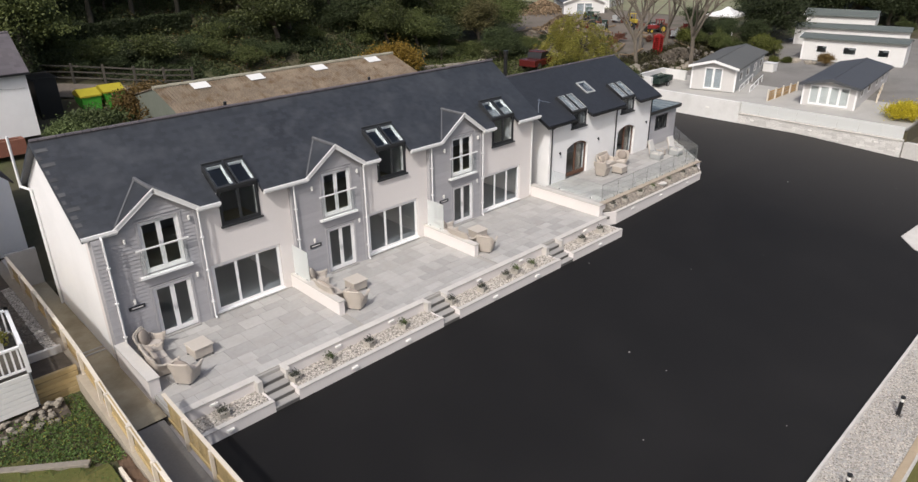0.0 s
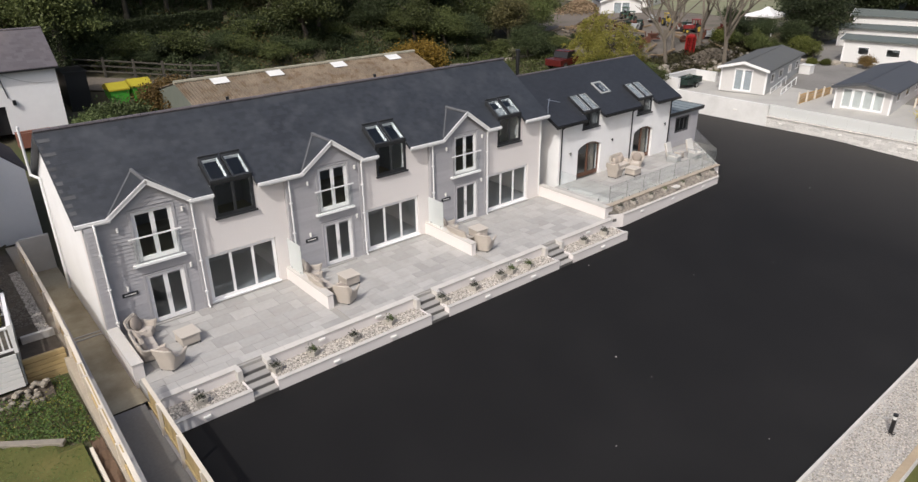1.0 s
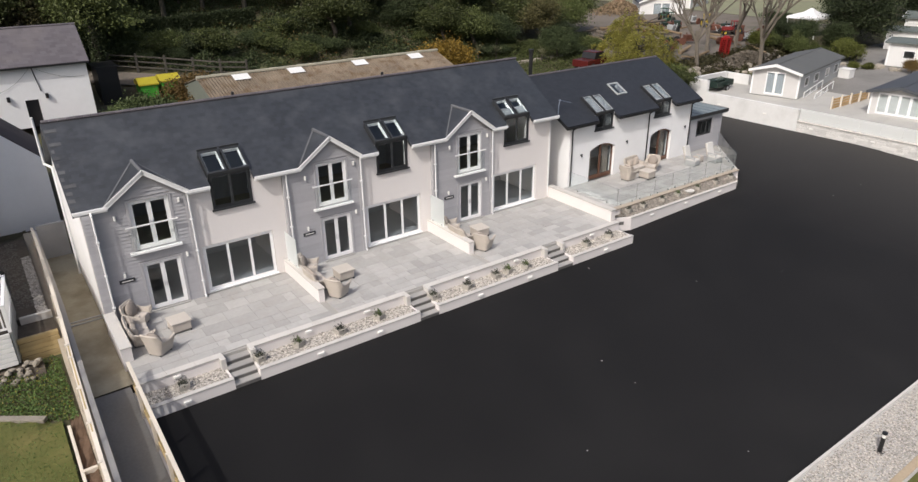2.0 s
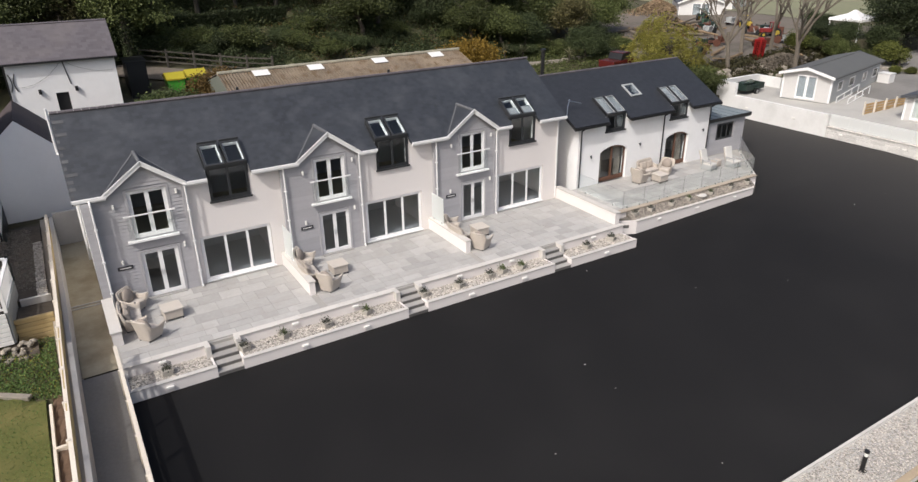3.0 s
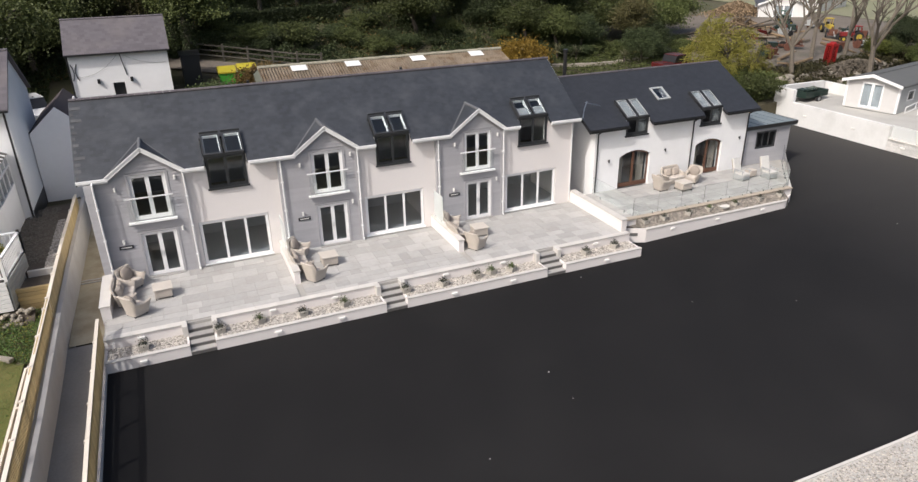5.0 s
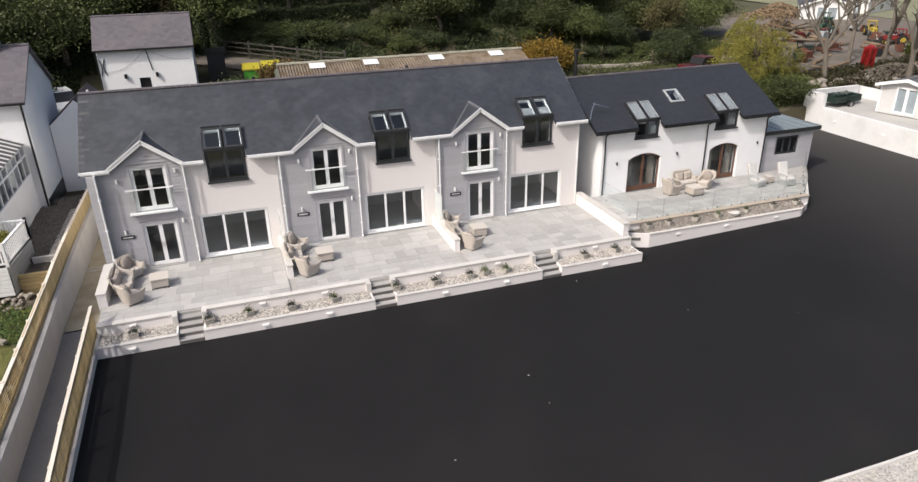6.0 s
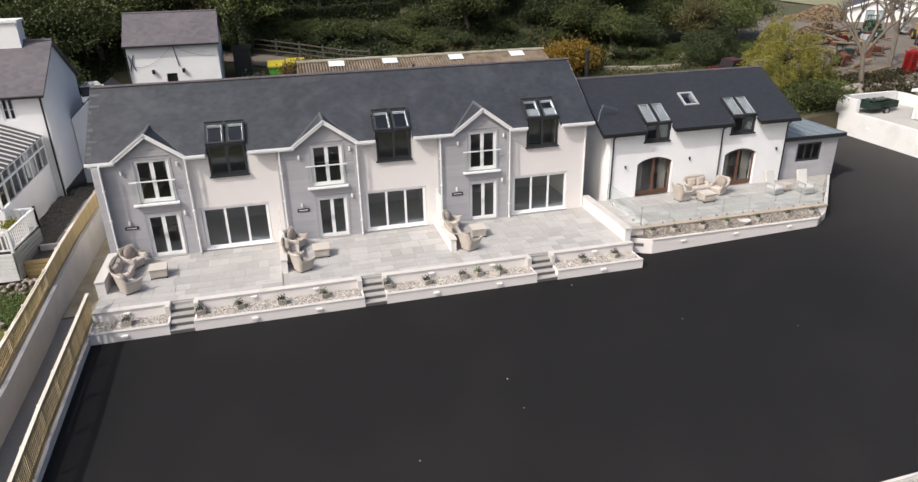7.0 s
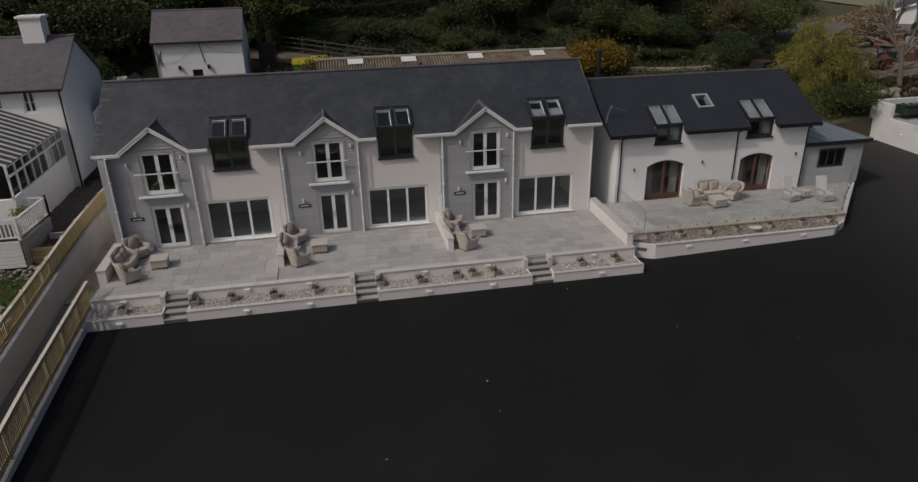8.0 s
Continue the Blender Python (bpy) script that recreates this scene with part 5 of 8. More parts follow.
for i in range(13):
    quadbox(bm, 26.4 + 0.88 * i, 26.4 + 0.88 * i + 0.872, -4.55, -4.22, BF - 0.019, BF + 0.035)
part("coping", bm, "coping_brown", bw, "brown-stained coping")
bm = bmesh.new()
prism(bm, [(37.84, -4.48), (41.7, -0.31), (41.6, -0.2), (37.75, -4.3)], "z", 0.0, BF - 0.02)
part("side_wall", bm, "coping", bw)
pwl = tagged(new("barn_planter_wall", mesh_of("barn_planter_wall", boxes((27.2, 36.8, -5.12, -4.96, -0.1, 0.76)), "render_cream")), "low pale rendered planter wall before the barn terrace", "wall", kind="structure")
bm = bmesh.new()
for i in range(11):
    quadbox(bm, 27.17 + 0.88 * i, 27.17 + 0.88 * i + 0.872, -5.15, -4.9, 0.761, 0.81)
part("coping", bm, "coping", pwl)
bm = bmesh.new()
prism(bm, [(36.802, -5.12), (37.84, -4.485), (37.7, -4.485), (36.802, -4.98)], "z", -0.1, 0.80)
prism(bm, [(27.198, -5.12), (26.15, -4.56), (26.15, -4.482), (27.198, -4.99)], "z", -0.1, 0.80)
part("end_wall", bm, "render_cream", pwl)
# shade on the angled end wall, built as a dark bar
bm = bmesh.new()
beam(bm, (26.42, -4.72, 0.50), (26.82, -4.934, 0.50), 0.03, 0.16)
part("vent_opening", bm, "step_riser", pwl, "dark bar standing for shade on the wall")
wedge = bmesh.new()
prism(wedge, [(27.0, -4.483), (26.3, -4.483), (27.0, -4.85)], "z", 0.0, 0.86)
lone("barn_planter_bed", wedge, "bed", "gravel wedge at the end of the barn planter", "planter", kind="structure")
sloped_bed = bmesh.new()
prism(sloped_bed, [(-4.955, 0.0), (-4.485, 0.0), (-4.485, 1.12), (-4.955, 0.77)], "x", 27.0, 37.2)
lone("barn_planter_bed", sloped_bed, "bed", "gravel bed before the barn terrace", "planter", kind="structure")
pebble_bed("pebbles", 27.05, 37.1, -4.95, -4.48, 0, 4600, 0.055, "dull grey-brown pebbles in the barn planter", "pebble_dull", fall=lambda x, y: 1.13 + 0.74 * (y + 4.48), seed=21)
for i, (x, kd) in enumerate(((27.4, 1), (28.6, 1), (30.2, 1), (31.6, 0), (33.4, 0), (35.2, 1), (36.7, 1))):
    copy_thing(pots[kd], pose(x, -4.72, 0.93, 0, 0, 17 * i % 40) @ Matrix.Diagonal((0.85, 0.85, 0.75, 1)))
bowl = thing("stone_bowl", (32.6, -4.72, 0.7), "shallow round stone bowl with pebbles", "bowl")
bm = bmesh.new()
tube(bm, (32.6, -4.72, 0.93), (32.6, -4.72, 1.07), 0.22, 0.32, n=14)
part("basin", bm, "coping", bowl)
for x in (28.9, 31.9, 35.1):
    lt = thing("brick_light", (x, -5.17, 0.55), "small white rectangular wall light", "lamp", "terrace wall lights")
    part("casing", bevelled(boxes((x - 0.13, x + 0.13, -5.18, -5.12, 0.5, 0.6)), 0.012), "lamp_white", lt)
guard = thing("glass_guard", (32, -4.3, BF), "frameless tinted glass guard round the barn terrace", "balustrade")
pts = [(26.95, -0.5), (26.95, -4.25)] + [(26.95 + 10.8 * i / 7, -4.25) for i in range(1, 8)] + [(39.0, -2.85), (40.3, -1.5), (41.4, -0.4)]
for a, b in zip(pts, pts[1:]):
    d = (Vector(b) - Vector(a)).normalized() * 0.02
    bm = bmesh.new()
    beam(bm, (a[0] + d.x, a[1] + d.y, BF + 0.55), (b[0] - d.x, b[1] - d.y, BF + 0.55), 0.014, 0.98)
    g = part("glass_panel", bm, "glass_green", guard)
    g.visible_shadow = False
    for k in (0.2, 0.8):
        bm = bmesh.new()
        cx, cy = a[0] + (b[0] - a[0]) * k, a[1] + (b[1] - a[1]) * k
        quadbox(bm, cx - 0.03, cx + 0.03, cy - 0.03, cy + 0.03, BF, BF + 0.12)
        part("clamp", bm, "steel", guard)

# ---- paving slabs ----
SLAB = {}


def slab_mesh(w, d):
    if (w, d) not in SLAB:
        SLAB[w, d] = mesh_of("paving_slab", bevelled(boxes((0.007, w - 0.007, 0.007, d - 0.007, -0.045, 0.0)), 0.006), "paving")
    return SLAB[w, d]


def paved(name, x0, x1, y0, y1, z, label, seed, keep=lambda x, y: True, outline=None):
    """Rows of slabs of mixed length as pieces on a paved floor."""
    rng = random.Random(seed)
    bed = bmesh.new()
    prism(bed, outline or [(x0, y0), (x1, y0), (x1, y1), (x0, y1)], "z", z - 0.055, z - 0.016)
    bed = lone(name, bed, "mortar", label, "paving", kind="structure")
    y = y1
    while y > y0 + 0.05:
        d = min(rng.choice((0.45, 0.6, 0.6, 0.75)), round(y - y0, 2))
        if d < 0.2:
            break
        x = x0
        while x < x1 - 0.05:
            w = rng.choice((0.45, 0.6, 0.9, 0.9, 1.05))
            if x1 - x - w < 0.3:
                w = round(x1 - x, 2)
            if keep(x + w / 2, y - d / 2):
                piece("paving_slab", slab_mesh(w, d), bed, (x, y - d, z + rng.uniform(-0.004, 0.002)))
            x += w
        y -= d
    return bed


paved("paved_terrace", 2.06, 9.54, TF + 0.101, -0.2, FLOOR, "terrace of mixed pale sandstone slabs", 1)
paved("paved_terrace", 9.81, 17.35, TF + 0.101, -0.2, FLOOR, "terrace of mixed pale sandstone slabs", 2)
paved("paved_terrace", 17.63, 25.74, TF + 0.101, -0.2, FLOOR, "terrace of mixed pale sandstone slabs", 3)
paved("paved_terrace", 26.2, 41.4, -4.21, -0.31, BF, "barn terrace of grey sandstone slabs", 4, lambda x, y: x < 37.3 + (y + 4.2) * 0.95, [(26.2, -4.21), (37.8, -4.21), (41.4, -0.31), (26.2, -0.31)])


# ---- side path, its walls and fences ----
def path_z(y):
    return float(np.interp(y, (-18, -12, -4.2, 2, 12), (-0.62, -0.05, 0.36, 0.5, 0.45)))


def ramp_z(y):
    return float(np.interp(y, (-18, -12, -8, -6, -4.6), (-0.45, -0.02, 0.18, 0.32, 0.47)))


def wall_x(y):
    return float(np.interp(y, (-18, -11, -7, -3, 0, 9), (0.52, 0.58, 0.63, 0.69, 0.74, 0.76)))


def wall_top(y):
    return float(np.interp(y, (-18, -10, -8, -6, -3, 0, 9), (0.95, 1.25, 1.42, 1.58, 1.85, 2.05, 2.1)))


def fence_x(y):
    return float(np.interp(y, (-18, -10, -8, -5, -3, 0, 4, 9), (0.24, 0.28, 0.32, 0.38, 0.45, 0.50, 0.55, 0.57)))


def fence_top(y):
    return float(np.interp(y, (-18, -10, -7, -4, -2, 2, 9), (1.85, 2.12, 2.30, 2.52, 2.72, 2.85, 2.80)))


def ribbon(bm, ys, left, right, top, foot):
    """A run of solid along y between two edges and two heights, each given by y."""
    rings = [[bm.verts.new(p) for p in ((left(y), y, foot), (right(y), y, foot), (right(y), y, top(y)), (left(y), y, top(y)))] for y in ys]
    bm.faces.new(rings[0])
    bm.faces.new(rings[-1][::-1])
    for a, b in zip(rings, rings[1:]):
        for i in range(4):
            j = (i + 1) % 4
            bm.faces.new((a[i], b[i], b[j], a[j]))


ys = np.arange(-18, 9.1, 0.5)
floor_xs = np.array([0.70, 0.95, 1.4, 1.99])
tagged(new("side_path", sheet("side_path", floor_xs, np.concatenate([[-4.59], ys[ys >= -4.5]]), lambda x, y: 0.52 + 0.015 * np.sin(2.4 * y) * (x - 1.2), "path")),
       "damp brown concrete path beside the houses", "path", kind="structure")
M["ramp"] = material("ramp_tarmac", (0.215, 0.207, 0.195), rough=0.9, var=0.16, scale=12, big=0.6, bump=0.3, bump_scale=50)
tagged(new("side_ramp", sheet("side_ramp", np.array([0.50, 1.2, 1.86]), np.concatenate([ys[ys < -4.7], [-4.6]]), lambda x, y: np.vectorize(ramp_z)(y), "ramp")),
       "grey tarmac ramp between two wooden fences", "path", kind="structure")
for y in (1.05, 1.32):
    tagged(new("path_rib", mesh_of("path_rib", boxes((0.72, 1.98, y, y + 0.07, 0.40, 0.56)), "path_light")), "raised concrete rib across the path", "path", kind="structure")
M["pale_render"] = material("weathered_pale_render", (0.52, 0.50, 0.475), rough=0.9, var=0.06, scale=6, big=0.6, bump=0.2, stain=(0.40, 0.375, 0.34), stain_scale=0.8, stain_amount=0.5)
M["ledge"] = material("brown_ledge", (0.36, 0.32, 0.26), rough=0.95, var=0.15, scale=8, big=0.9, bump=0.3)
bm = bmesh.new()
ribbon(bm, ys, lambda y: wall_x(y) - 0.16, wall_x, wall_top, -2.0)
tagged(new("garden_retaining_wall", mesh_of("garden_retaining_wall", bm, "pale_render")), "pale rendered retaining wall between path and garden", "wall", kind="structure")
bm = bmesh.new()
ribbon(bm, ys, lambda y: 0.19, lambda y: wall_x(y) - 0.161, lambda y: wall_top(y) - 0.05, -2.0)
tagged(new("wall_ledge", mesh_of("wall_ledge", bm, "ledge")), "brown concrete ledge between fence and retaining wall", "ledge", kind="structure")
lone("path_end_wall", boxes((0.771, 1.98, 9.0, 9.2, 0.2, 2.25)), "pale_render", "pale wall closing the end of the side path", "wall", kind="structure")
bm = bmesh.new()
for y in np.arange(-17.5, -4.9, 0.9):
    y1 = min(y + 0.9, -4.85)
    a = [bm.verts.new(p) for p in ((1.86, y, -2), (2.02, y, -2), (2.02, y, path_z(y) + 0.05), (1.86, y, path_z(y) + 0.05), (1.86, y1, -2), (2.02, y1, -2), (2.02, y1, path_z(y1) + 0.05), (1.86, y1, path_z(y1) + 0.05))]
    for f in ((0, 1, 2, 3), (7, 6, 5, 4), (0, 4, 5, 1), (1, 5, 6, 2), (2, 6, 7, 3), (3, 7, 4, 0)):
        bm.faces.new([a[i] for i in f])
tagged(new("ramp_wall", mesh_of("ramp_wall", bm, "path_light")), "low pale wall carrying the ramp fence", "wall", kind="structure")


def fence(name, along, y0, y1, bottom, top, label, face, wide=0.088, gap=0.05, proud=0.06, ragged=0.0, bands=((0.18, 0.09), (0.80, 0.09))):
    """Upright boards on rails and posts; along, bottom and top give place and heights by y."""
    ob = thing(name, (along(y0), y0, bottom(y0)), label, "fence", "garden fences")
    n = int((y1 - y0) / (wide + gap))
    g = random.Random(n)
    board = mesh_of("board", bevelled(boxes((-0.009, 0.009, 0, wide, 0, 1.0)), 0.004), "fence_wood")
    for i in range(n):
        y = y0 + i * (wide + gap)
        b = piece("board", board, ob, (along(y) + 0.03 * face, y, bottom(y)))
        b.scale = (1, 1, top(y) - bottom(y) - 0.04 + g.uniform(-ragged, ragged))
    k = int((y1 - y0) / 1.8) + 1
    for i in range(k):
        ya, yb = y0 + i * 1.8, min(y0 + (i + 1) * 1.8, y1)
        bm = bmesh.new()
        x = along(ya)
        quadbox(bm, x - 0.05 - 0.05 * face, x + 0.05 - 0.05 * face, ya - 0.05, ya + 0.05, bottom(ya) - 0.3, top(ya) + proud)
        part("post", bm, "fence_cap", ob)
        if yb - ya < 0.2:
            continue
        xb = along(yb)
        for h, tall in bands:
            bm = bmesh.new()
            za, zb = (bottom(q) + h * (top(q) - bottom(q)) for q in (ya, yb))
            beam(bm, (x - 0.005 * face, ya + 0.051, za), (xb - 0.005 * face, yb - 0.051, zb), 0.04, tall)
            part("rail", bm, "fence_wood", ob)
        bm = bmesh.new()
        beam(bm, (x, ya + 0.002, top(ya) - 0.02), (xb, yb - 0.002, top(yb) - 0.02), 0.12, 0.035)
        part("cap_rail", bm, "fence_cap", ob)
    return ob


SLATTED = ((0.13, 0.13), (0.90, 0.17))
fence("garden_fence", fence_x, -4.1, 7.4, lambda y: wall_top(y) - 0.05, fence_top, "new close-boarded fence on a pale retaining wall", 1, wide=0.118, gap=0.008, proud=0.02)
fence("garden_fence", fence_x, -17.5, -4.11, lambda y: wall_top(y) - 0.05, fence_top, "new slatted board fence on a pale retaining wall", 1, wide=0.060, gap=0.058, proud=0.02, bands=SLATTED)
fence("ramp_fence", lambda y: 1.93, -17.2, -4.85, lambda y: path_z(y) + 0.16, lambda y: path_z(y) + 1.30, "new slatted wooden fence along the tarmac ramp", 1, wide=0.060, gap=0.058, proud=-0.03, bands=SLATTED)

# ---- garden behind the fence ----
tagged(new("garden_lawn", sheet("garden_lawn", np.arange(-14, 0.29, 0.65), np.arange(-18, -4.1, 0.6), lambda x, y: land_z(x, y) + 0.16 - 0.25 * (y > -6.4 - 0.74 * x) + 0.03 * np.sin(3 * x) * np.cos(2 * y), "grass")),
       "patchy mown garden lawn", "lawn", kind="structure")
for x0, x1, y0, y1 in ((-0.26, -0.17, -9.34, -7.0), (-0.26, 0.18, -9.45, -9.35), (-0.26, -0.17, -13.0, -9.46)):
    lone("bed_edging", bevelled(boxes((x0, x1, y0, y1, 1.0, 1.38)), 0.01), "fence_cap", "weathered timber edging of a garden bed", "edging", "bed edging")
bm = bmesh.new()
beam(bm, (-5.2, -2.9, 1.33), (-0.75, -6.2, 1.33), 0.22, 0.14)
lone("bed_edging", bevelled(bm, 0.015), "rubble", "broad stone kerb between weeds and lawn", "edging", "bed edging")
lone("flower_bed", sheet("flower_bed", np.arange(-0.16, 0.2, 0.11), np.arange(-13, -6.2, 0.3), lambda x, y: 1.2 + 0.1 * np.random.rand(*x.shape), "brown_soil"), "", "bare brown soil bed beside the fence", "bed", kind="structure")


M["weed"] = leaf_material("grass_blades", (0.085, 0.135, 0.038), var=0.45)
M["garden_soil"] = material("dark_garden_soil", (0.085, 0.070, 0.054), rough=0.95, var=0.5, scale=4, big=0.7, bump=0.6, bump_scale=14)


def weeds(name, x0, x1, y0, y1, zf, count, h, mat, label, seed, size=0.09, keep=None):
    rng = np.random.default_rng(seed)
    c = np.stack([rng.uniform(x0, x1, count), rng.uniform(y0, y1, count), np.zeros(count)], -1)
    if keep:
        c = c[keep(c[:, 0], c[:, 1])]
        count = len(c)
    hump = 0.5 + 0.5 * np.sin(c[:, 0] * 2.3 + seed) * np.cos(c[:, 1] * 1.9)
    c[:, 2] = zf(c[:, 0], c[:, 1]) + rng.uniform(0, 1, count) ** 1.5 * h * (0.4 + hump)
    v, f = leaf_cloud(c, size, seed, up=0.8)
    return tagged(new(name, array_mesh(name, v, f, mat)), label, "plants", kind="stuff")


def bed_side(x, y):
    return y > -6.62 - 0.74 * x


weeds("weed_patch", -6, 0.1, -6.6, -2.4, lambda x, y: 1.2 + 0 * x, 17000, 0.22, "weed", "rough green weeds by a heap of stones", 31, 0.04, bed_side)
weeds("weed_patch", -6, 0.1, -6.6, -2.4, lambda x, y: 1.2 + 0 * x, 3500, 0.20, "leaf_light", "yellowing grass among the weeds", 36, 0.035, bed_side)
weeds("weed_patch", -6, 0.1, -6.6, -2.4, lambda x, y: 1.2 + 0 * x, 3500, 0.24, "leaf_olive", "dull stalks among the weeds", 37, 0.03, bed_side)
weeds("lawn_grass", -10, -0.3, -16, -4.4, lambda x, y: land_z(x, y) + 0.16, 24000, 0.05, "weed", "loose grass tufts on the lawn", 32, 0.022, lambda x, y: y < -6.7 - 0.74 * x)
rng = random.Random(4)
for i in range(90):
    s = rng.uniform(0.05, 0.14)
    bm = bmesh.new()
    bmesh.ops.create_icosphere(bm, subdivisions=1, radius=s)
    for v_ in bm.verts:
        v_.co = Vector((v_.co.x * rng.uniform(0.8, 1.3), v_.co.y * rng.uniform(0.8, 1.3), v_.co.z * rng.uniform(0.5, 0.9)))
    x, y = rng.uniform(-4.2, -0.45), rng.uniform(-3.45, -2.75)
    if x < -1.0:
        y = min(y, -2.78 - s)
    bmesh.ops.translate(bm, verts=bm.verts[:], vec=(x, y, 1.25 + 0.45 * max(0, y + 3.4) + 0.5 * s))
    lone("rubble_stone", bm, "rubble", "rough pale stone lying in a heap", "stone", "rubble heap")
lone("rubble_bank", sheet("rubble_bank", np.linspace(-4.6, -0.4, 16), np.linspace(-3.9, -2.6, 7), lambda x, y: 1.2 + 0.32 * np.clip(y + 3.5, 0, 1.2), "garden_soil", 0.1), "", "bare earth bank under the rubble", "earth", kind="structure")
sw = thing("sleeper_wall", (-0.3, -2.1, 1.0), "stacked yellow timber sleeper wall in the garden", "wall")
for i in range(7):
    part("sleeper", bevelled(boxes((-0.98 + 0.02 * (i % 2), 0.29, -2.22 - 0.01 * (i % 3), -2.08, 1.0 + 0.175 * i, 1.0 + 0.175 * i + 0.16)), 0.012), "fence_wood", sw)
lone("upper_garden_earth", boxes((-0.98, 0.29, -2.07, -0.66, 0.6, 2.0), (-1.0, -0.15, -0.52, 7.9, 0.6, 2.18), (-0.149, 0.18, -0.52, 7.9, 0.6, 2.18)), "garden_soil", "dark earth behind the sleeper wall", "earth", kind="structure")
tagged(new("garden_bed", sheet("garden_bed", np.linspace(-1.72, -1.0, 5), np.linspace(0.3, 6.5, 18), lambda x, y: 2.16 + 0 * x, "garden_soil", 0.08)), "dark bare soil between deck and path", "earth", kind="structure")
pebble_bed("soil_clods", -1.7, -0.2, 0.3, 7.6, 2.17, 1500, 0.045, "clods and stones on the dark garden soil", "bed", seed=52)
pebble_bed("gravel_margin", -0.16, 0.18, -0.4, 5.5, 2.19, 2200, 0.035, "pale gravel margin along the fence", seed=51)
lone("slab_ledge", bevelled(boxes((-0.75, 0.28, -0.655, -0.525, 0.6, 2.27)), 0.01), "coping", "pale stone ledge behind the sleeper wall", "ledge")

deck = thing("garden_deck", (-3, -1.3, 1.2), "raised deck with white balustrade and pale timber sides", "deck")


def deck_edge(y):
    return -1.05 + 0.08 * (y + 2.7)


for i in range(19):
    y = -2.64 + 0.148 * i
    part("deck_board", boxes((-5.2, deck_edge(y) - 0.04, y, y + 0.138, 2.81, 2.85)), "fence_grey", deck)
for i in range(7):
    z = 1.58 + 0.178 * i
    part("front_board", bevelled(boxes((-5.2, deck_edge(-2.7) - 0.035, -2.72, -2.665, z, z + 0.162)), 0.01), "caravan", deck)
    # side boards coloured grey for the deck's face in shade
    bm = bmesh.new()
    beam(bm, (deck_edge(-2.65), -2.65, z + 0.081), (deck_edge(0.15), 0.15, z + 0.081), 0.05, 0.162)
    part("side_board", bm, "caravan_grey", deck)
for ax, ay, bx_, by_ in ((deck_edge(0.12), 0.12, deck_edge(-2.68), -2.68), (deck_edge(-2.68), -2.68, -5.0, -2.68), (deck_edge(0.12), 0.12, -2.6, 0.12)):
    L = math.hypot(bx_ - ax, by_ - ay)
    ux, uy = (bx_ - ax) / L, (by_ - ay) / L
    for h, w in ((3.77, 0.11), (2.98, 0.07)):
        bm = bmesh.new()
        beam(bm, (ax + ux * 0.06, ay + uy * 0.06, h), (bx_ - ux * 0.06, by_ - uy * 0.06, h), w, 0.06)
        part("handrail", bm, "upvc", deck)
    for i in range(int(L / 0.17)):
        d = 0.14 + 0.17 * i
        bm = bmesh.new()
        beam(bm, (ax + ux * d, ay + uy * d, 3.0), (ax + ux * d, ay + uy * d, 3.75), 0.05)
        part("baluster", bm, "upvc", deck)
    bm = bmesh.new()
    quadbox(bm, ax - 0.055, ax + 0.055, ay - 0.055, ay + 0.055, 2.85, 3.86)
    part("post", bm, "upvc", deck)
tp = thing("deck_planter", (-1.5, -0.8, 2.85), "white tub with a yellow-green plant on the deck", "planter")
part("tub", bevelled(boxes((-1.7, -1.3, -1.0, -0.6, 2.855, 3.25)), 0.03), "upvc", tp)
c = np.random.default_rng(8).normal(size=(500, 3)) * (0.16, 0.16, 0.13) + (-1.5, -0.8, 3.4)
v, f = leaf_cloud(c, 0.07, 77)
part("foliage", array_mesh("foliage", v, f, "leaf_light"), "", tp)


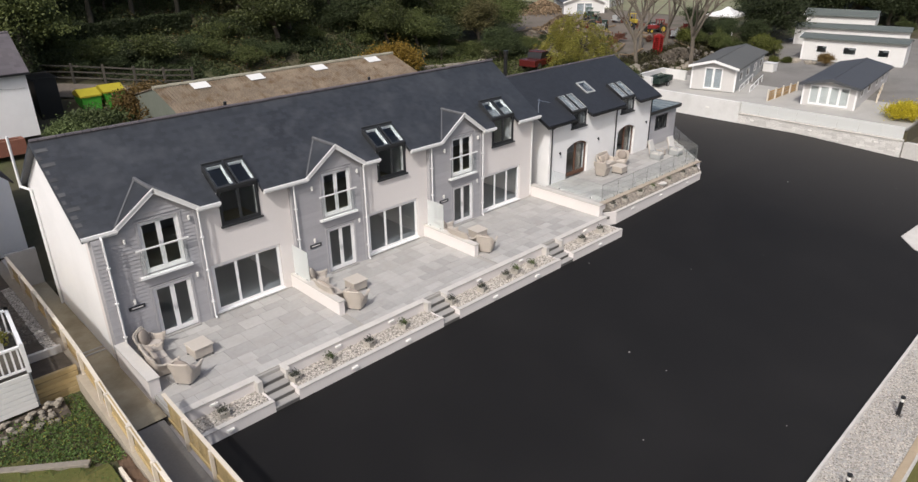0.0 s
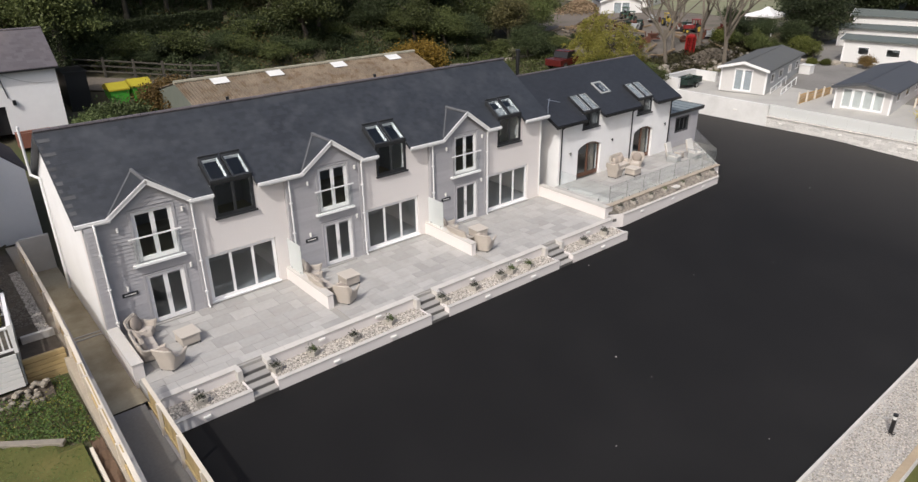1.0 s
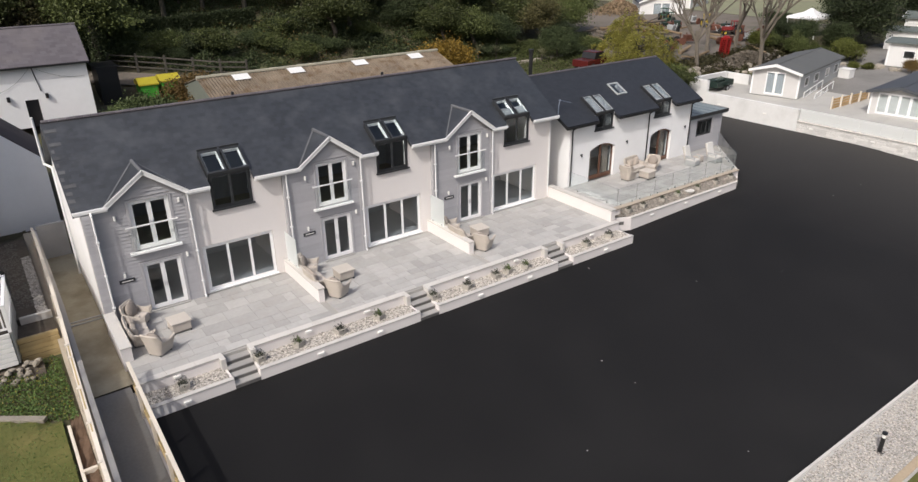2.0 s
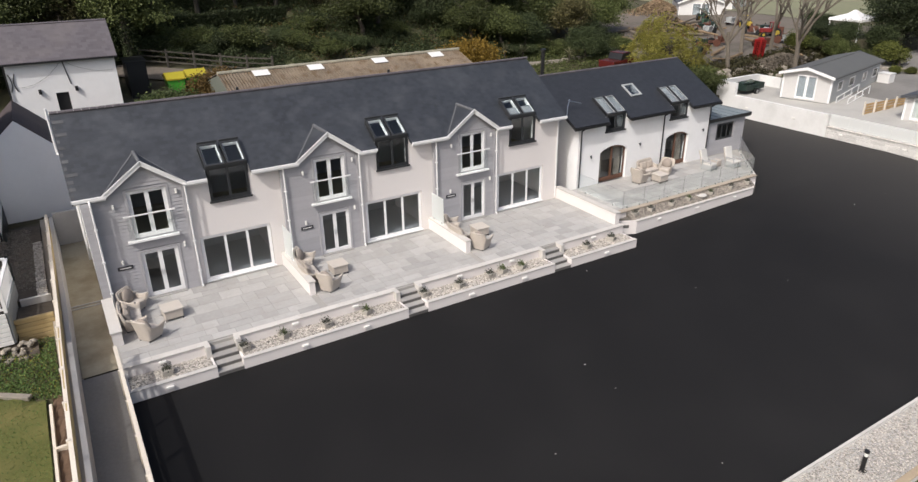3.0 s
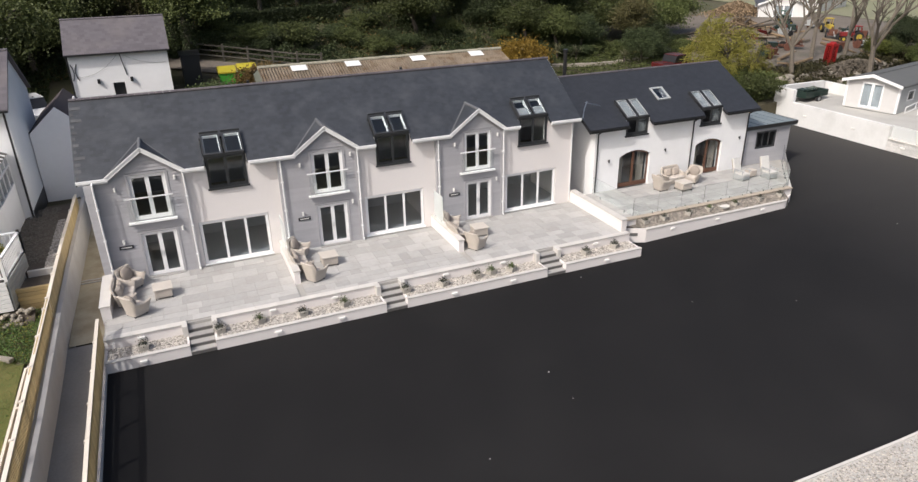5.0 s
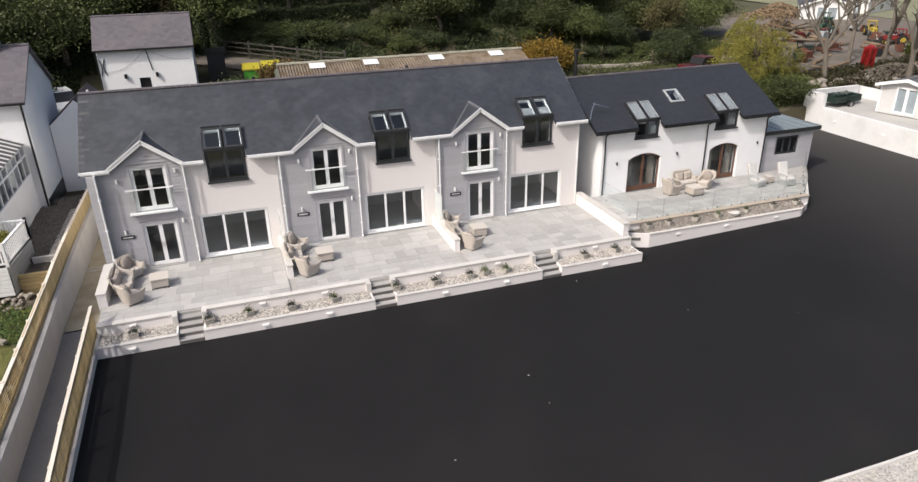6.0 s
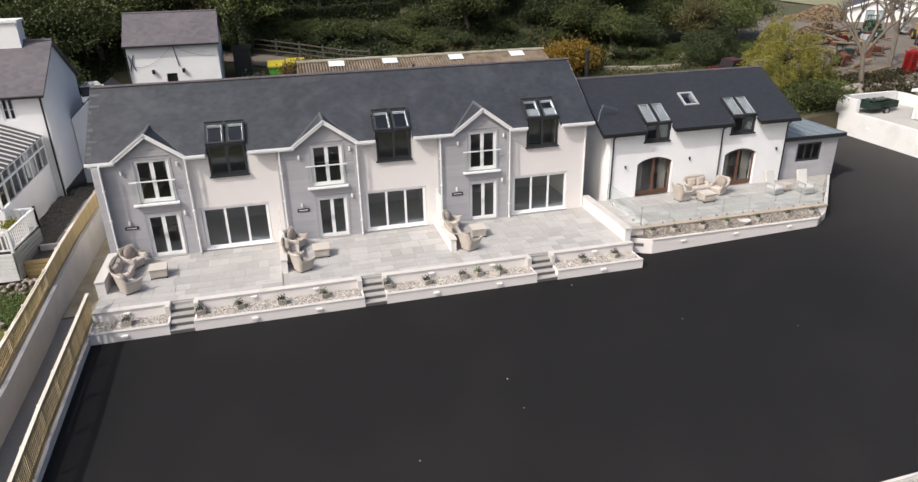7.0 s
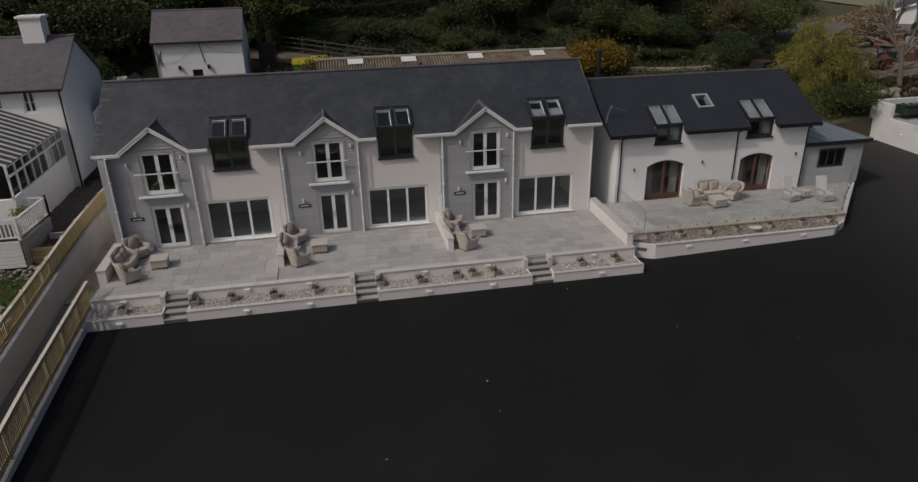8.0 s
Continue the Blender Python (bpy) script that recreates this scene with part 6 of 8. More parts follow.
# ---- neighbouring houses ----
def gabled(name, x0, x1, y0, y1, z0, eave_f, eave_b, ridge_y, ridge_z, wall, roof_mat, label, front=(), over=0.18, back_over=0.15):
    """A house with its ridge along x. front: openings in the wall that faces -y."""
    ob = thing(name, ((x0 + x1) / 2, (y0 + y1) / 2, z0), label, "house")
    bm = bmesh.new()
    slab(bm, (x0, y0, z0), (1, 0, 0), (0, 0, 1), (0, -1, 0), x1 - x0, eave_f - z0 - 0.02, 0.3, [(a - x0, b - x0, c - z0, d - z0) for a, b, c, d in front])
    part("front_wall", bm, wall, ob)
    for xa in (x0, x1 - 0.3):
        bm = bmesh.new()
        prism(bm, [(y0 + 0.301, z0), (y1, z0), (y1, eave_b - 0.1), (ridge_y, ridge_z - 0.14), (y0 + 0.301, eave_f)], "x", xa, xa + 0.3)
        part("end_wall", bm, wall, ob)
    part("back_wall", boxes((x0 + 0.301, x1 - 0.301, y1 - 0.3, y1, z0, eave_b - 0.15)), wall, ob)
    part("rooms", boxes((x0 + 0.31, x1 - 0.31, y0 + 1.6, y0 + 1.7, z0, eave_f - 0.1)), "room", ob)
    bm = bmesh.new()
    sf = (ridge_z - eave_f) / (ridge_y - y0)
    for ya, za, sgn in ((y0 - 0.25, eave_f - 0.25 * sf, 1), (y1 + back_over, eave_b - 0.05, -1)):
        top = [(x0 - over, ya, za), (x1 + over, ya, za), (x1 + over, ridge_y, ridge_z), (x0 - over, ridge_y, ridge_z)]
        a = [bm.verts.new(p) for p in top] + [bm.verts.new((p[0], p[1], p[2] - 0.12)) for p in top]
        for q in ((0, 1, 2, 3), (7, 6, 5, 4), (0, 4, 5, 1), (1, 5, 6, 2), (2, 6, 7, 3), (3, 7, 4, 0)):
            bm.faces.new([a[i] for i in q])
    rf = part("roof", bm, roof_mat, ob)
    ang = math.atan(sf)
    vv, ff = slates((x0 - over, y0 - 0.25, eave_f - 0.25 * sf), (1, 0, 0), (0, math.cos(ang), math.sin(ang)), (0, -math.sin(ang), math.cos(ang)),
                    x1 - x0 + 2 * over, (ridge_y - y0 + 0.25) / math.cos(ang) - 0.02, lambda a, s: False, 0.32, 0.23, 6)
    tagged(part("slating", array_mesh("slates", vv, ff, roof_mat), "", rf), kind="stuff")
    bm = bmesh.new()
    tube(bm, (x0 - over, ridge_y, ridge_z), (x1 + over, ridge_y, ridge_z), 0.08, n=8)
    part("ridge", bm, roof_mat, rf)
    part("gutter", boxes((x0 - over, x1 + over, y0 - 0.36, y0 - 0.25, eave_f - 0.25 * sf - 0.12, eave_f - 0.25 * sf - 0.02)), "pipe_black", ob)
    return ob


h1 = gabled("cottage", -13.0, -1.3, 6.6, 13.6, 1.6, 7.75, 7.5, 10.1, 9.85, "render_white", "slate_purple",
            "white rendered cottage with a purple slate roof", [(-3.25, -2.62, 6.35, 7.55), (-5.4, -4.2, 6.2, 7.55)])
framed("window", h1, -3.25, -2.62, 6.35, 7.55, 6.65, 2, "upvc", bar=0.05, outer=0.05, mid_rail=0.55, label="white sash window")
framed("window", h1, -5.4, -4.2, 6.2, 7.55, 6.65, 2, "upvc", bar=0.05, outer=0.05, mid_rail=0.6, label="white sash window")
bm = bmesh.new()
tube(bm, (-1.36, 6.5, 1.7), (-1.36, 6.5, 7.45), 0.05)
part("downpipe", bm, "pipe_black", h1, "black downpipe")
part("base_band", boxes((-1.302, -1.27, 6.6, 13.6, 1.6, 2.5)), "pipe_black", h1, "black painted base of the wall")
bm = boxes((-3.6, -2.5, 9.6, 10.6, 9.3, 10.85), (-3.7, -2.4, 9.5, 10.7, 10.851, 10.97))
part("chimney", bm, "render_white", h1, "white chimney stack")

cons = thing("conservatory", (-3.4, 3.2, 1.6), "white-framed glass conservatory against the cottage", "conservatory")
CX, CZ, CY0, CY1 = -1.72, 5.45, -0.6, 6.48
part("dwarf_wall", boxes((CX - 0.2, CX, CY0, CY1, 1.6, 4.0), (-5.5, CX - 0.201, CY0, CY0 + 0.2, 1.6, 4.0)), "render_white", cons)
for i in range(9):
    y = CY0 + (CY1 - CY0 - 0.08) * i / 8
    part("mullion", boxes((CX - 0.09, CX, y, y + 0.08, 4.0, CZ)), "upvc", cons)
for z in (4.0, 4.98, CZ):
    part("transom", boxes((CX - 0.10, CX + 0.01, CY0, CY1, z, z + 0.08)), "upvc", cons)
for i in range(8):
    y = CY0 + (CY1 - CY0 - 0.08) * i / 8
    part("pane", boxes((CX - 0.05, CX - 0.04, y + 0.08, y + (CY1 - CY0 - 0.08) / 8, 4.081, CZ)), "glass", cons).visible_shadow = False
for i in range(13):
    y = CY0 + (CY1 - CY0) * i / 12
    bm = bmesh.new()
    beam(bm, (CX + 0.05, y, CZ + 0.10), (-4.6, y, CZ + 1.35), 0.06, 0.09)
    part("glazing_bar", bm, "upvc", cons)
bm = bmesh.new()
a = [bm.verts.new(p) for p in ((CX + 0.05, CY0, CZ + 0.09), (CX + 0.05, CY1, CZ + 0.09), (-4.6, CY1, CZ + 1.34), (-4.6, CY0, CZ + 1.34))]
b = [bm.verts.new(v_.co - Vector((0, 0, 0.02))) for v_ in a]
bm.faces.new(a)
bm.faces.new(b[::-1])
for i in range(4):
    bm.faces.new((a[i], b[i], b[(i + 1) % 4], a[(i + 1) % 4]))
M["poly_roof"] = material("brown_polycarbonate", (0.075, 0.066, 0.06), rough=0.6, var=0.06, scale=3, big=1)
part("roof_sheet", bm, "poly_roof", cons)
# dark sheets added behind the panes so the glass reads unlit
part("interior", boxes((CX - 1.2, CX - 1.1, CY0 + 0.3, CY1 - 0.1, 1.7, 5.5), (CX - 1.09, CX - 0.21, CY0 + 0.3, CY1 - 0.1, 3.3, 3.4)), "fence_grey", cons, "dark sheets added behind the panes for indoor gloom")

# gabled outhouse between cottage and terrace
oh = thing("outhouse", (0, 13, 2), "grey-white rendered outhouse with a dark slate roof", "outhouse")
bm = bmesh.new()
prism(bm, [(-1.25, 1.6), (1.95, 1.6), (1.95, 5.05), (0.18, 6.74), (-1.25, 5.45)], "y", 10.5, 15.6)
part("wall", bm, "render_white", oh)
for xe, ze, mt in ((2.15, 4.88, "slate_brown"), (-1.29, 5.43, "slate_brown")):
    bm = bmesh.new()
    top = [(xe, 10.62, ze + 0.06), (0.18, 10.62, 6.82), (0.18, 15.8, 6.82), (xe, 15.8, ze + 0.06)]
    a = [bm.verts.new(p) for p in top] + [bm.verts.new((p[0], p[1], p[2] - 0.1)) for p in top]
    for q in ((0, 1, 2, 3), (7, 6, 5, 4), (0, 4, 5, 1), (1, 5, 6, 2), (2, 6, 7, 3), (3, 7, 4, 0)):
        bm.faces.new([a[i] for i in q])
    part("roof_slope", bm, mt, oh, "old weathered roof slope")


h2 = gabled("farmhouse", 0.0, 6.3, 22.9, 27.9, 4.0, 8.0, 7.9, 25.3, 9.85, "render_white", "slate_purple",
            "white rendered farmhouse with a purple slate roof", [(2.45, 3.2, 3.5, 5.72)])
part("door_leaf", boxes((2.47, 3.18, 23.1, 23.15, 4.0, 5.7)), "pipe_black", h2, "dark open doorway")
bm = bmesh.new()
tube(bm, (3.45, 22.86, 6.2), (3.2, 22.86, 7.8), 0.028)
part("downpipe", bm, "pipe_black", h2)
bm = bmesh.new()
tube(bm, (-0.06, 22.8, 4.1), (-0.06, 22.8, 7.8), 0.05)
part("downpipe", bm, "pipe_black", h2)
for x in (1.6, 3.7):
    part("lantern", bevelled(boxes((x - 0.09, x + 0.09, 22.7, 22.899, 5.75, 6.05)), 0.02), "pipe_black", h2, "black wall lantern")
bm = bmesh.new()
for s in (-1, 1):
    for i in range(5):
        t0, t1 = i / 5 - 0.5, (i + 1) / 5 - 0.5
        beam(bm, (0.25 + s * 0.55 * t0 * t0 + s * 0.05, 22.86, 6.6 + 1.1 * t0), (0.25 + s * 0.55 * t1 * t1 + s * 0.05, 22.86, 6.6 + 1.1 * t1), 0.05, 0.05)
part("tie_plate", bm, "pipe_black", h2, "black iron tie plate")
for xa, za, xb, zb, sag in ((0.3, 6.3, 3.2, 7.8, 0.5), (3.4, 7.6, 6.1, 6.9, 0.25)):
    bm = bmesh.new()
    pts = [(xa + (xb - xa) * i / 8, 22.85, za + (zb - za) * i / 8 - sag * 4 * (i / 8) * (1 - i / 8)) for i in range(9)]
    for p, q in zip(pts, pts[1:]):
        tube(bm, p, q, 0.008, n=5, caps=False)
    part("cable", bm, "shed_wall", h2, "drooping cable on the wall")
bp_ = thing("brick_planter", (3.8, 21.8, 3.9), "low red brick planter in front of the farmhouse", "planter")
part("brickwork", boxes((3.2, 5.1, 21.4, 21.6, 3.4, 4.28), (3.2, 5.1, 22.0, 22.2, 3.4, 4.28), (3.2, 3.4, 21.601, 21.999, 3.4, 4.28), (4.9, 5.1, 21.601, 21.999, 3.4, 4.28)), "brick", bp_)
part("soil", boxes((3.401, 4.899, 21.601, 21.999, 3.4, 4.2)), "soil", bp_)
lone("dark_shed", boxes((7.2, 8.5, 25.6, 28.0, 4.0, 6.8), (7.1, 8.6, 25.5, 28.1, 6.801, 6.9)), "pipe_black", "tall dark timber store beside the farmhouse", "shed")

# ---- corrugated shed ----
shed = thing("farm_shed", (21, 17, 2.5), "long farm shed with a mossy corrugated roof and white rooflights", "shed")
SX0, SX1, SY0, SRY, SZ0, SRZ = 11.8, 30.5, 12.6, 18.3, 4.75, 6.64
part("wall", boxes((SX0 + 0.2, SX1 - 0.2, SY0 + 0.3, SY0 + 0.45, 1.5, SZ0), (SX0 + 0.2, SX1 - 0.2, 23.8, 24.0, 2.0, 5.0)), "shed_wall", shed)
for x in (SX0 + 0.05, SX1 - 0.15):
    bm = bmesh.new()
    prism(bm, [(SY0 + 0.3, 1.5), (24.0, 1.5), (24.0, 5.1), (SRY, SRZ - 0.08), (SY0 + 0.3, SZ0 + 0.0)], "x", x, x + 0.1)
    part("end_wall", bm, "shed_wall", shed, "green-grey sheet gable")
M["ridge_old"] = material("lichened_ridge", (0.30, 0.285, 0.22), rough=0.95, var=0.3, scale=7, big=1.5, bump=0.5, bump_scale=15)
COR = 0.2
n_cor = int((SX1 - SX0) / COR)
lights = [(14.0, 15.1), (17.85, 18.95), (22.8, 23.9), (27.55, 28.65)]
for sgn, ya, za in ((1, SY0, SZ0), (-1, 24.4, 5.1)):
    xs_ = np.linspace(SX0, SX0 + n_cor * COR, n_cor * 8 + 1)
    wave = 0.055 * np.sin((xs_ - SX0) / COR * math.tau)
    rows_ = [(ya + (SRY - ya) * k / 4, za + (SRZ - za) * k / 4) for k in range(5)]
    vv = np.array([(x, y, z + w) for y, z in rows_ for x, w in zip(xs_, wave)])
    nx = len(xs_)
    ii = np.arange(5 * nx).reshape(5, nx)
    ff = np.stack([ii[:-1, :-1], ii[:-1, 1:], ii[1:, 1:], ii[1:, :-1]], -1).reshape(-1, 4)
    part("roof_sheet", array_mesh("roof_sheet", vv, ff, "sheet_old"), "", shed, "brown mossy corrugated sheet")
for a0, a1 in lights:
    xs_ = np.linspace(a0, a1, 33)
    wave = 0.006 * np.sin((xs_ - SX0) / COR * math.tau) + 0.085
    kk = [0.84, 0.97]
    vv = np.array([(x, SY0 + (SRY - SY0) * k, SZ0 + (SRZ - SZ0) * k + w) for k in kk for x, w in zip(xs_, wave)])
    ii = np.arange(66).reshape(2, 33)
    part("rooflight", array_mesh("rooflight", vv, np.stack([ii[:-1, :-1], ii[:-1, 1:], ii[1:, 1:], ii[1:, :-1]], -1).reshape(-1, 4), "rooflight"), "", shed, "white translucent rooflight sheet")
for i in range(19):
    x = SX0 + (SX1 - SX0) * i / 19
    bm = bmesh.new()
    tube(bm, (x, SRY, SRZ + 0.02 + 0.02 * (i % 2)), (x + 0.98, SRY, SRZ + 0.03), 0.14, 0.12, n=8)
    part("ridge_cap", bm, "ridge_old", shed, "lichened pale ridge cap")
# bins, hedge, flue
for x, y, w, z, turn in ((10.4, 26.6, 1.25, 4.1, 8), (11.95, 26.6, 1.35, 4.2, -10)):
    sk_ = thing("waste_skip", (x, y, z), "green waste container with a yellow lid", "container", "waste containers")
    bm = boxes((x - w / 2, x + w / 2, y - 0.8, y + 0.8, z, z + 1.15))
    for v_ in bm.verts:
        if v_.co.z < z + 0.5:
            v_.co.x = x + (v_.co.x - x) * 0.85
    part("body", bm, "bin_green", sk_)
    bm = bmesh.new()
    prism(bm, [(y - 0.88, z + 1.151), (y + 0.85, z + 1.151), (y + 0.85, z + 1.35), (y + 0.1, z + 1.6), (y - 0.88, z + 1.25)], "x", x - w / 2 - 0.06, x + w / 2 + 0.06)
    part("lid", bm, "bin_yellow", sk_, "domed yellow lid")
fl = thing("stove_flue", (27.2, 3.45, 6.9), "tall black stove flue on the barn roof ridge", "flue")
bm = bmesh.new()
tube(bm, (27.2, 3.45, 6.9), (27.2, 3.45, 8.55), 0.11, n=12)
part("pipe", bm, "pipe_black", fl)
bm = bmesh.new()
tube(bm, (27.2, 3.45, 8.55), (27.2, 3.45, 8.7), 0.15, n=12)
part("cowl", bm, "pipe_black", fl)

pf = thing("paddock_fence", (13, 27.3, 4.7), "old grey post and rail fence below the wood", "fence")
for i in range(8):
    x, y = 4.9 + 1.9 * i, 31.4 - 0.585 * i
    z = float(land_z(x, y))
    part("post", boxes((x - 0.07, x + 0.07, y - 0.07, y + 0.07, z - 0.3, z + 1.4)), "fence_grey", pf)
    if i < 7:
        for h in (0.4, 0.8, 1.2):
            bm = bmesh.new()
            beam(bm, (x + 0.075, y - 0.023, z + h), (x + 1.825, y - 0.562, float(land_z(x + 1.9, y - 0.585)) + h), 0.05, 0.1)
            part("rail", bm, "fence_grey", pf)
track = sheet("farm_track", np.arange(6, 24, 1.0), np.array([-1.9, -1.3, -0.8, -0.3]), lambda x, y: 0 * x, "yard")
for v_ in track.vertices:
    v_.co.y += 32.9 - 0.308 * v_.co.x
    v_.co.z = float(land_z(v_.co.x, v_.co.y)) + 0.14
tagged(new("farm_track", track), "trodden brown farm track below the paddock fence", "track", kind="structure")


# ---- trees and shrubs ----
def crown(rng, radius, height, base, clumps, leaves, size, sparse=0.0):
    """Leaf places: clumps on an uneven dome, leaves thick on each clump's skin."""
    out = []
    lobes = rng.normal(size=(5, 3)) * (0.42, 0.42, 0.28)
    for i in range(clumps):
        d = rng.normal(size=3)
        d /= np.linalg.norm(d)
        d[2] = abs(d[2]) * 1.15 - 0.3
        r = rng.uniform(0.35, 0.95)
        g = d * r * 0.8 + lobes[i % 5] * 0.6
        c = np.array([g[0] * radius, g[1] * radius, base + height * 0.48 + g[2] * height * 0.5])
        k = rng.uniform(0.10, 0.26) * radius
        e = rng.normal(size=(leaves, 3)) * (k * rng.uniform(0.6, 1.4), k * rng.uniform(0.6, 1.4), k * rng.uniform(0.35, 0.8))
        e[:, 2] -= 0.12 * np.abs(e[:, 0])
        out.append(c + e)
    return np.concatenate(out)


def tree(name, label, category, group, radius, height, base, mat, seed, clumps=46, leaves=150, size=0.2, trunk_r=0.22, bark="bark"):
    rng = np.random.default_rng(seed)
    ob = thing(name, (0, 0, 0), label, category, group)
    bm = bmesh.new()
    top = base + height * 0.55
    p = Vector((0, 0, -0.4))
    r = trunk_r
    for k in range(4):
        q = Vector((rng.uniform(-0.2, 0.2), rng.uniform(-0.2, 0.2), top * (k + 1) / 4))
        tube(bm, p, q, r, r * 0.78, n=8)
        p, r = q, r * 0.78
    for k in range(6):
        a = rng.uniform(0, math.tau)
        s = Vector((0, 0, top * rng.uniform(0.45, 0.95)))
        tube(bm, s, s + Vector((math.cos(a) * radius * 0.7, math.sin(a) * radius * 0.7, height * 0.3)), trunk_r * 0.4, 0.03, n=6)
    part("trunk", bm, bark, ob)
    c = crown(rng, radius, height, base, clumps, leaves, size)
    v, f = leaf_cloud(c, size, seed, up=0.6)
    part("crown", array_mesh("crown", v, f, mat), "", ob)
    return ob


def put(kind, spots):
    first = True
    for x, y, s, turn in spots:
        m = Matrix.Translation((x, y, float(land_z(x, y)) - 0.1)) @ Matrix.Rotation(radians(turn), 4, "Z") @ Matrix.Diagonal((s, s, s, 1))
        if first:
            kind.matrix_basis = m
            first = False
        else:
            copy_thing(kind, m)


rng = random.Random(12)
wood = []
for row, (yy, step) in enumerate(((33, 4.0), (37, 4.4), (42, 4.8), (49, 5.4))):
    x = -32 + 1.3 * row
    while x < 47 + 1.2 * row:
        spot = (x + rng.uniform(-1.4, 1.4), yy + rng.uniform(-1.6, 1.6), rng.uniform(0.75, 1.3), rng.uniform(0, 360))
        if not (8.5 < spot[0] < 23.5 and spot[1] < 38.5):
            wood.append(spot)
        x += step * rng.uniform(0.75, 1.3)
kinds = [tree("wood_tree", "dense dark green broadleaf tree in the wood", "tree", "wood trees", 2.7, 5.0, 0.4, "leaf_dark", 101, 90, 260, 0.085),
         tree("wood_tree", "tall ivy-clad tree with dull green leaves", "tree", "wood trees", 2.2, 6.6, 0.4, "leaf_dark", 102, 90, 260, 0.085),
         tree("wood_tree", "mid-green leafy tree on the bank", "tree", "wood trees", 2.4, 4.6, 0.4, "leaf_mid", 103, 90, 240, 0.08),
         tree("wood_tree", "dull olive tree just coming into leaf", "tree", "wood trees", 2.3, 5.0, 0.4, "leaf_olive", 106, 80, 170, 0.08),
         tree("bank_shrub", "low tangled green shrub on the bank", "shrub", "bank shrubs", 1.8, 2.2, 0.1, "leaf_mid", 104, 46, 190, 0.075, 0.1),
         tree("bank_shrub", "low dark bramble on the bank", "shrub", "bank shrubs", 1.9, 1.9, 0.1, "leaf_dark", 105, 46, 190, 0.075, 0.1)]
pick = [[], [], [], [], [], []]
for i, w in enumerate(wood):
    pick[rng.choice((0, 0, 1, 1, 2, 3))].append(w)
for i in range(24):
    sx = rng.uniform(-12, 46)
    pick[rng.choice((4, 5))].append((sx, rng.uniform(27.5 if sx > 22 else 31.5, 33), rng.uniform(0.6, 1.1), rng.uniform(0, 360)))
for i in range(18):
    pick[rng.choice((4, 5, 5))].append((rng.uniform(37.5, 48), rng.uniform(25, 30), rng.uniform(0.5, 0.95), rng.uniform(0, 360)))
pick[2] += [(49.5, 33, 1.0, 10), (55, 36, 1.1, 100), (61, 42, 1.0, 200), (41, 27.5, 0.75, 50), (38.5, 29, 0.8, 10)]
pick[2] += [(55.5, 30, 0.9, 20), (58.5, 33.5, 1.0, 120), (52.5, 30.5, 0.9, 70)]
for i in range(14):
    pick[rng.choice((4, 5))].append((rng.uniform(49.5, 58), rng.uniform(19, 28), rng.uniform(0.5, 0.9), rng.uniform(0, 360)))
pick[3] += [(52, 38, 1.0, 0), (58, 40, 1.1, 90), (50, 28, 0.8, 40)]
pick[2] += [(-9, 17, 1.0, 0), (-12, 22, 1.2, 40), (-5, 26, 1.2, 200), (-3, 29, 1.2, 30), (-5.2, 21.6, 0.8, 90)]
pick[0] += [(47.0, 22.0, 0.82, 50), (44.0, 27.5, 0.9, 150), (51.5, 26.0, 0.75, 15), (49, 41, 1.2, 0), (54, 44, 1.2, 60), (60, 48, 1.2, 80), (66, 52, 1.2, 200)]
pick[1] += [(-16, 15, 1.2, 0), (-8, 28, 1.15, 70)]
for i in range(30):
    pick[rng.choice((4, 5, 5))].append((rng.uniform(4, 25), rng.uniform(30.8, 34.2), rng.uniform(0.7, 1.35), rng.uniform(0, 360)))
# trees added with crowns above the view, to shade the slope behind the hedge
put(tree("tall_tree", "tall tree added so its unseen high crown shades the bank", "tree", "tall trees", 3.4, 6.0, 4.6, "leaf_dark", 107, 90, 220, 0.10, 0.26, "bark_dark"),
    [(3.0, 38.5, 0.9, 0), (7.5, 39.2, 1.0, 60), (11.5, 38.6, 1.0, 130), (15.2, 38.2, 1.1, 200), (18.8, 38.9, 1.0, 250), (22.3, 38.0, 1.05, 310), (9.5, 42.5, 1.1, 20), (14.0, 42.8, 1.1, 90), (19.0, 43.0, 1.1, 170), (5.0, 41.5, 1.1, 240)])
for kd, sp in zip(kinds, pick):
    put(kd, sp)
put(tree("hedge_bush", "bright green rounded hedge bush behind the roof", "bush", "hedge bushes", 1.3, 1.7, 0.1, "plant", 117, 44, 240, 0.06, 0.07),
    [(7.6, 21.6, 1.2, 0), (9.1, 21.6, 1.25, 70)])
put(tree("gorse_bush", "yellow flowering gorse bush", "bush", "gorse bushes", 1.6, 1.4, 0.1, "leaf_gorse", 111, 70, 200, 0.055, 0.07), [(33.6, 24.2, 1.28, 60), (35.6, 24.3, 1.3, 100)])
put(tree("brown_shrub", "brownish evergreen shrub beside the shed", "shrub", "brown shrubs", 1.4, 2.6, 0.1, "leaf_brown", 112, 50, 200, 0.06, 0.08), [(12.4, 21.6, 1.5, 0), (68.6, -1.0, 0.40, 50)])


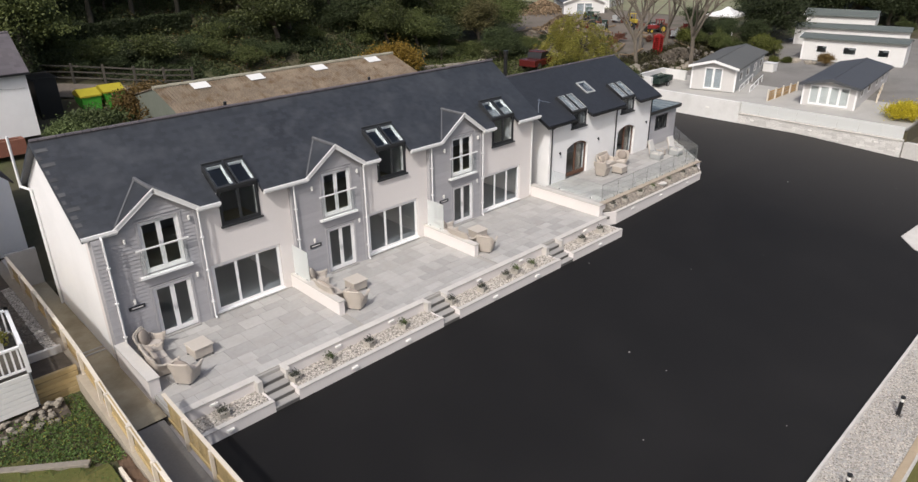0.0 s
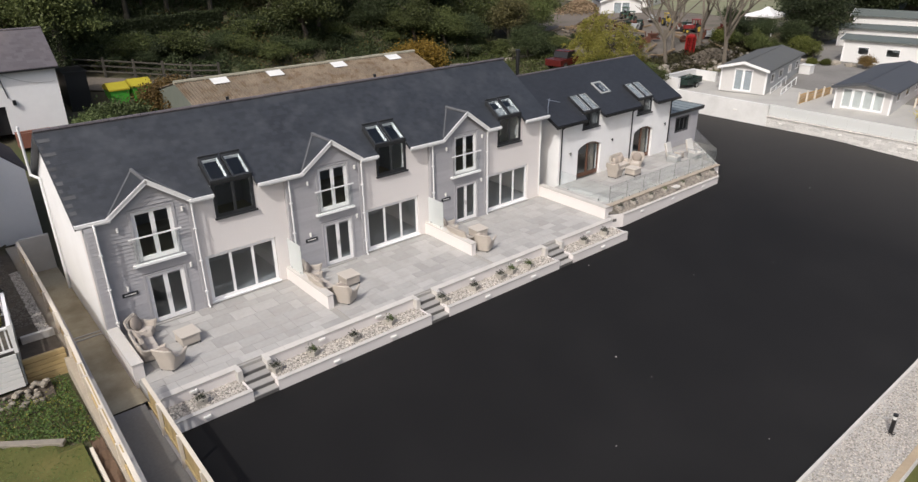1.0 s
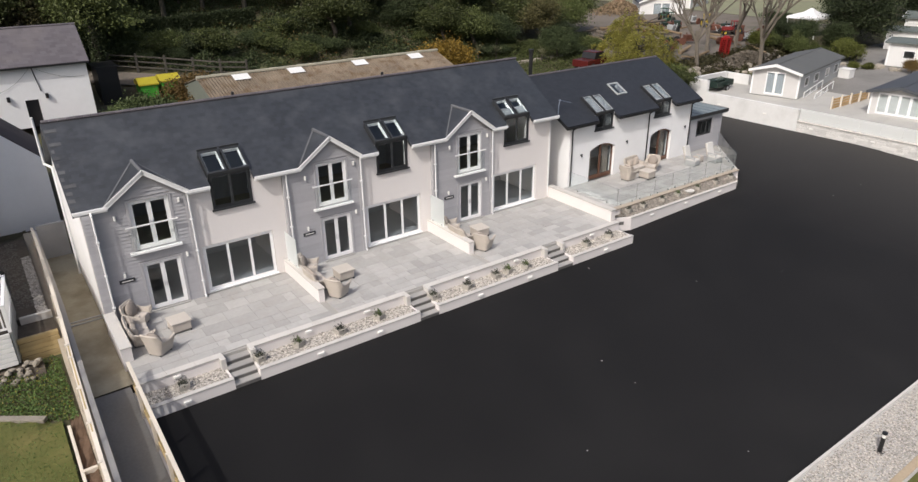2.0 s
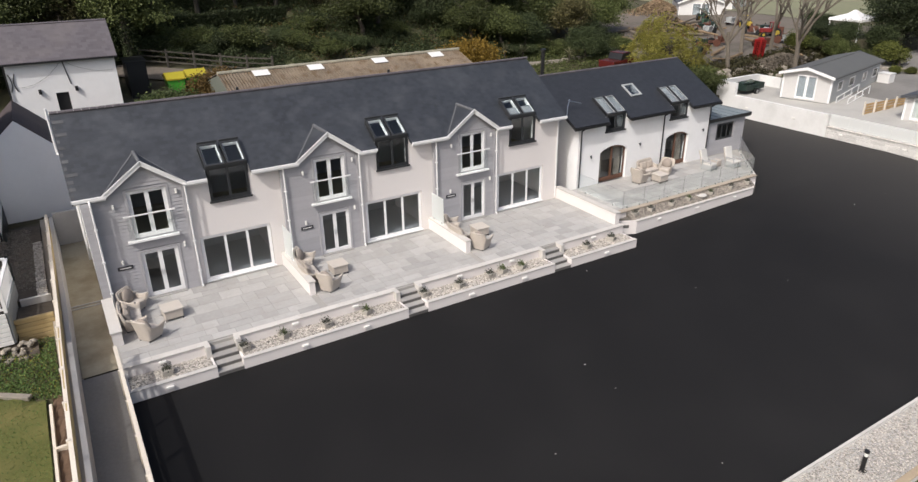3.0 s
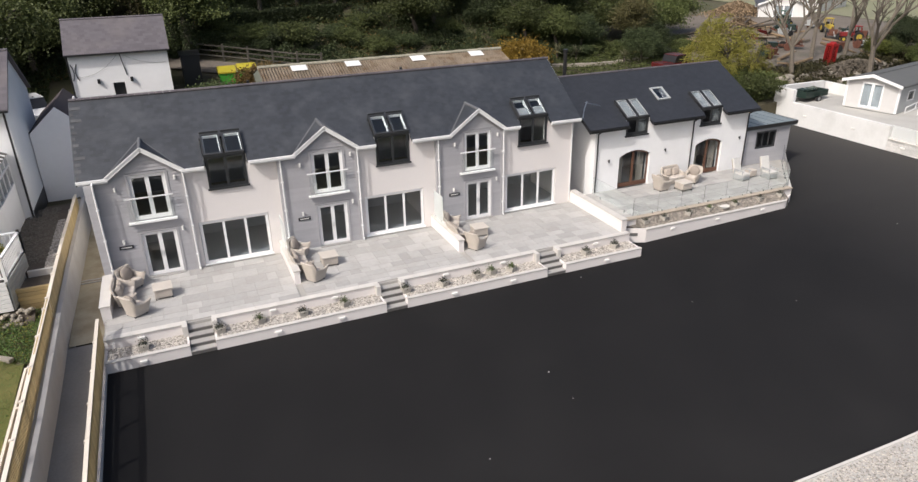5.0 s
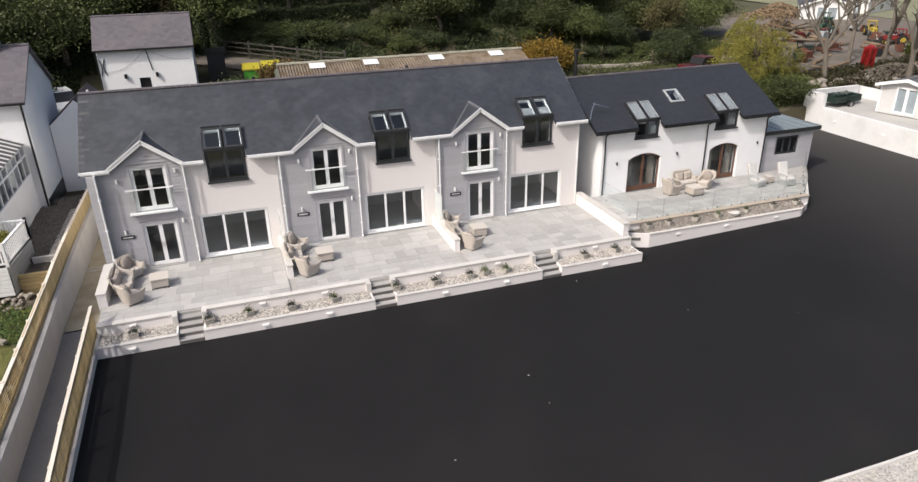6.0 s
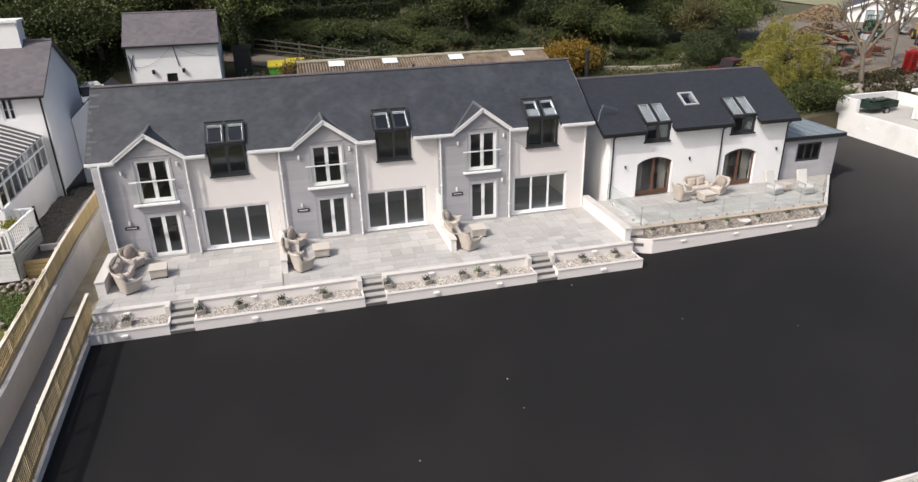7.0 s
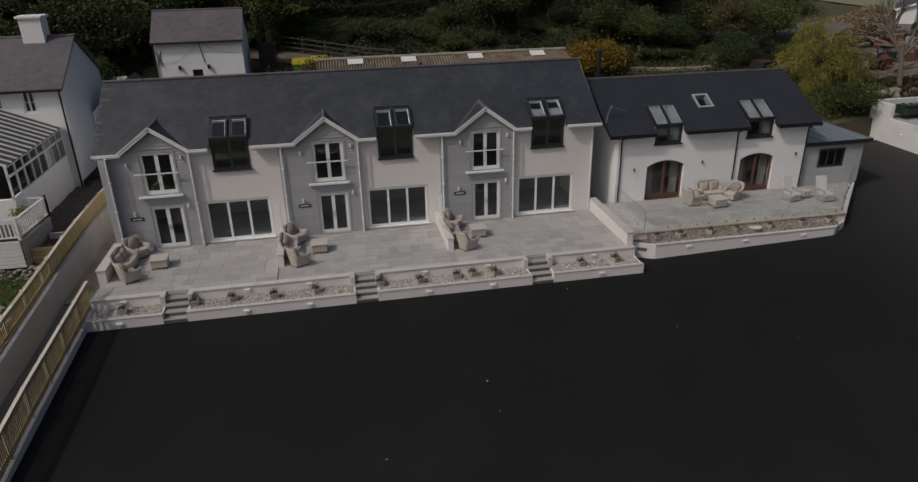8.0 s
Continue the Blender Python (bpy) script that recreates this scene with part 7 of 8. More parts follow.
# low tangle of brambles, nettles and saplings over the bank
def tangle_top(x, y):
    h = 0.5 + 0.35 * np.sin(0.9 * x + 0.6 * y) + 0.3 * np.sin(1.7 * x - 1.1 * y + 1.3) + 0.35 * np.sin(0.37 * x + 1.9) * np.cos(0.5 * y) + 0.25 * np.sin(3.1 * x + 0.4) * np.sin(2.7 * y)
    return np.clip(h, 0.02, 2.4) * np.clip((y - 25) / 5, 0.15, 1.0)


for name, mat, label, sd, count, sz in (("bank_undergrowth", "leaf_dark", "dark tangled undergrowth covering the bank", 301, 230000, 0.10),
                                        ("bank_undergrowth", "leaf_mid", "green tangled undergrowth covering the bank", 302, 50000, 0.10),
                                        ("bank_undergrowth", "leaf_brown", "dry brown stalks among the undergrowth", 303, 16000, 0.08)):
    g = np.random.default_rng(sd)
    x, y = g.uniform(-22, 50, count * 2), 24.5 + 32 * g.uniform(0, 1, count * 2) ** 1.3
    patch = np.sin(0.31 * x + 0.8 * np.sin(0.4 * y)) + np.sin(0.23 * y + 0.5 * x + 2.0) + g.normal(size=count * 2) * 0.6
    keep = (patch < 0.1 if sd == 301 else patch > -0.2) & ~((x < 32) & (y < 27.5) & (x > -2)) & ~((x < 22) & (x > 3) & (y < 33.2 - 0.308 * x)) & ~((x > 28) & (y < 27) & (g.uniform(0, 1, count * 2) < 0.5))
    x, y = x[keep][:count], y[keep][:count]
    z = land_z(x, y) + tangle_top(x, y) * g.uniform(0.2, 1.05, len(x))
    v, f = leaf_cloud(np.stack([x, y, z], -1), sz, sd)
    tagged(new(name, array_mesh(name, v, f, mat)), label, "undergrowth", kind="stuff")

# clipped hedge along the top of the bank
hb = np.random.default_rng(321)
hn = 42000
c = np.stack([hb.uniform(10.4, 22.5, hn), hb.uniform(-0.55, 0.55, hn), np.zeros(hn)], -1)
c[:, 1] += 35.4 + 0.06 * (c[:, 0] - 10.4)
c[:, 2] = 6.9 + (1.95 + 0.03 * (c[:, 0] - 10.4) + 0.08 * np.sin(2 * c[:, 0])) * hb.uniform(0, 1, hn) ** 0.6
v, f = leaf_cloud(c, 0.075, 321)
tagged(new("field_hedge", array_mesh("field_hedge", v, f, "leaf_dark")), "long trimmed dark green hedge above the bank", "hedge", kind="stuff")


def ivy_tree(x, y, h, r, seed):
    """A tall trunk wrapped in ivy, with a few bare limbs at its head."""
    g = np.random.default_rng(seed)
    z = float(land_z(x, y))
    ob = thing("ivy_clad_tree", (x, y, z), "tall trunk thickly wrapped in dark ivy", "tree", "ivy-clad trees")
    bm = bmesh.new()
    tube(bm, (x, y, z - 0.3), (x + 0.2, y, z + h), r, r * 0.5, n=10)
    for k in range(7):
        a, s0 = g.uniform(0, math.tau), z + h * g.uniform(0.6, 1.0)
        tube(bm, (x + 0.15, y, s0), (x + 2.2 * math.cos(a), y + 2.2 * math.sin(a), s0 + g.uniform(0.8, 2.5)), 0.09, 0.02, n=5)
    part("trunk", bm, "bark", ob)
    n = 9000
    a, t = g.uniform(0, math.tau, n), g.uniform(0, 1, n)
    rr = r * (1 - 0.4 * t) + g.gamma(2.0, 0.09, n) * (0.6 + 0.5 * np.sin(9 * t + a))
    c = np.stack([x + 0.2 * t + rr * np.cos(a), y + rr * np.sin(a), z + h * t], -1)
    v, f = leaf_cloud(c, 0.075, seed)
    part("ivy", array_mesh("ivy", v, f, "leaf_dark"), "", ob, )


ivy_tree(8.0, 29.8, 9.0, 0.38, 401)
ivy_tree(6.9, 30.6, 9.0, 0.32, 402)


def willow(seed, radius, height):
    """A short trunk, arching limbs and curtains of hanging leafy shoots."""
    g = np.random.default_rng(seed)
    ob = thing("willow", (0, 0, 0), "yellow-green willow with trailing shoots", "tree", "willows")
    bm = bmesh.new()
    tube(bm, (0, 0, -0.4), (0.1, 0, height * 0.4), 0.2, 0.15)
    pts = []
    for k in range(24):
        a, r = g.uniform(0, math.tau), radius * g.uniform(0.1, 1.1)
        top = Vector((math.cos(a) * r, math.sin(a) * r * 0.8, height * g.uniform(0.32, 1.05) * (1 - 0.3 * (r / radius) ** 2)))
        lb = bmesh.new()
        tube(lb, (0.1, 0, height * g.uniform(0.3, 0.4)), top, 0.06, 0.015, n=5)
        part("limb", lb, "bark", ob)
        for j in range(9):
            q = np.array(top) + g.normal(size=3) * (0.4, 0.4, 0.22)
            n = 60
            s = g.uniform(0, 1, n)
            drop = g.uniform(0.15, 1.5) * height * 0.35
            out = np.array([math.cos(a) + g.normal() * 0.5, math.sin(a) + g.normal() * 0.5, 0.3]) * 0.6
            pts.append(q + s[:, None] * out - np.stack([0 * s, 0 * s, drop * s ** 1.6], -1) + g.normal(size=(n, 3)) * (0.09, 0.09, 0.08))
    part("trunk", bm, "bark", ob)
    c = np.concatenate(pts)
    c[:, 2] = np.maximum(c[:, 2], 0.15)
    v, f = leaf_cloud(c, 0.065, seed)
    part("crown", array_mesh("crown", v, f, "leaf_willow"), "", ob)
    return ob


put(willow(113, 3.1, 5.0), [(49.5, 14.0, 0.95, 0), (47.6, 12.4, 0.45, 60), (51.6, 12.6, 0.5, 200)])
put(willow(118, 2.2, 4.8), [(50.6, 17.4, 0.8, 120)])
put(tree("roadside_bush", "rounded mid-green bush below the willow", "bush", "roadside bushes", 1.8, 2.2, 0.1, "leaf_mid", 119, 60, 200, 0.07, 0.07), [(48.2, 9.3, 0.9, 0), (50.4, 9.6, 0.55, 80)])
put(tree("evergreen_tree", "dense dark evergreen tree behind the caravans", "tree", "evergreens", 3.0, 6.0, 0.4, "leaf_dark", 114, 90, 220, 0.10, 0.25),
    [(77.2, 8.6, 1.1, 200), (82, 10.5, 1.0, 30), (71.5, 12.0, 0.36, 0), (75, 16.5, 0.4, 150), (70.5, 10.5, 0.42, 30), (74.0, 8.8, 0.5, 260), (68.6, 12.4, 0.42, 80),
     (93, 17, 1.1, 60), (102, 3, 1.1, 120), (97, 9, 1.2, 10)])
put(tree("drive_shrub", "low bright yellow shrub at the end of the wall", "shrub", "drive shrubs", 1.3, 1.5, 0.1, "leaf_yellow", 115, 60, 240, 0.05, 0.06), [(52.7, -12.1, 1.0, 100)])
put(tree("frond_shrub", "yellow-green leafy shrub beside the park drive", "shrub", "park shrubs", 1.3, 2.2, 0.1, "leaf_frond", 121, 44, 170, 0.08, 0.08), [(70.3, 5.4, 1.0, 10), (71.9, 7.0, 1.0, 75), (67.0, 3.4, 0.45, 30), (67.8, 2.4, 0.4, 130), (65.0, 12.0, 0.9, 0)])
put(tree("tall_shrub", "tall mid-green shrub beside the caravans", "shrub", "tall shrubs", 1.5, 3.0, 0.1, "leaf_mid", 120, 60, 220, 0.08, 0.1), [(67.5, 9.5, 0.85, 0), (69.0, 8.0, 0.8, 60), (66.2, 11.2, 0.7, 20), (95, -0.6, 0.9, 40), (93, 2.2, 0.7, 40)])
far = []
for i in range(18):
    far.append((rng.uniform(70, 190), rng.uniform(70, 120), rng.uniform(1.2, 2.2), rng.uniform(0, 360)))
for i in range(26):
    far.append((rng.uniform(105, 190), rng.uniform(-30, 12), rng.uniform(1.2, 1.9), rng.uniform(0, 360)))
put(tree("distant_tree", "hazy green tree in the distance", "tree", "distant trees", 2.6, 4.5, 0.2, "leaf_mid", 116, 30, 45, 0.38, 0.25), far)


def bare_tree(x, y, seed, h):
    rng = random.Random(seed)
    ob = thing("bare_tree", (x, y, float(land_z(x, y))), "leafless pale-barked tree in early spring", "tree", "bare trees")
    limbs = []

    def grow(p, d, r, l, depth):
        q = p + d * l
        limbs.append((p, q, r, r * 0.72, depth))
        if depth == 4:
            return
        for _ in range(3 if depth else 4):
            e = (d + Vector((rng.uniform(-1, 1), rng.uniform(-1, 1), rng.uniform(-0.1, 0.7))) * 0.62).normalized()
            grow(p + d * l * rng.uniform(0.6, 1.0), e, r * 0.6, l * rng.uniform(0.55, 0.8), depth + 1)

    grow(Vector((x, y, float(land_z(x, y)) - 0.2)), Vector((rng.uniform(-0.12, 0.12), rng.uniform(-0.12, 0.12), 1)).normalized(), 0.145 + 0.011 * (h - 6) * 1.6, h * 0.38, 0)
    bm, tw = bmesh.new(), bmesh.new()
    for p, q, r0, r1, dp in limbs:
        tube(bm if dp < 2 else tw, p, q, r0, r1, n=7 if dp < 2 else 4, caps=False)
    part("trunk", bm, "bark_pale", ob)
    part("branching", tw, "bark_pale", ob)


for x, y, s, h in ((53.9, 10.9, 1, 9), (60.4, 8.7, 3, 11), (59.5, 14.0, 2, 9), (61.6, 12.4, 4, 9)):
    bare_tree(x, y, s, h)

weeds("verge_growth", 43.5, 52.5, 8.6, 17, lambda x, y: land_z(x, y), 16000, 0.55, "leaf_mid", "rough green growth behind the barn", 33, 0.09)
weeds("verge_growth", 53, 70, 9.2, 12.5, lambda x, y: land_z(x, y), 9000, 0.5, "leaf_olive", "rough brown-green growth along the yard edge", 34, 0.10)
weeds("verge_growth", 36, 50, 17, 26, lambda x, y: land_z(x, y), 14000, 0.4, "leaf_mid", "rough grass on the bank behind the barn", 35, 0.09)
# ---- right-hand walls and the caravan park ----
RW = 49.6
tagged(new("white_retaining_wall", mesh_of("white_retaining_wall", boxes((RW, RW + 0.3, -1.45, 8.4, 0.4, 2.75)), "wall_white")), "smooth white rendered retaining wall", "wall", kind="structure")
tagged(new("white_parapet", mesh_of("white_parapet", boxes((RW, RW + 0.25, 6.6, 8.4, 2.751, 3.7), (RW + 0.251, 54.6, 8.15, 8.4, 2.3, 3.7), (54.8, 55.05, 6.2, 8.4, 2.3, 3.6)), "wall_white")),
       "white rendered parapet round a parking bay", "wall", kind="structure")
tagged(new("park_paving", sheet("park_paving", np.array([RW + 0.301, 52, 57, 63, 70, 78, 84, 92]), np.array([-13.1, -8, -3, 2, 6, 8.149]), lambda x, y: np.maximum(land_z(x, y), 2.45) + 0.11, "park")), "grey gravel and concrete of the caravan park", "ground", kind="structure")
tagged(new("pale_hardstanding", sheet("pale_hardstanding", np.array([RW + 0.302, 52, 54.5, 57]), np.array([-13.0, -8, -3, 2, 6, 8.148]), lambda x, y: np.maximum(land_z(x, y), 2.45) + 0.15, "park_pale")), "pale concrete hardstanding behind the wall", "ground", kind="structure")
sw_ = tagged(new("stone_wall", mesh_of("stone_wall", boxes((RW + 0.06, RW + 0.34, -13.1, -1.451, 0.1, 1.86)), "mortar")), "low grey dressed stone wall with pale coping", "wall", kind="structure")
bm = bmesh.new()
for i in range(13):
    y = -13.1 + 0.895 * i
    quadbox(bm, RW - 0.03, RW + 0.38, y, y + 0.888, 1.861, 1.93)
part("coping", bm, "coping", sw_)
stones = {}
rng = random.Random(9)
z, row = 0.5, 0
while z < 1.84:
    h = rng.choice((0.14, 0.18, 0.22))
    h = min(h, 1.86 - z)
    y = -13.1
    while y < -1.47:
        w = rng.choice((0.35, 0.5, 0.65))
        w = min(w, round(-1.455 - y, 2))
        if w > 0.08 and h > 0.05:
            key = (w, h)
            if key not in stones:
                stones[key] = mesh_of("stone", bevelled(boxes((-0.03, 0.0, 0.006, w - 0.006, 0.006, h - 0.006)), 0.008), "stone")
            piece("stone", stones[key], sw_, (RW + 0.058 + rng.uniform(-0.008, 0.008), y, z))
        y += w
    z += h
M["milky"] = glass_material("milky_glass", (0.88, 0.90, 0.89), 0.4)
M["milky"].node_tree.nodes["Principled BSDF"].inputs["Transmission Weight"].default_value = 0.4
gb = thing("park_glass_guard", (RW + 0.4, -7, 1.95), "frosted glass guard above the stone wall", "balustrade")
for i in range(8):
    y = -13.0 + 1.44 * i
    g = part("glass_panel", boxes((RW + 0.2, RW + 0.215, y, y + 1.432, 1.95, 2.80)), "milky", gb)
for y in (-2.6, -7.0, -11.5):
    lt = thing("brick_light", (RW, y, 1.45), "small white rectangular wall light", "lamp", "terrace wall lights")
    part("casing", bevelled(boxes((RW - 0.03, RW + 0.02, y - 0.14, y + 0.14, 1.45, 1.57)), 0.012), "lamp_white", lt)
for y in (1.2, 5.3):
    lt = thing("brick_light", (RW, y, 1.9), "small white rectangular wall light", "lamp", "terrace wall lights")
    part("casing", bevelled(boxes((RW - 0.05, RW - 0.001, y - 0.14, y + 0.14, 1.9, 2.02)), 0.012), "lamp_white", lt)
lone("low_stone_wall", boxes((RW + 0.2, RW + 0.6, -20, -13.15, 0.1, 1.75)), "stone", "rough grey stone wall at the yard corner", "wall", kind="structure")


def lodge(m, w, length, z_eave, z_ridge, body, roof_mat, label, leaves=2, flank=""):
    """A holiday lodge: gable to local -x, long along +x."""
    ob = thing("holiday_lodge", (0, 0, 0), label, "caravan", "holiday lodges")
    h = w / 2
    dw = w * (0.40 if leaves == 2 else 0.74)
    top = z_eave - 0.1
    bm = bmesh.new()
    slab(bm, (0, h, 0.25), (0, -1, 0), (0, 0, 1), (-1, 0, 0), w, z_eave - 0.25, 0.1, [(w / 2 - dw / 2, w / 2 + dw / 2, 0.1, z_eave - 0.35)])
    prism(bm, [(-h, z_eave), (h, z_eave), (0, z_ridge - 0.1)], "x", 0, 0.1)
    part("front_wall", bm, body, ob)
    wins = [(1.2, 2.2), (3.6, 4.8), (6.6, 7.6), (9.0, 10.2)]
    for s in (-1, 1):
        bm = bmesh.new()
        slab(bm, (0.101, s * h, 0.25), (1, 0, 0), (0, 0, 1), (0, s, 0), length - 0.1, z_eave - 0.25, 0.1, [(a, b, 0.75, 1.5) for a, b in wins if b < length])
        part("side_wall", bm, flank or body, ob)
        for a, b in wins:
            if b < length:
                y = s * (h - 0.05)
                g = part("window", boxes((a + 0.1, b + 0.1, y - 0.02, y + 0.02, 1.0, 1.75)), "glass", ob, "dark side window")
                bm = bmesh.new()
                for xa, xb, za, zb in ((a + 0.1, a + 0.17, 1.0, 1.75), (b + 0.03, b + 0.1, 1.0, 1.75), (a + 0.17, b + 0.03, 1.68, 1.75), (a + 0.17, b + 0.03, 1.0, 1.07)):
                    quadbox(bm, xa, xb, y - 0.07 * (s < 0), y + 0.07 * (s > 0), za, zb)
                part("frame", bm, "upvc", g)
    bm = bmesh.new()
    quadbox(bm, length - 0.1, length, -h + 0.1, h - 0.1, 0.25, z_eave)
    prism(bm, [(-h, z_eave), (h, z_eave), (0, z_ridge - 0.1)], "x", length - 0.1, length)
    part("back_wall", bm, body, ob)
    part("floor", boxes((0.1, length - 0.1, -h + 0.1, h - 0.1, 0.05, 0.3)), "caravan_grey", ob)
    for s in (-1, 1):
        bm = bmesh.new()
        prism(bm, [(0, z_ridge), (s * (h + 0.2), z_eave - 0.02), (s * (h + 0.2), z_eave - 0.1), (0, z_ridge - 0.09)], "x", -0.35, length + 0.15)
        part("roof_slope", bm, roof_mat, ob)
        bm = bmesh.new()
        prism(bm, [(0, z_ridge + 0.02), (s * (h + 0.25), z_eave), (s * (h + 0.25), z_eave - 0.2), (0, z_ridge - 0.2)], "x", -0.40, -0.352)
        part("barge_board", bm, "upvc" if leaves == 2 else roof_mat, ob)
        part("gutter", boxes((-0.35, length + 0.15, s * (h + 0.24) - 0.04, s * (h + 0.24) + 0.04, z_eave - 0.14, z_eave - 0.05)), roof_mat, ob)
    for s in (-1, 1):
        part("corner_trim", boxes((-0.02, 0.13, min(s * (h - 0.11), s * (h + 0.015)), max(s * (h - 0.11), s * (h + 0.015)), 0.26, z_eave - 0.16)), "upvc", ob)
    part("ridge_cap", boxes((-0.35, length + 0.15, -0.09, 0.09, z_ridge - 0.04, z_ridge + 0.025)), roof_mat, ob)
    n, g = leaves, dw / leaves
    bm = bmesh.new()
    for k in range(n):
        a = -dw / 2 + k * g
        for q in ((a, a + 0.09, 0.36, top), (a + g - 0.09, a + g, 0.36, top), (a + 0.09, a + g - 0.09, top - 0.11, top), (a + 0.09, a + g - 0.09, 0.36, 0.5)):
            quadbox(bm, -0.04, 0.04, q[0], q[1], q[2], q[3])
    d = part("patio_door", bm, "upvc", ob, "white framed patio doors")
    for k in range(n):
        a = -dw / 2 + k * g
        part("pane", boxes((-0.01, 0.005, a + 0.09, a + g - 0.09, 0.5, top - 0.11)), "glass", d).visible_shadow = False
    part("curtain", boxes((0.045, 0.06, -dw / 2, dw / 2, 0.4, top)), "curtain" if leaves == 2 else "cushion_white", ob, "drawn curtain")
    ob.matrix_basis = m
    return ob


M["lodge_roof"] = material("olive_grey_tiles", (0.105, 0.108, 0.105), rough=0.7, var=0.1, scale=5, big=0.8)
# first lodge: side walls a darker grey than the front
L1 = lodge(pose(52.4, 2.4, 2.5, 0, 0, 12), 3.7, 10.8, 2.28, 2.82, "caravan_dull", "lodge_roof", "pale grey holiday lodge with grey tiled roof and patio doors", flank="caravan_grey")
L2 = lodge(pose(52.7, -6.85, 2.45, 0, 0, 6), 3.8, 12.0, 1.98, 2.44, "caravan_dull", "caravan_roof", "white holiday lodge with dark grey roof and wide patio doors", 4)
lodge(pose(71.6, 2.2, 3.1, 0, 0, -82), 3.0, 9.0, 2.45, 2.68, "caravan", "green_roof", "long white static caravan with a grey-green roof")
lodge(pose(80.4, 6.5, 2.85, 0, 0, -78), 3.0, 11.0, 2.7, 2.95, "caravan", "green_roof", "distant static caravan with a grey-green roof")
L5 = lodge(pose(91.0, 9.2, 3.15, 0, 0, -80), 3.4, 7.5, 2.7, 3.25, "caravan", "green_roof", "distant static caravan with a porch gable")
for s_ in (-1, 1):
    bm = bmesh.new()
    prism(bm, [(2.3, 3.35), (2.3 + 1.9 * s_, 2.65), (2.3 + 1.9 * s_, 2.45), (2.3, 3.15)], "y", -2.6, -2.45)
    part("porch_board", bm, "upvc", L5, "white porch barge board")
    bm = bmesh.new()
    prism(bm, [(2.3, 3.33), (2.3 + 1.85 * s_, 2.64), (2.3 + 1.85 * s_, 2.56), (2.3, 3.24)], "y", -2.449, -0.4)
    part("porch_roof", bm, "green_roof", L5)
lodge(pose(77.5, 34.3, 4.25, 0, 0, 48), 5.6, 8.5, 2.4, 3.5, "caravan", "caravan_roof", "distant white chalet beyond the yard")
lodge(pose(84.5, 37, 4.5, 0, 0, 20), 3.4, 9.0, 2.4, 2.9, "caravan", "caravan_roof", "distant white chalet beyond the yard")

# steps and rails beside the first lodge, timber screen beside the second
st_ = thing("lodge_ramp", (56, 0.2, 2.6), "grey ramp with white handrails along a lodge wall", "ramp")
slope = Vector((4.4, 0.9, 0.0))
foot = Vector((53.9, -0.25, 2.62))
bm = bmesh.new()
beam(bm, foot + Vector((-0.1, 0.45, -0.03)), foot + slope + Vector((-0.1, 0.45, 0.17)), 0.9, 0.10)
part("deck", bm, "caravan_grey", st_)
for off, rise in ((0.0, 0.78), (0.9, 0.78)):
    side = Vector((-0.18 * off, 0.9 * off, 0))
    bm = bmesh.new()
    beam(bm, foot + side + Vector((0, 0, rise - 0.25)), foot + side + slope + Vector((0, 0, rise + 0.1)), 0.055)
    beam(bm, foot + side + Vector((0, 0, 0.12)), foot + side + slope * 0.75 + Vector((0, 0, 0.35)), 0.04)
    for k in range(4):
        q = foot + side + slope * (k / 3.0)
        beam(bm, q + Vector((0, 0, -0.08)), q + Vector((0, 0, rise - 0.25 + 0.117 * k)), 0.05)
    part("handrail", bm, "upvc", st_, "white metal handrail")
lone("storage_box", bevelled(boxes((62.8, 63.7, 1.6, 2.6, 2.8, 3.75), (62.75, 63.75, 1.55, 2.65, 3.751, 3.81)), 0.02), "caravan", "pale storage box behind the lodge", "box")
gz = thing("gazebo", (75.5, 12.8, 4.4), "white canvas gazebo standing among the trees", "gazebo")
bm = bmesh.new()
for r0, z0, r1, z1 in ((1.75, 6.4, 1.7, 6.62), (1.7, 6.62, 0.5, 7.05), (0.5, 7.05, 0.1, 7.4)):
    lo = [bm.verts.new((75.5 + r0 * a, 12.8 + r0 * b, z0)) for a, b in ((-1, -1), (1, -1), (1, 1), (-1, 1))]
    hi = [bm.verts.new((75.5 + r1 * a, 12.8 + r1 * b, z1)) for a, b in ((-1, -1), (1, -1), (1, 1), (-1, 1))]
    for i in range(4):
        bm.faces.new((lo[i], lo[(i + 1) % 4], hi[(i + 1) % 4], hi[i]))
part("canopy", bm, "upvc", gz, "white canvas canopy")
for a in (-1.6, 1.6):
    for b in (-1.6, 1.6):
        part("post", boxes((75.5 + a - 0.04, 75.5 + a + 0.04, 12.8 + b - 0.04, 12.8 + b + 0.04, 4.2, 6.45)), "upvc", gz)
scr = thing("timber_screen", (54, -2.2, 2.56), "low new timber screen fence between lodges", "fence")
for i in range(5):
    x, y = 51.9 + 1.2 * i, -2.62 - 0.10 * i
    part("post", boxes((x - 0.05, x + 0.05, y - 0.05, y + 0.05, 2.5, 3.6)), "fence_cap", scr)
    if i < 4:
        for k in range(4):
            part("rail", boxes((x + 0.051, x + 1.149, y - 0.02, y + 0.02, 2.68 + 0.2 * k, 2.83 + 0.2 * k)), "screen_wood", scr)
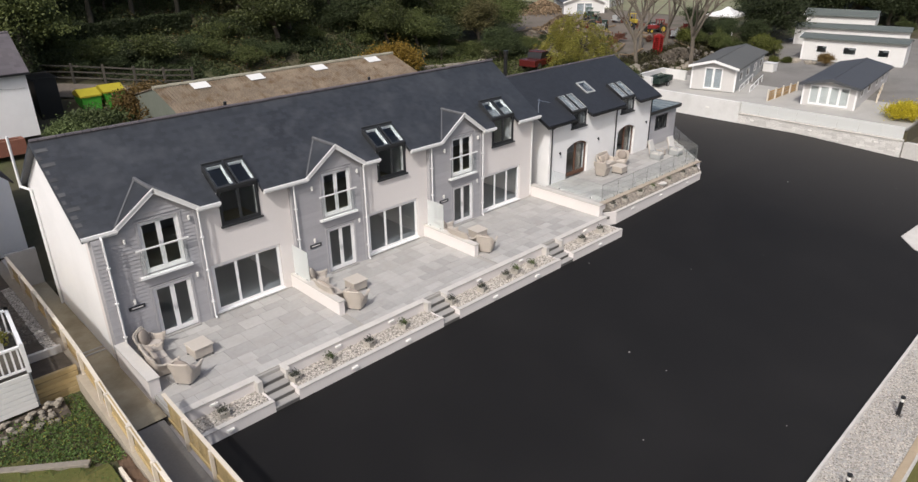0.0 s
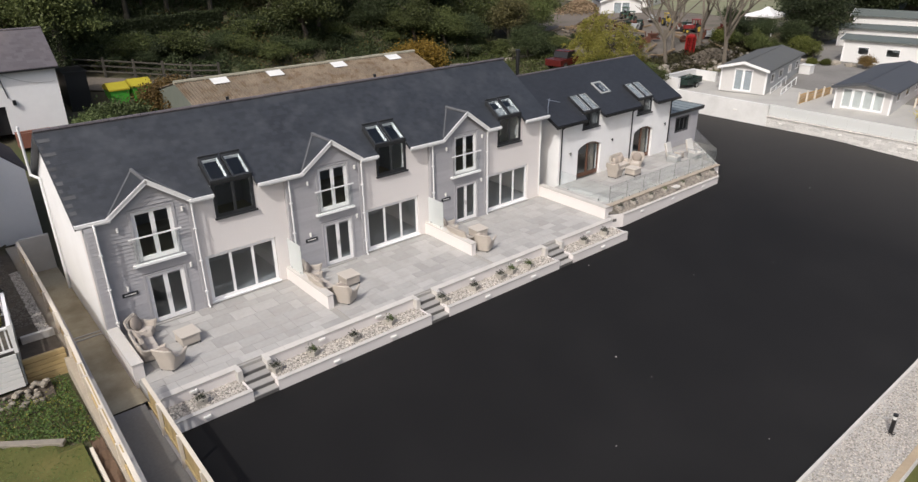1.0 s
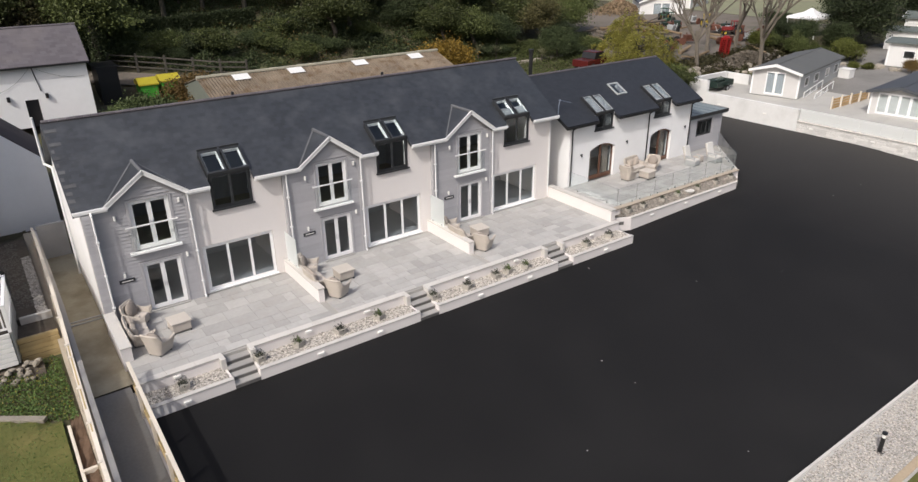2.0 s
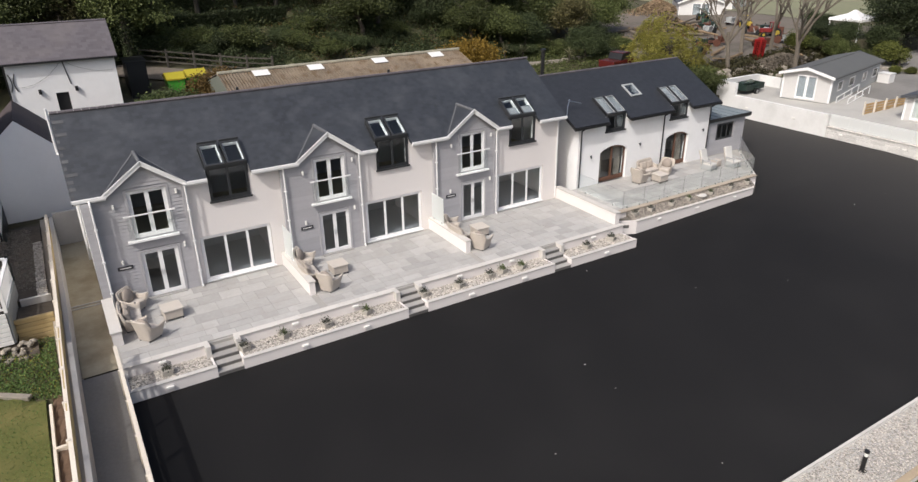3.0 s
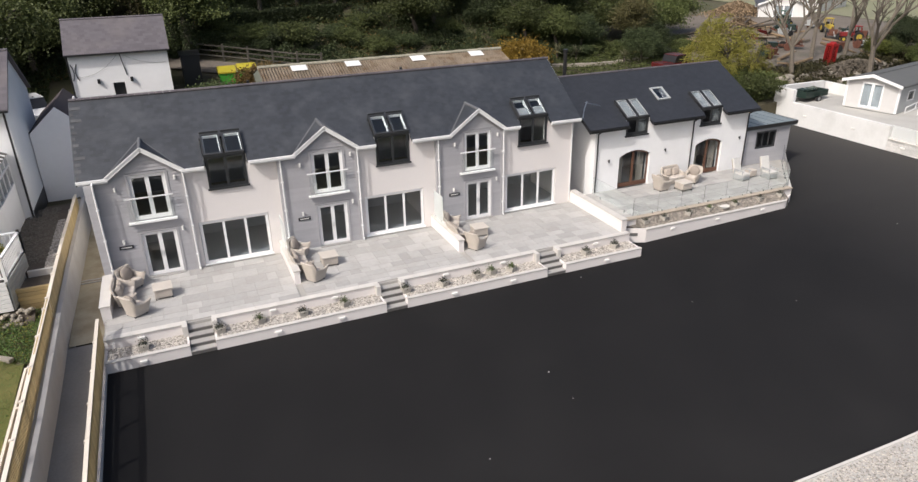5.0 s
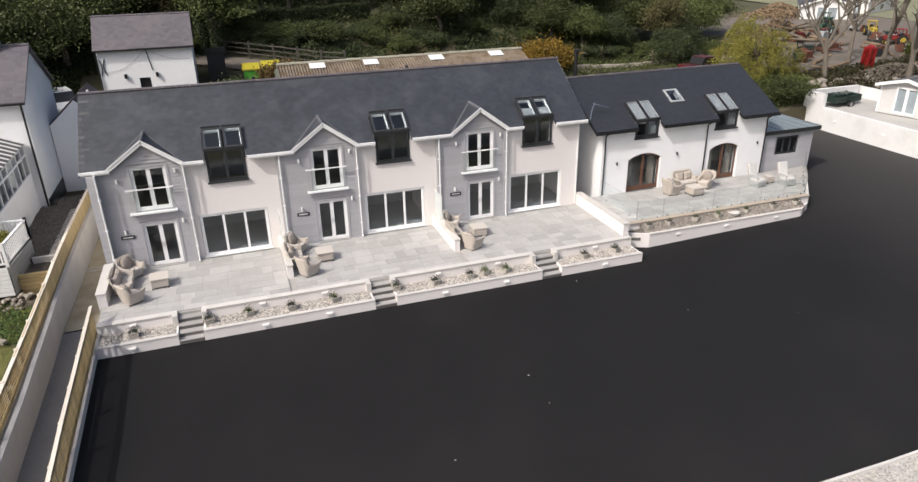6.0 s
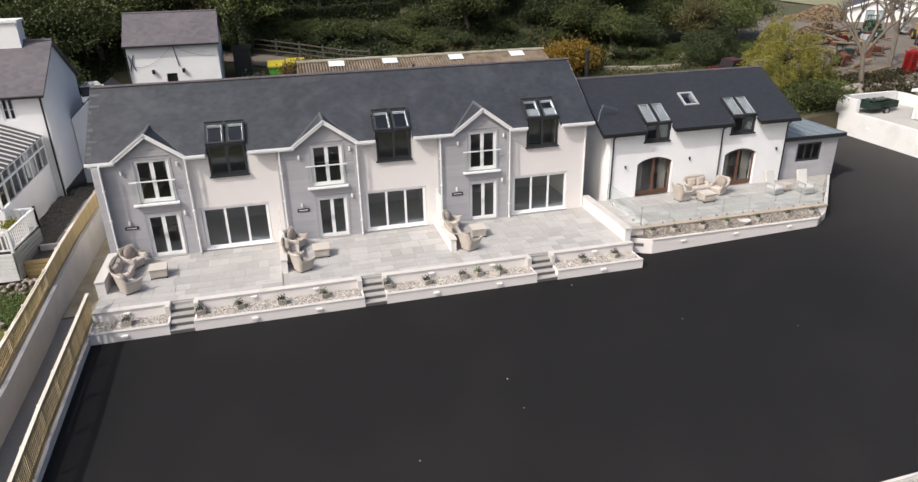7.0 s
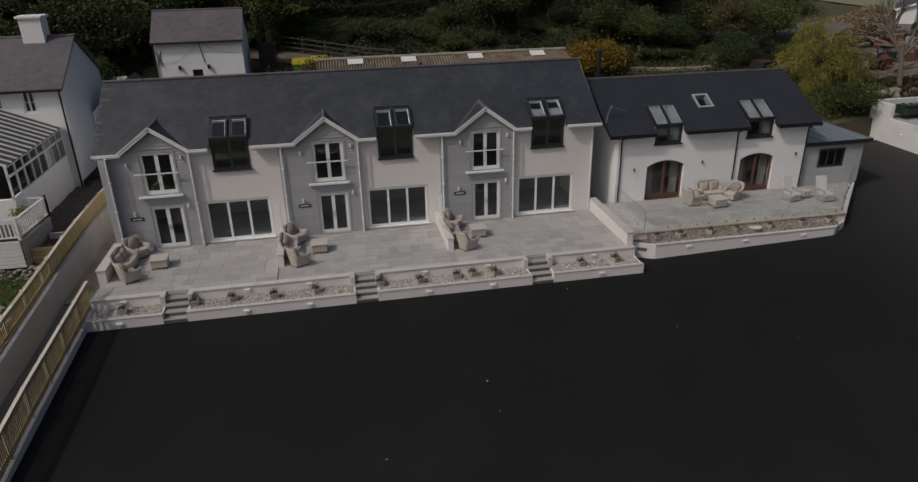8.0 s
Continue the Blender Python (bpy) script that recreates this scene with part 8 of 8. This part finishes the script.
scr2 = thing("timber_screen", (57, -10, 2.56), "low new timber screen fence behind a lodge", "fence")
for i in range(4):
    x, y = 56.5 + 1.6 * i, -9.2 + 0.35 * i
    part("post", boxes((x - 0.05, x + 0.05, y - 0.05, y + 0.05, 2.5, 3.5)), "fence_cap", scr2)
    if i < 3:
        for k in range(4):
            bm = bmesh.new()
            beam(bm, (x + 0.06, y, 2.7 + 0.2 * k), (x + 1.54, y + 0.34, 2.7 + 0.2 * k), 0.04, 0.15)
            part("rail", bm, "screen_wood", scr2)


# ---- vehicles and yard things ----
def wheel(parent, x, y, z, r, w, rim="steel"):
    bm = bmesh.new()
    tube(bm, (x, y - w / 2, z), (x, y + w / 2, z), r, n=18)
    t = part("wheel", bm, "rubber", parent, "black tyre")
    bm = bmesh.new()
    tube(bm, (x, y - w / 2 - 0.01, z), (x, y + w / 2 + 0.01, z), r * 0.58, n=14)
    part("rim", bm, rim, t)


def car(name, label, paint, m, pickup=False):
    ob = thing(name, (0, 0, 0), label, "car")
    bm = bmesh.new()
    side = [(-2.1, 0.35), (2.1, 0.35), (2.15, 0.75), (1.1, 0.95), (-2.1, 1.0 if not pickup else 0.95)]
    prism(bm, side, "y", -0.85, 0.85)
    bevelled(bm, 0.06, 2)
    part("body", bm, paint, ob)
    bm = bmesh.new()
    cab = [(1.05, 0.93), (0.35, 1.5), (-0.75 if pickup else -1.55, 1.5), (-0.95 if pickup else -2.0, 0.97)]
    prism(bm, cab, "y", -0.72, 0.72)
    part("cabin_glass", bm, "pipe_black", ob, "dark glass")
    bm = boxes((-0.75 if pickup else -1.55, 0.35, -0.70, 0.70, 1.501, 1.55))
    part("roof", bm, paint, ob)
    for s in (-1, 1):
        for x in (-1.3, 1.35):
            wheel(ob, x, s * 0.78, 0.33, 0.33, 0.22)
        part("headlight", boxes((2.08, 2.16, s * 0.62 - 0.14, s * 0.62 + 0.14, 0.6, 0.74)), "lamp_white", ob)
    ob.matrix_basis = m
    return ob


car("pickup_truck", "dark red pickup truck parked behind the houses", "dark_red", pose(46.6, 16.7, float(land_z(46.6, 16.7)) + 0.15, 0, 0, 8), True)
car("parked_car", "white car parked beside the farmhouse", "caravan", pose(-2.6, 21.8, float(land_z(-2.6, 21.8)) + 0.12, 0, 0, -70))
tr = thing("utility_trailer", (0, 0, 0), "dark green loaded utility trailer behind the white parapet", "trailer")
bm = boxes((-1.5, 1.5, -0.75, -0.7, 0.45, 1.0), (-1.5, 1.5, 0.7, 0.75, 0.45, 1.0), (-1.5, -1.45, -0.699, 0.699, 0.45, 1.0), (1.45, 1.5, -0.699, 0.699, 0.45, 1.0), (-1.449, 1.449, -0.699, 0.699, 0.45, 0.5))
part("body", bm, "dark_paint", tr)
for s_ in (-1, 1):
    wheel(tr, 0.1, s_ * 0.87, 0.3, 0.3, 0.18)
    part("mudguard", boxes((-0.3, 0.5, s_ * 0.87 - 0.1, s_ * 0.87 + 0.1, 0.63, 0.67)), "dark_paint", tr)
bm = bmesh.new()
beam(bm, (1.5, 0, 0.48), (2.3, 0, 0.45), 0.09)
part("tow_bar", bm, "pipe_black", tr)
lr = random.Random(40)
for i in range(7):
    bm = bevelled(boxes((-0.25, 0.25, -0.2, 0.2, -0.12, 0.12)), 0.05)
    bmesh.ops.transform(bm, matrix=pose(-1.1 + 0.35 * i, lr.uniform(-0.35, 0.35), 0.95 + lr.uniform(0, 0.12), lr.uniform(-20, 20), lr.uniform(-20, 20), lr.uniform(0, 90)), verts=bm.verts[:])
    part("load_bag", bm, lr.choice(("caravan_grey", "shed_wall", "dark_paint")), tr)
tr.matrix_basis = pose(51.8, 7.1, 2.6, 0, 0, 4) @ Matrix.Diagonal((0.85, 0.9, 0.85, 1))
pb = thing("phone_box", (59.2, 11.9, 4.0), "old red telephone kiosk in the yard", "kiosk")
px, py, pz = 59.2, 11.9, float(land_z(59.2, 11.9)) + 0.05
bm = bmesh.new()
for sx in (-0.42, 0.42):
    for sy in (-0.42, 0.42):
        quadbox(bm, px + sx - 0.07, px + sx + 0.07, py + sy - 0.07, py + sy + 0.07, pz, pz + 2.2)
for z0, z1 in ((0.0, 0.35), (2.05, 2.3)):
    quadbox(bm, px - 0.48, px + 0.48, py - 0.48, py + 0.48, pz + z0, pz + z1)
part("frame", bm, "red_paint", pb)
bm = bmesh.new()
tube(bm, (px, py, pz + 2.3), (px, py, pz + 2.52), 0.5, 0.25, n=16)
part("domed_roof", bm, "red_paint", pb)
for sx, sy in ((-0.42, 0), (0.42, 0), (0, -0.42), (0, 0.42)):
    bm = bmesh.new()
    wx, wy = (0.012, 0.35) if sx else (0.35, 0.012)
    for k in range(7):
        quadbox(bm, px + sx - wx, px + sx + wx, py + sy - wy, py + sy + wy, pz + 0.352 + 0.25 * k, pz + 0.39 + 0.25 * k)
    for o_ in (-0.22, 0, 0.22):
        quadbox(bm, px + sx - wx + (0 if sx else o_ + wx - 0.03), px + sx + wx + (0 if sx else o_ - wx + 0.03), py + sy - wy + (o_ + wy - 0.03 if sx else 0), py + sy + wy + (o_ - wy + 0.03 if sx else 0), pz + 0.351, pz + 2.049)
    part("glazed_side", bm, "red_paint", pb)
    part("backing", boxes((px + sx * 0.93 - wx * 0.8, px + sx * 0.93 + wx * 0.8, py + sy * 0.93 - wy * 0.8, py + sy * 0.93 + wy * 0.8, pz + 0.36, pz + 2.04)), "dark_red", pb)

pb.matrix_basis = Matrix.Translation((px, py, pz - 0.1)) @ Matrix.Rotation(radians(4), 4, "Y") @ Matrix.Diagonal((0.72, 0.72, 0.80, 1)) @ Matrix.Translation((-px, -py, -pz)) @ pb.matrix_basis


def tractor(m, paint, label):
    ob = thing("tractor", (0, 0, 0), label, "tractor", "old tractors")
    part("bonnet", bevelled(boxes((0.2, 2.0, -0.35, 0.35, 0.8, 1.45)), 0.08, 2), paint, ob)
    part("cab_floor", bevelled(boxes((-0.9, 0.2, -0.6, 0.6, 1.0, 1.2)), 0.03), paint, ob)
    for xa in (-0.9, 0.1):
        for ya in (-0.6, 0.5):
            part("cab_post", boxes((xa, xa + 0.1, ya, ya + 0.1, 1.201, 2.299)), paint, ob)
    part("cab_roof", bevelled(boxes((-1.0, 0.3, -0.7, 0.7, 2.3, 2.42)), 0.03), paint, ob)
    part("seat", bevelled(boxes((-0.7, -0.25, -0.25, 0.25, 1.201, 1.35), (-0.7, -0.6, -0.25, 0.25, 1.351, 1.75)), 0.03), "rubber", ob)
    bm = bmesh.new()
    tube(bm, (1.3, 0.15, 1.45), (1.3, 0.15, 2.05), 0.04, n=8)
    part("exhaust", bm, "rust", ob)
    for s in (-1, 1):
        wheel(ob, -0.6, s * 0.75, 0.75, 0.75, 0.4, "worn_yellow")
        wheel(ob, 1.6, s * 0.6, 0.42, 0.42, 0.25, "worn_yellow")
    ob.matrix_basis = m
    return ob


for x, y, t, p, lab in ((70.6, 27.6, 200, "worn_green", "old dark green tractor with yellow wheels"), (72.2, 23.2, 235, "worn_yellow", "old yellow tractor in the yard"),
                        (69.8, 18.2, 150, "worn_red", "old red tractor in the yard"), (73.5, 30.5, 20, "worn_green", "old dark green tractor with yellow wheels")):
    tractor(pose(x, y, float(land_z(x, y)) + 0.1, 0, 0, t) @ Matrix.Diagonal((0.62, 0.62, 0.62, 1)), p, lab)
M["log_cut"] = material("cut_timber", (0.20, 0.145, 0.09), rough=0.9, var=0.25, scale=4, big=0.8, island=0.3, objrand=0.25)
rng = random.Random(77)
for i in range(26):
    x, y = rng.uniform(54, 74), rng.uniform(11, 25)
    z = float(land_z(x, y))
    a, l = rng.uniform(0, math.pi), rng.uniform(1.2, 3.6)
    r = rng.uniform(0.08, 0.18)
    bm = bmesh.new()
    tube(bm, (x - math.cos(a) * l / 2, y - math.sin(a) * l / 2, z + r), (x + math.cos(a) * l / 2, y + math.sin(a) * l / 2, z + r + rng.uniform(0, 0.4)), r, r * 0.85, n=9)
    lone("log", bm, rng.choice(("bark_pale", "bark", "log_cut")), "felled log lying in the yard", "log", "yard logs")
for i in range(70):
    u = rng.uniform(0, 1)
    x, y = 63.8 + rng.gauss(0, 2.4), 26.0 + rng.gauss(0, 2.4)
    z = float(land_z(x, y)) + 1.6 * u * math.exp(-((x - 63.8) ** 2 + (y - 26) ** 2) / 9) + 0.1
    a, l, r = rng.uniform(0, math.pi), rng.uniform(1.0, 3.2), rng.uniform(0.07, 0.18)
    t_ = rng.uniform(-0.3, 0.3)
    bm = bmesh.new()
    tube(bm, (x - math.cos(a) * l / 2, y - math.sin(a) * l / 2, z + r - t_), (x + math.cos(a) * l / 2, y + math.sin(a) * l / 2, z + r + t_), r, r * 0.8, n=8)
    lone("log", bm, rng.choice(("log_cut", "log_cut", "bark", "bark_pale")), "felled log in a tumbled timber stack", "log", "timber stack")
tan = np.random.default_rng(66)
for cx, cy, rx, ry, hz, n in ((75.5, 40, 3.6, 3, 1.6, 6500), (60, 10.2, 4, 0.8, 0.9, 2500), (64.5, 28, 3.5, 2.5, 1.8, 3000)):
    e = tan.normal(size=(n, 2)) * 0.45
    h = hz * np.exp(-(e ** 2).sum(1) * 1.6) * tan.uniform(0.6, 1.0, n)
    c = np.stack([cx + e[:, 0] * rx, cy + e[:, 1] * ry, h], -1)
    c[:, 2] += land_z(c[:, 0], c[:, 1]) + 0.1
    v, f = leaf_cloud(c, 0.17 if cy > 40 else 0.13, n + int(cx))
    tagged(new("brush_pile", array_mesh("brush_pile", v, f, "log_cut" if cy > 20 else "bark_pale")), "heap of cut brushwood and chippings in the yard", "brushwood", kind="stuff")
for i in range(18):
    x, y = rng.uniform(56, 74), rng.uniform(14, 27)
    z = float(land_z(x, y)) + 0.05
    ob = thing("scrap_machine", (x, y, z), "old rusting farm implement lying in the yard", "machinery", "yard machinery")
    a, l, w = rng.uniform(0, math.pi), rng.uniform(1.0, 2.4), rng.uniform(0.5, 1.0)
    ca, sa = math.cos(a), math.sin(a)
    col = rng.choice(("rust", "rust", "rust", "dark_paint", "dark_red", "caravan_grey"))

    def at(u, v_, h):
        return (x + u * ca - v_ * sa, y + u * sa + v_ * ca, z + h)

    bm = bmesh.new()
    for s_ in (-1, 1):
        beam(bm, at(-l / 2, s_ * w / 2, 0.4), at(l / 2, s_ * w / 2, 0.45), 0.1)
    for k in range(4):
        u = -l / 2 + l * k / 3
        beam(bm, at(u, -w / 2, 0.42), at(u, w / 2, 0.42), 0.08)
        beam(bm, at(u, 0.1, 0.42), at(u + 0.15, 0.1, rng.uniform(0.7, 1.2)), 0.07)
    part("frame", bm, col, ob)
    for s_ in (-1, 1):
        bm = bmesh.new()
        tube(bm, at(l * 0.2, s_ * (w / 2 + 0.08), 0.38), at(l * 0.2, s_ * (w / 2 + 0.2), 0.38), 0.38, n=14)
        part("wheel", bm, rng.choice(("rubber", "rust")), ob)
    bm = bmesh.new()
    prism(bm, [(-0.3, 0), (0.3, 0), (0.42, 0.45), (-0.42, 0.45)], "x", -0.35, 0.35)
    bmesh.ops.transform(bm, matrix=Matrix.Translation(at(-l * 0.2, 0, 0.48)) @ Matrix.Rotation(a, 4, "Z"), verts=bm.verts[:])
    part("hopper", bm, col, ob)
for i in range(95):
    x, y = rng.uniform(50.5, 66), rng.uniform(8.8, 10.6)
    s = rng.uniform(0.18, 0.45)
    if i >= 60:
        u = rng.uniform(0, 1)
        x, y = 68.2 + 0.9 * u + rng.uniform(-0.5, 0.5), 7.6 - 8.0 * u
    bm = bmesh.new()
    bmesh.ops.create_icosphere(bm, subdivisions=1, radius=s)
    for v_ in bm.verts:
        v_.co = Vector((v_.co.x * rng.uniform(0.8, 1.3), v_.co.y * rng.uniform(0.8, 1.2), v_.co.z * rng.uniform(0.6, 1.0))) + Vector((x, y, float(land_z(x, y)) + s * 0.4))
    lone("bank_boulder", bm, "rubble", "grey boulder on the bank by the caravan park", "stone", "bank boulders")
M["far_grass"] = material("rough_pasture", (0.21, 0.215, 0.13), rough=0.95, var=0.2, scale=1.5, big=0.1, stain=(0.15, 0.14, 0.10), stain_scale=0.1, stain_amount=0.6)
yard_ys = np.arange(12, 45, 1.5)
tagged(new("farm_yard", sheet("farm_yard", np.arange(50, 87, 2.0), yard_ys, lambda x, y: land_z(x, y) + 0.10 - 0.3 * ((x < 51) | (y < 12.5) | (y > 42) | (x > 84)), "yard")), "grey trodden farm yard", "yard", kind="structure")
tagged(new("far_field", sheet("far_field", np.arange(84, 300, 6.0), np.arange(22, 92, 3.0), lambda x, y: land_z(x, y) + 0.15, "far_grass")), "distant pale green field", "field", kind="structure")

# bollard lights on the gravel border
for x in (10.35, 15.7, 21.05, 26.4, 31.7):
    b = thing("bollard_light", (x, -21.15, float(tarmac_z(x, -20.2))), "short black bollard light on pale gravel", "lamp", "bollard lights")
    z = float(tarmac_z(x, -20.2)) + 0.02
    bm = bmesh.new()
    tube(bm, (x, -21.15, z), (x, -21.15, z + 0.60), 0.068, n=14)
    part("stem", bm, "pipe_black", b)
    bm = bmesh.new()
    tube(bm, (x, -21.15, z + 0.60), (x, -21.15, z + 0.74), 0.058, n=14)
    part("lens", bm, "lamp_white", b)
    bm = bmesh.new()
    tube(bm, (x, -21.15, z + 0.74), (x, -21.15, z + 0.81), 0.08, n=14)
    part("cap", bm, "pipe_black", b)
    part("foot", bevelled(boxes((x - 0.13, x + 0.13, -21.28, -21.02, z - 0.02, z + 0.03)), 0.01), "pipe_black", b)
pebble_bed("gravel_stones", 14, 34, -21.95, -20.3, 0, 15000, 0.034, "pale angular gravel stones", "pebble", lambda x, y: tarmac_z(x, -20.2) + 0.03, 61)


edge_z = float(tarmac_z(14, -20.2))
lone("lawn_edging", bevelled(boxes((1.0, 25.9, -22.2, -21.96, edge_z - 0.2, edge_z + 0.07)), 0.01), "edging_tan", "broad tan timber edging between gravel and lawn", "edging", kind="structure")


# spiky garden plants and a low ledge behind the barn
def cordyline(x, y, z, seed):
    ob = thing("spiky_palm", (x, y, z), "spiky grey-green palm on a low stem", "plant", "spiky palms")
    g = random.Random(seed)
    bm = bmesh.new()
    tube(bm, (x, y, z - 0.2), (x, y, z + 0.7), 0.09, 0.07)
    part("stem", bm, "bark", ob)
    bm = bmesh.new()
    for i in range(46):
        a, e = g.uniform(0, math.tau), g.uniform(-0.2, 1.3)
        d = Vector((math.cos(a) * math.cos(e), math.sin(a) * math.cos(e), math.sin(e)))
        s_ = d.cross(Vector((0, 0, 1))).normalized() * 0.035
        o_ = Vector((x, y, z + 0.75))
        p = [o_ - s_, o_ + s_, o_ + d * 0.5 + s_ * 1.2, o_ + d * 0.5 - s_ * 1.2, o_ + d * 0.95 - Vector((0, 0, 0.1))]
        p = [bm.verts.new(q) for q in p]
        bm.faces.new(p[:4])
        bm.faces.new((p[3], p[2], p[4]))
    part("leaves", bm, "cordyline", ob, "long narrow spiky leaf blades")


M["cordyline"] = leaf_material("pale_blade_leaves", (0.20, 0.20, 0.12), var=0.3)
for i, (x, y) in enumerate(((41.6, 24.7), (45.4, 22.4), (39.9, 25.3), (70.0, 4.6), (71.4, 5.6))):
    cordyline(x, y, float(land_z(x, y)), i)
for i in range(6):
    x0, x1 = 38.5 + 1.6 * i, 38.5 + 1.6 * (i + 1) - 0.01
    y = 23.9 - 0.16 * (x0 - 38.5)
    z = float(land_z((x0 + x1) / 2, y))
    bm = bmesh.new()
    beam(bm, (x0, y, z + 0.1), (x1, y - 0.25, z + 0.1), 0.25, 0.34)
    lone("garden_ledge", bevelled(bm, 0.03), "rubble", "low rough stone ledge behind the barn", "wall", "garden ledge", kind="structure")

# loose chips on the tarmac
g = np.random.default_rng(91)
n = 14
c = np.stack([g.uniform(5, 48, n), g.uniform(-19.5, -6.8, n), np.zeros(n)], -1)
c[:, 2] = tarmac_z(c[:, 0], c[:, 1]) + 0.012
v, f = leaf_cloud(c, 0.035, 92, up=6.0)
tagged(new("stone_chips", array_mesh("stone_chips", v, f, "coping")), "scattered pale stone chips on the tarmac", "chips", kind="stuff")
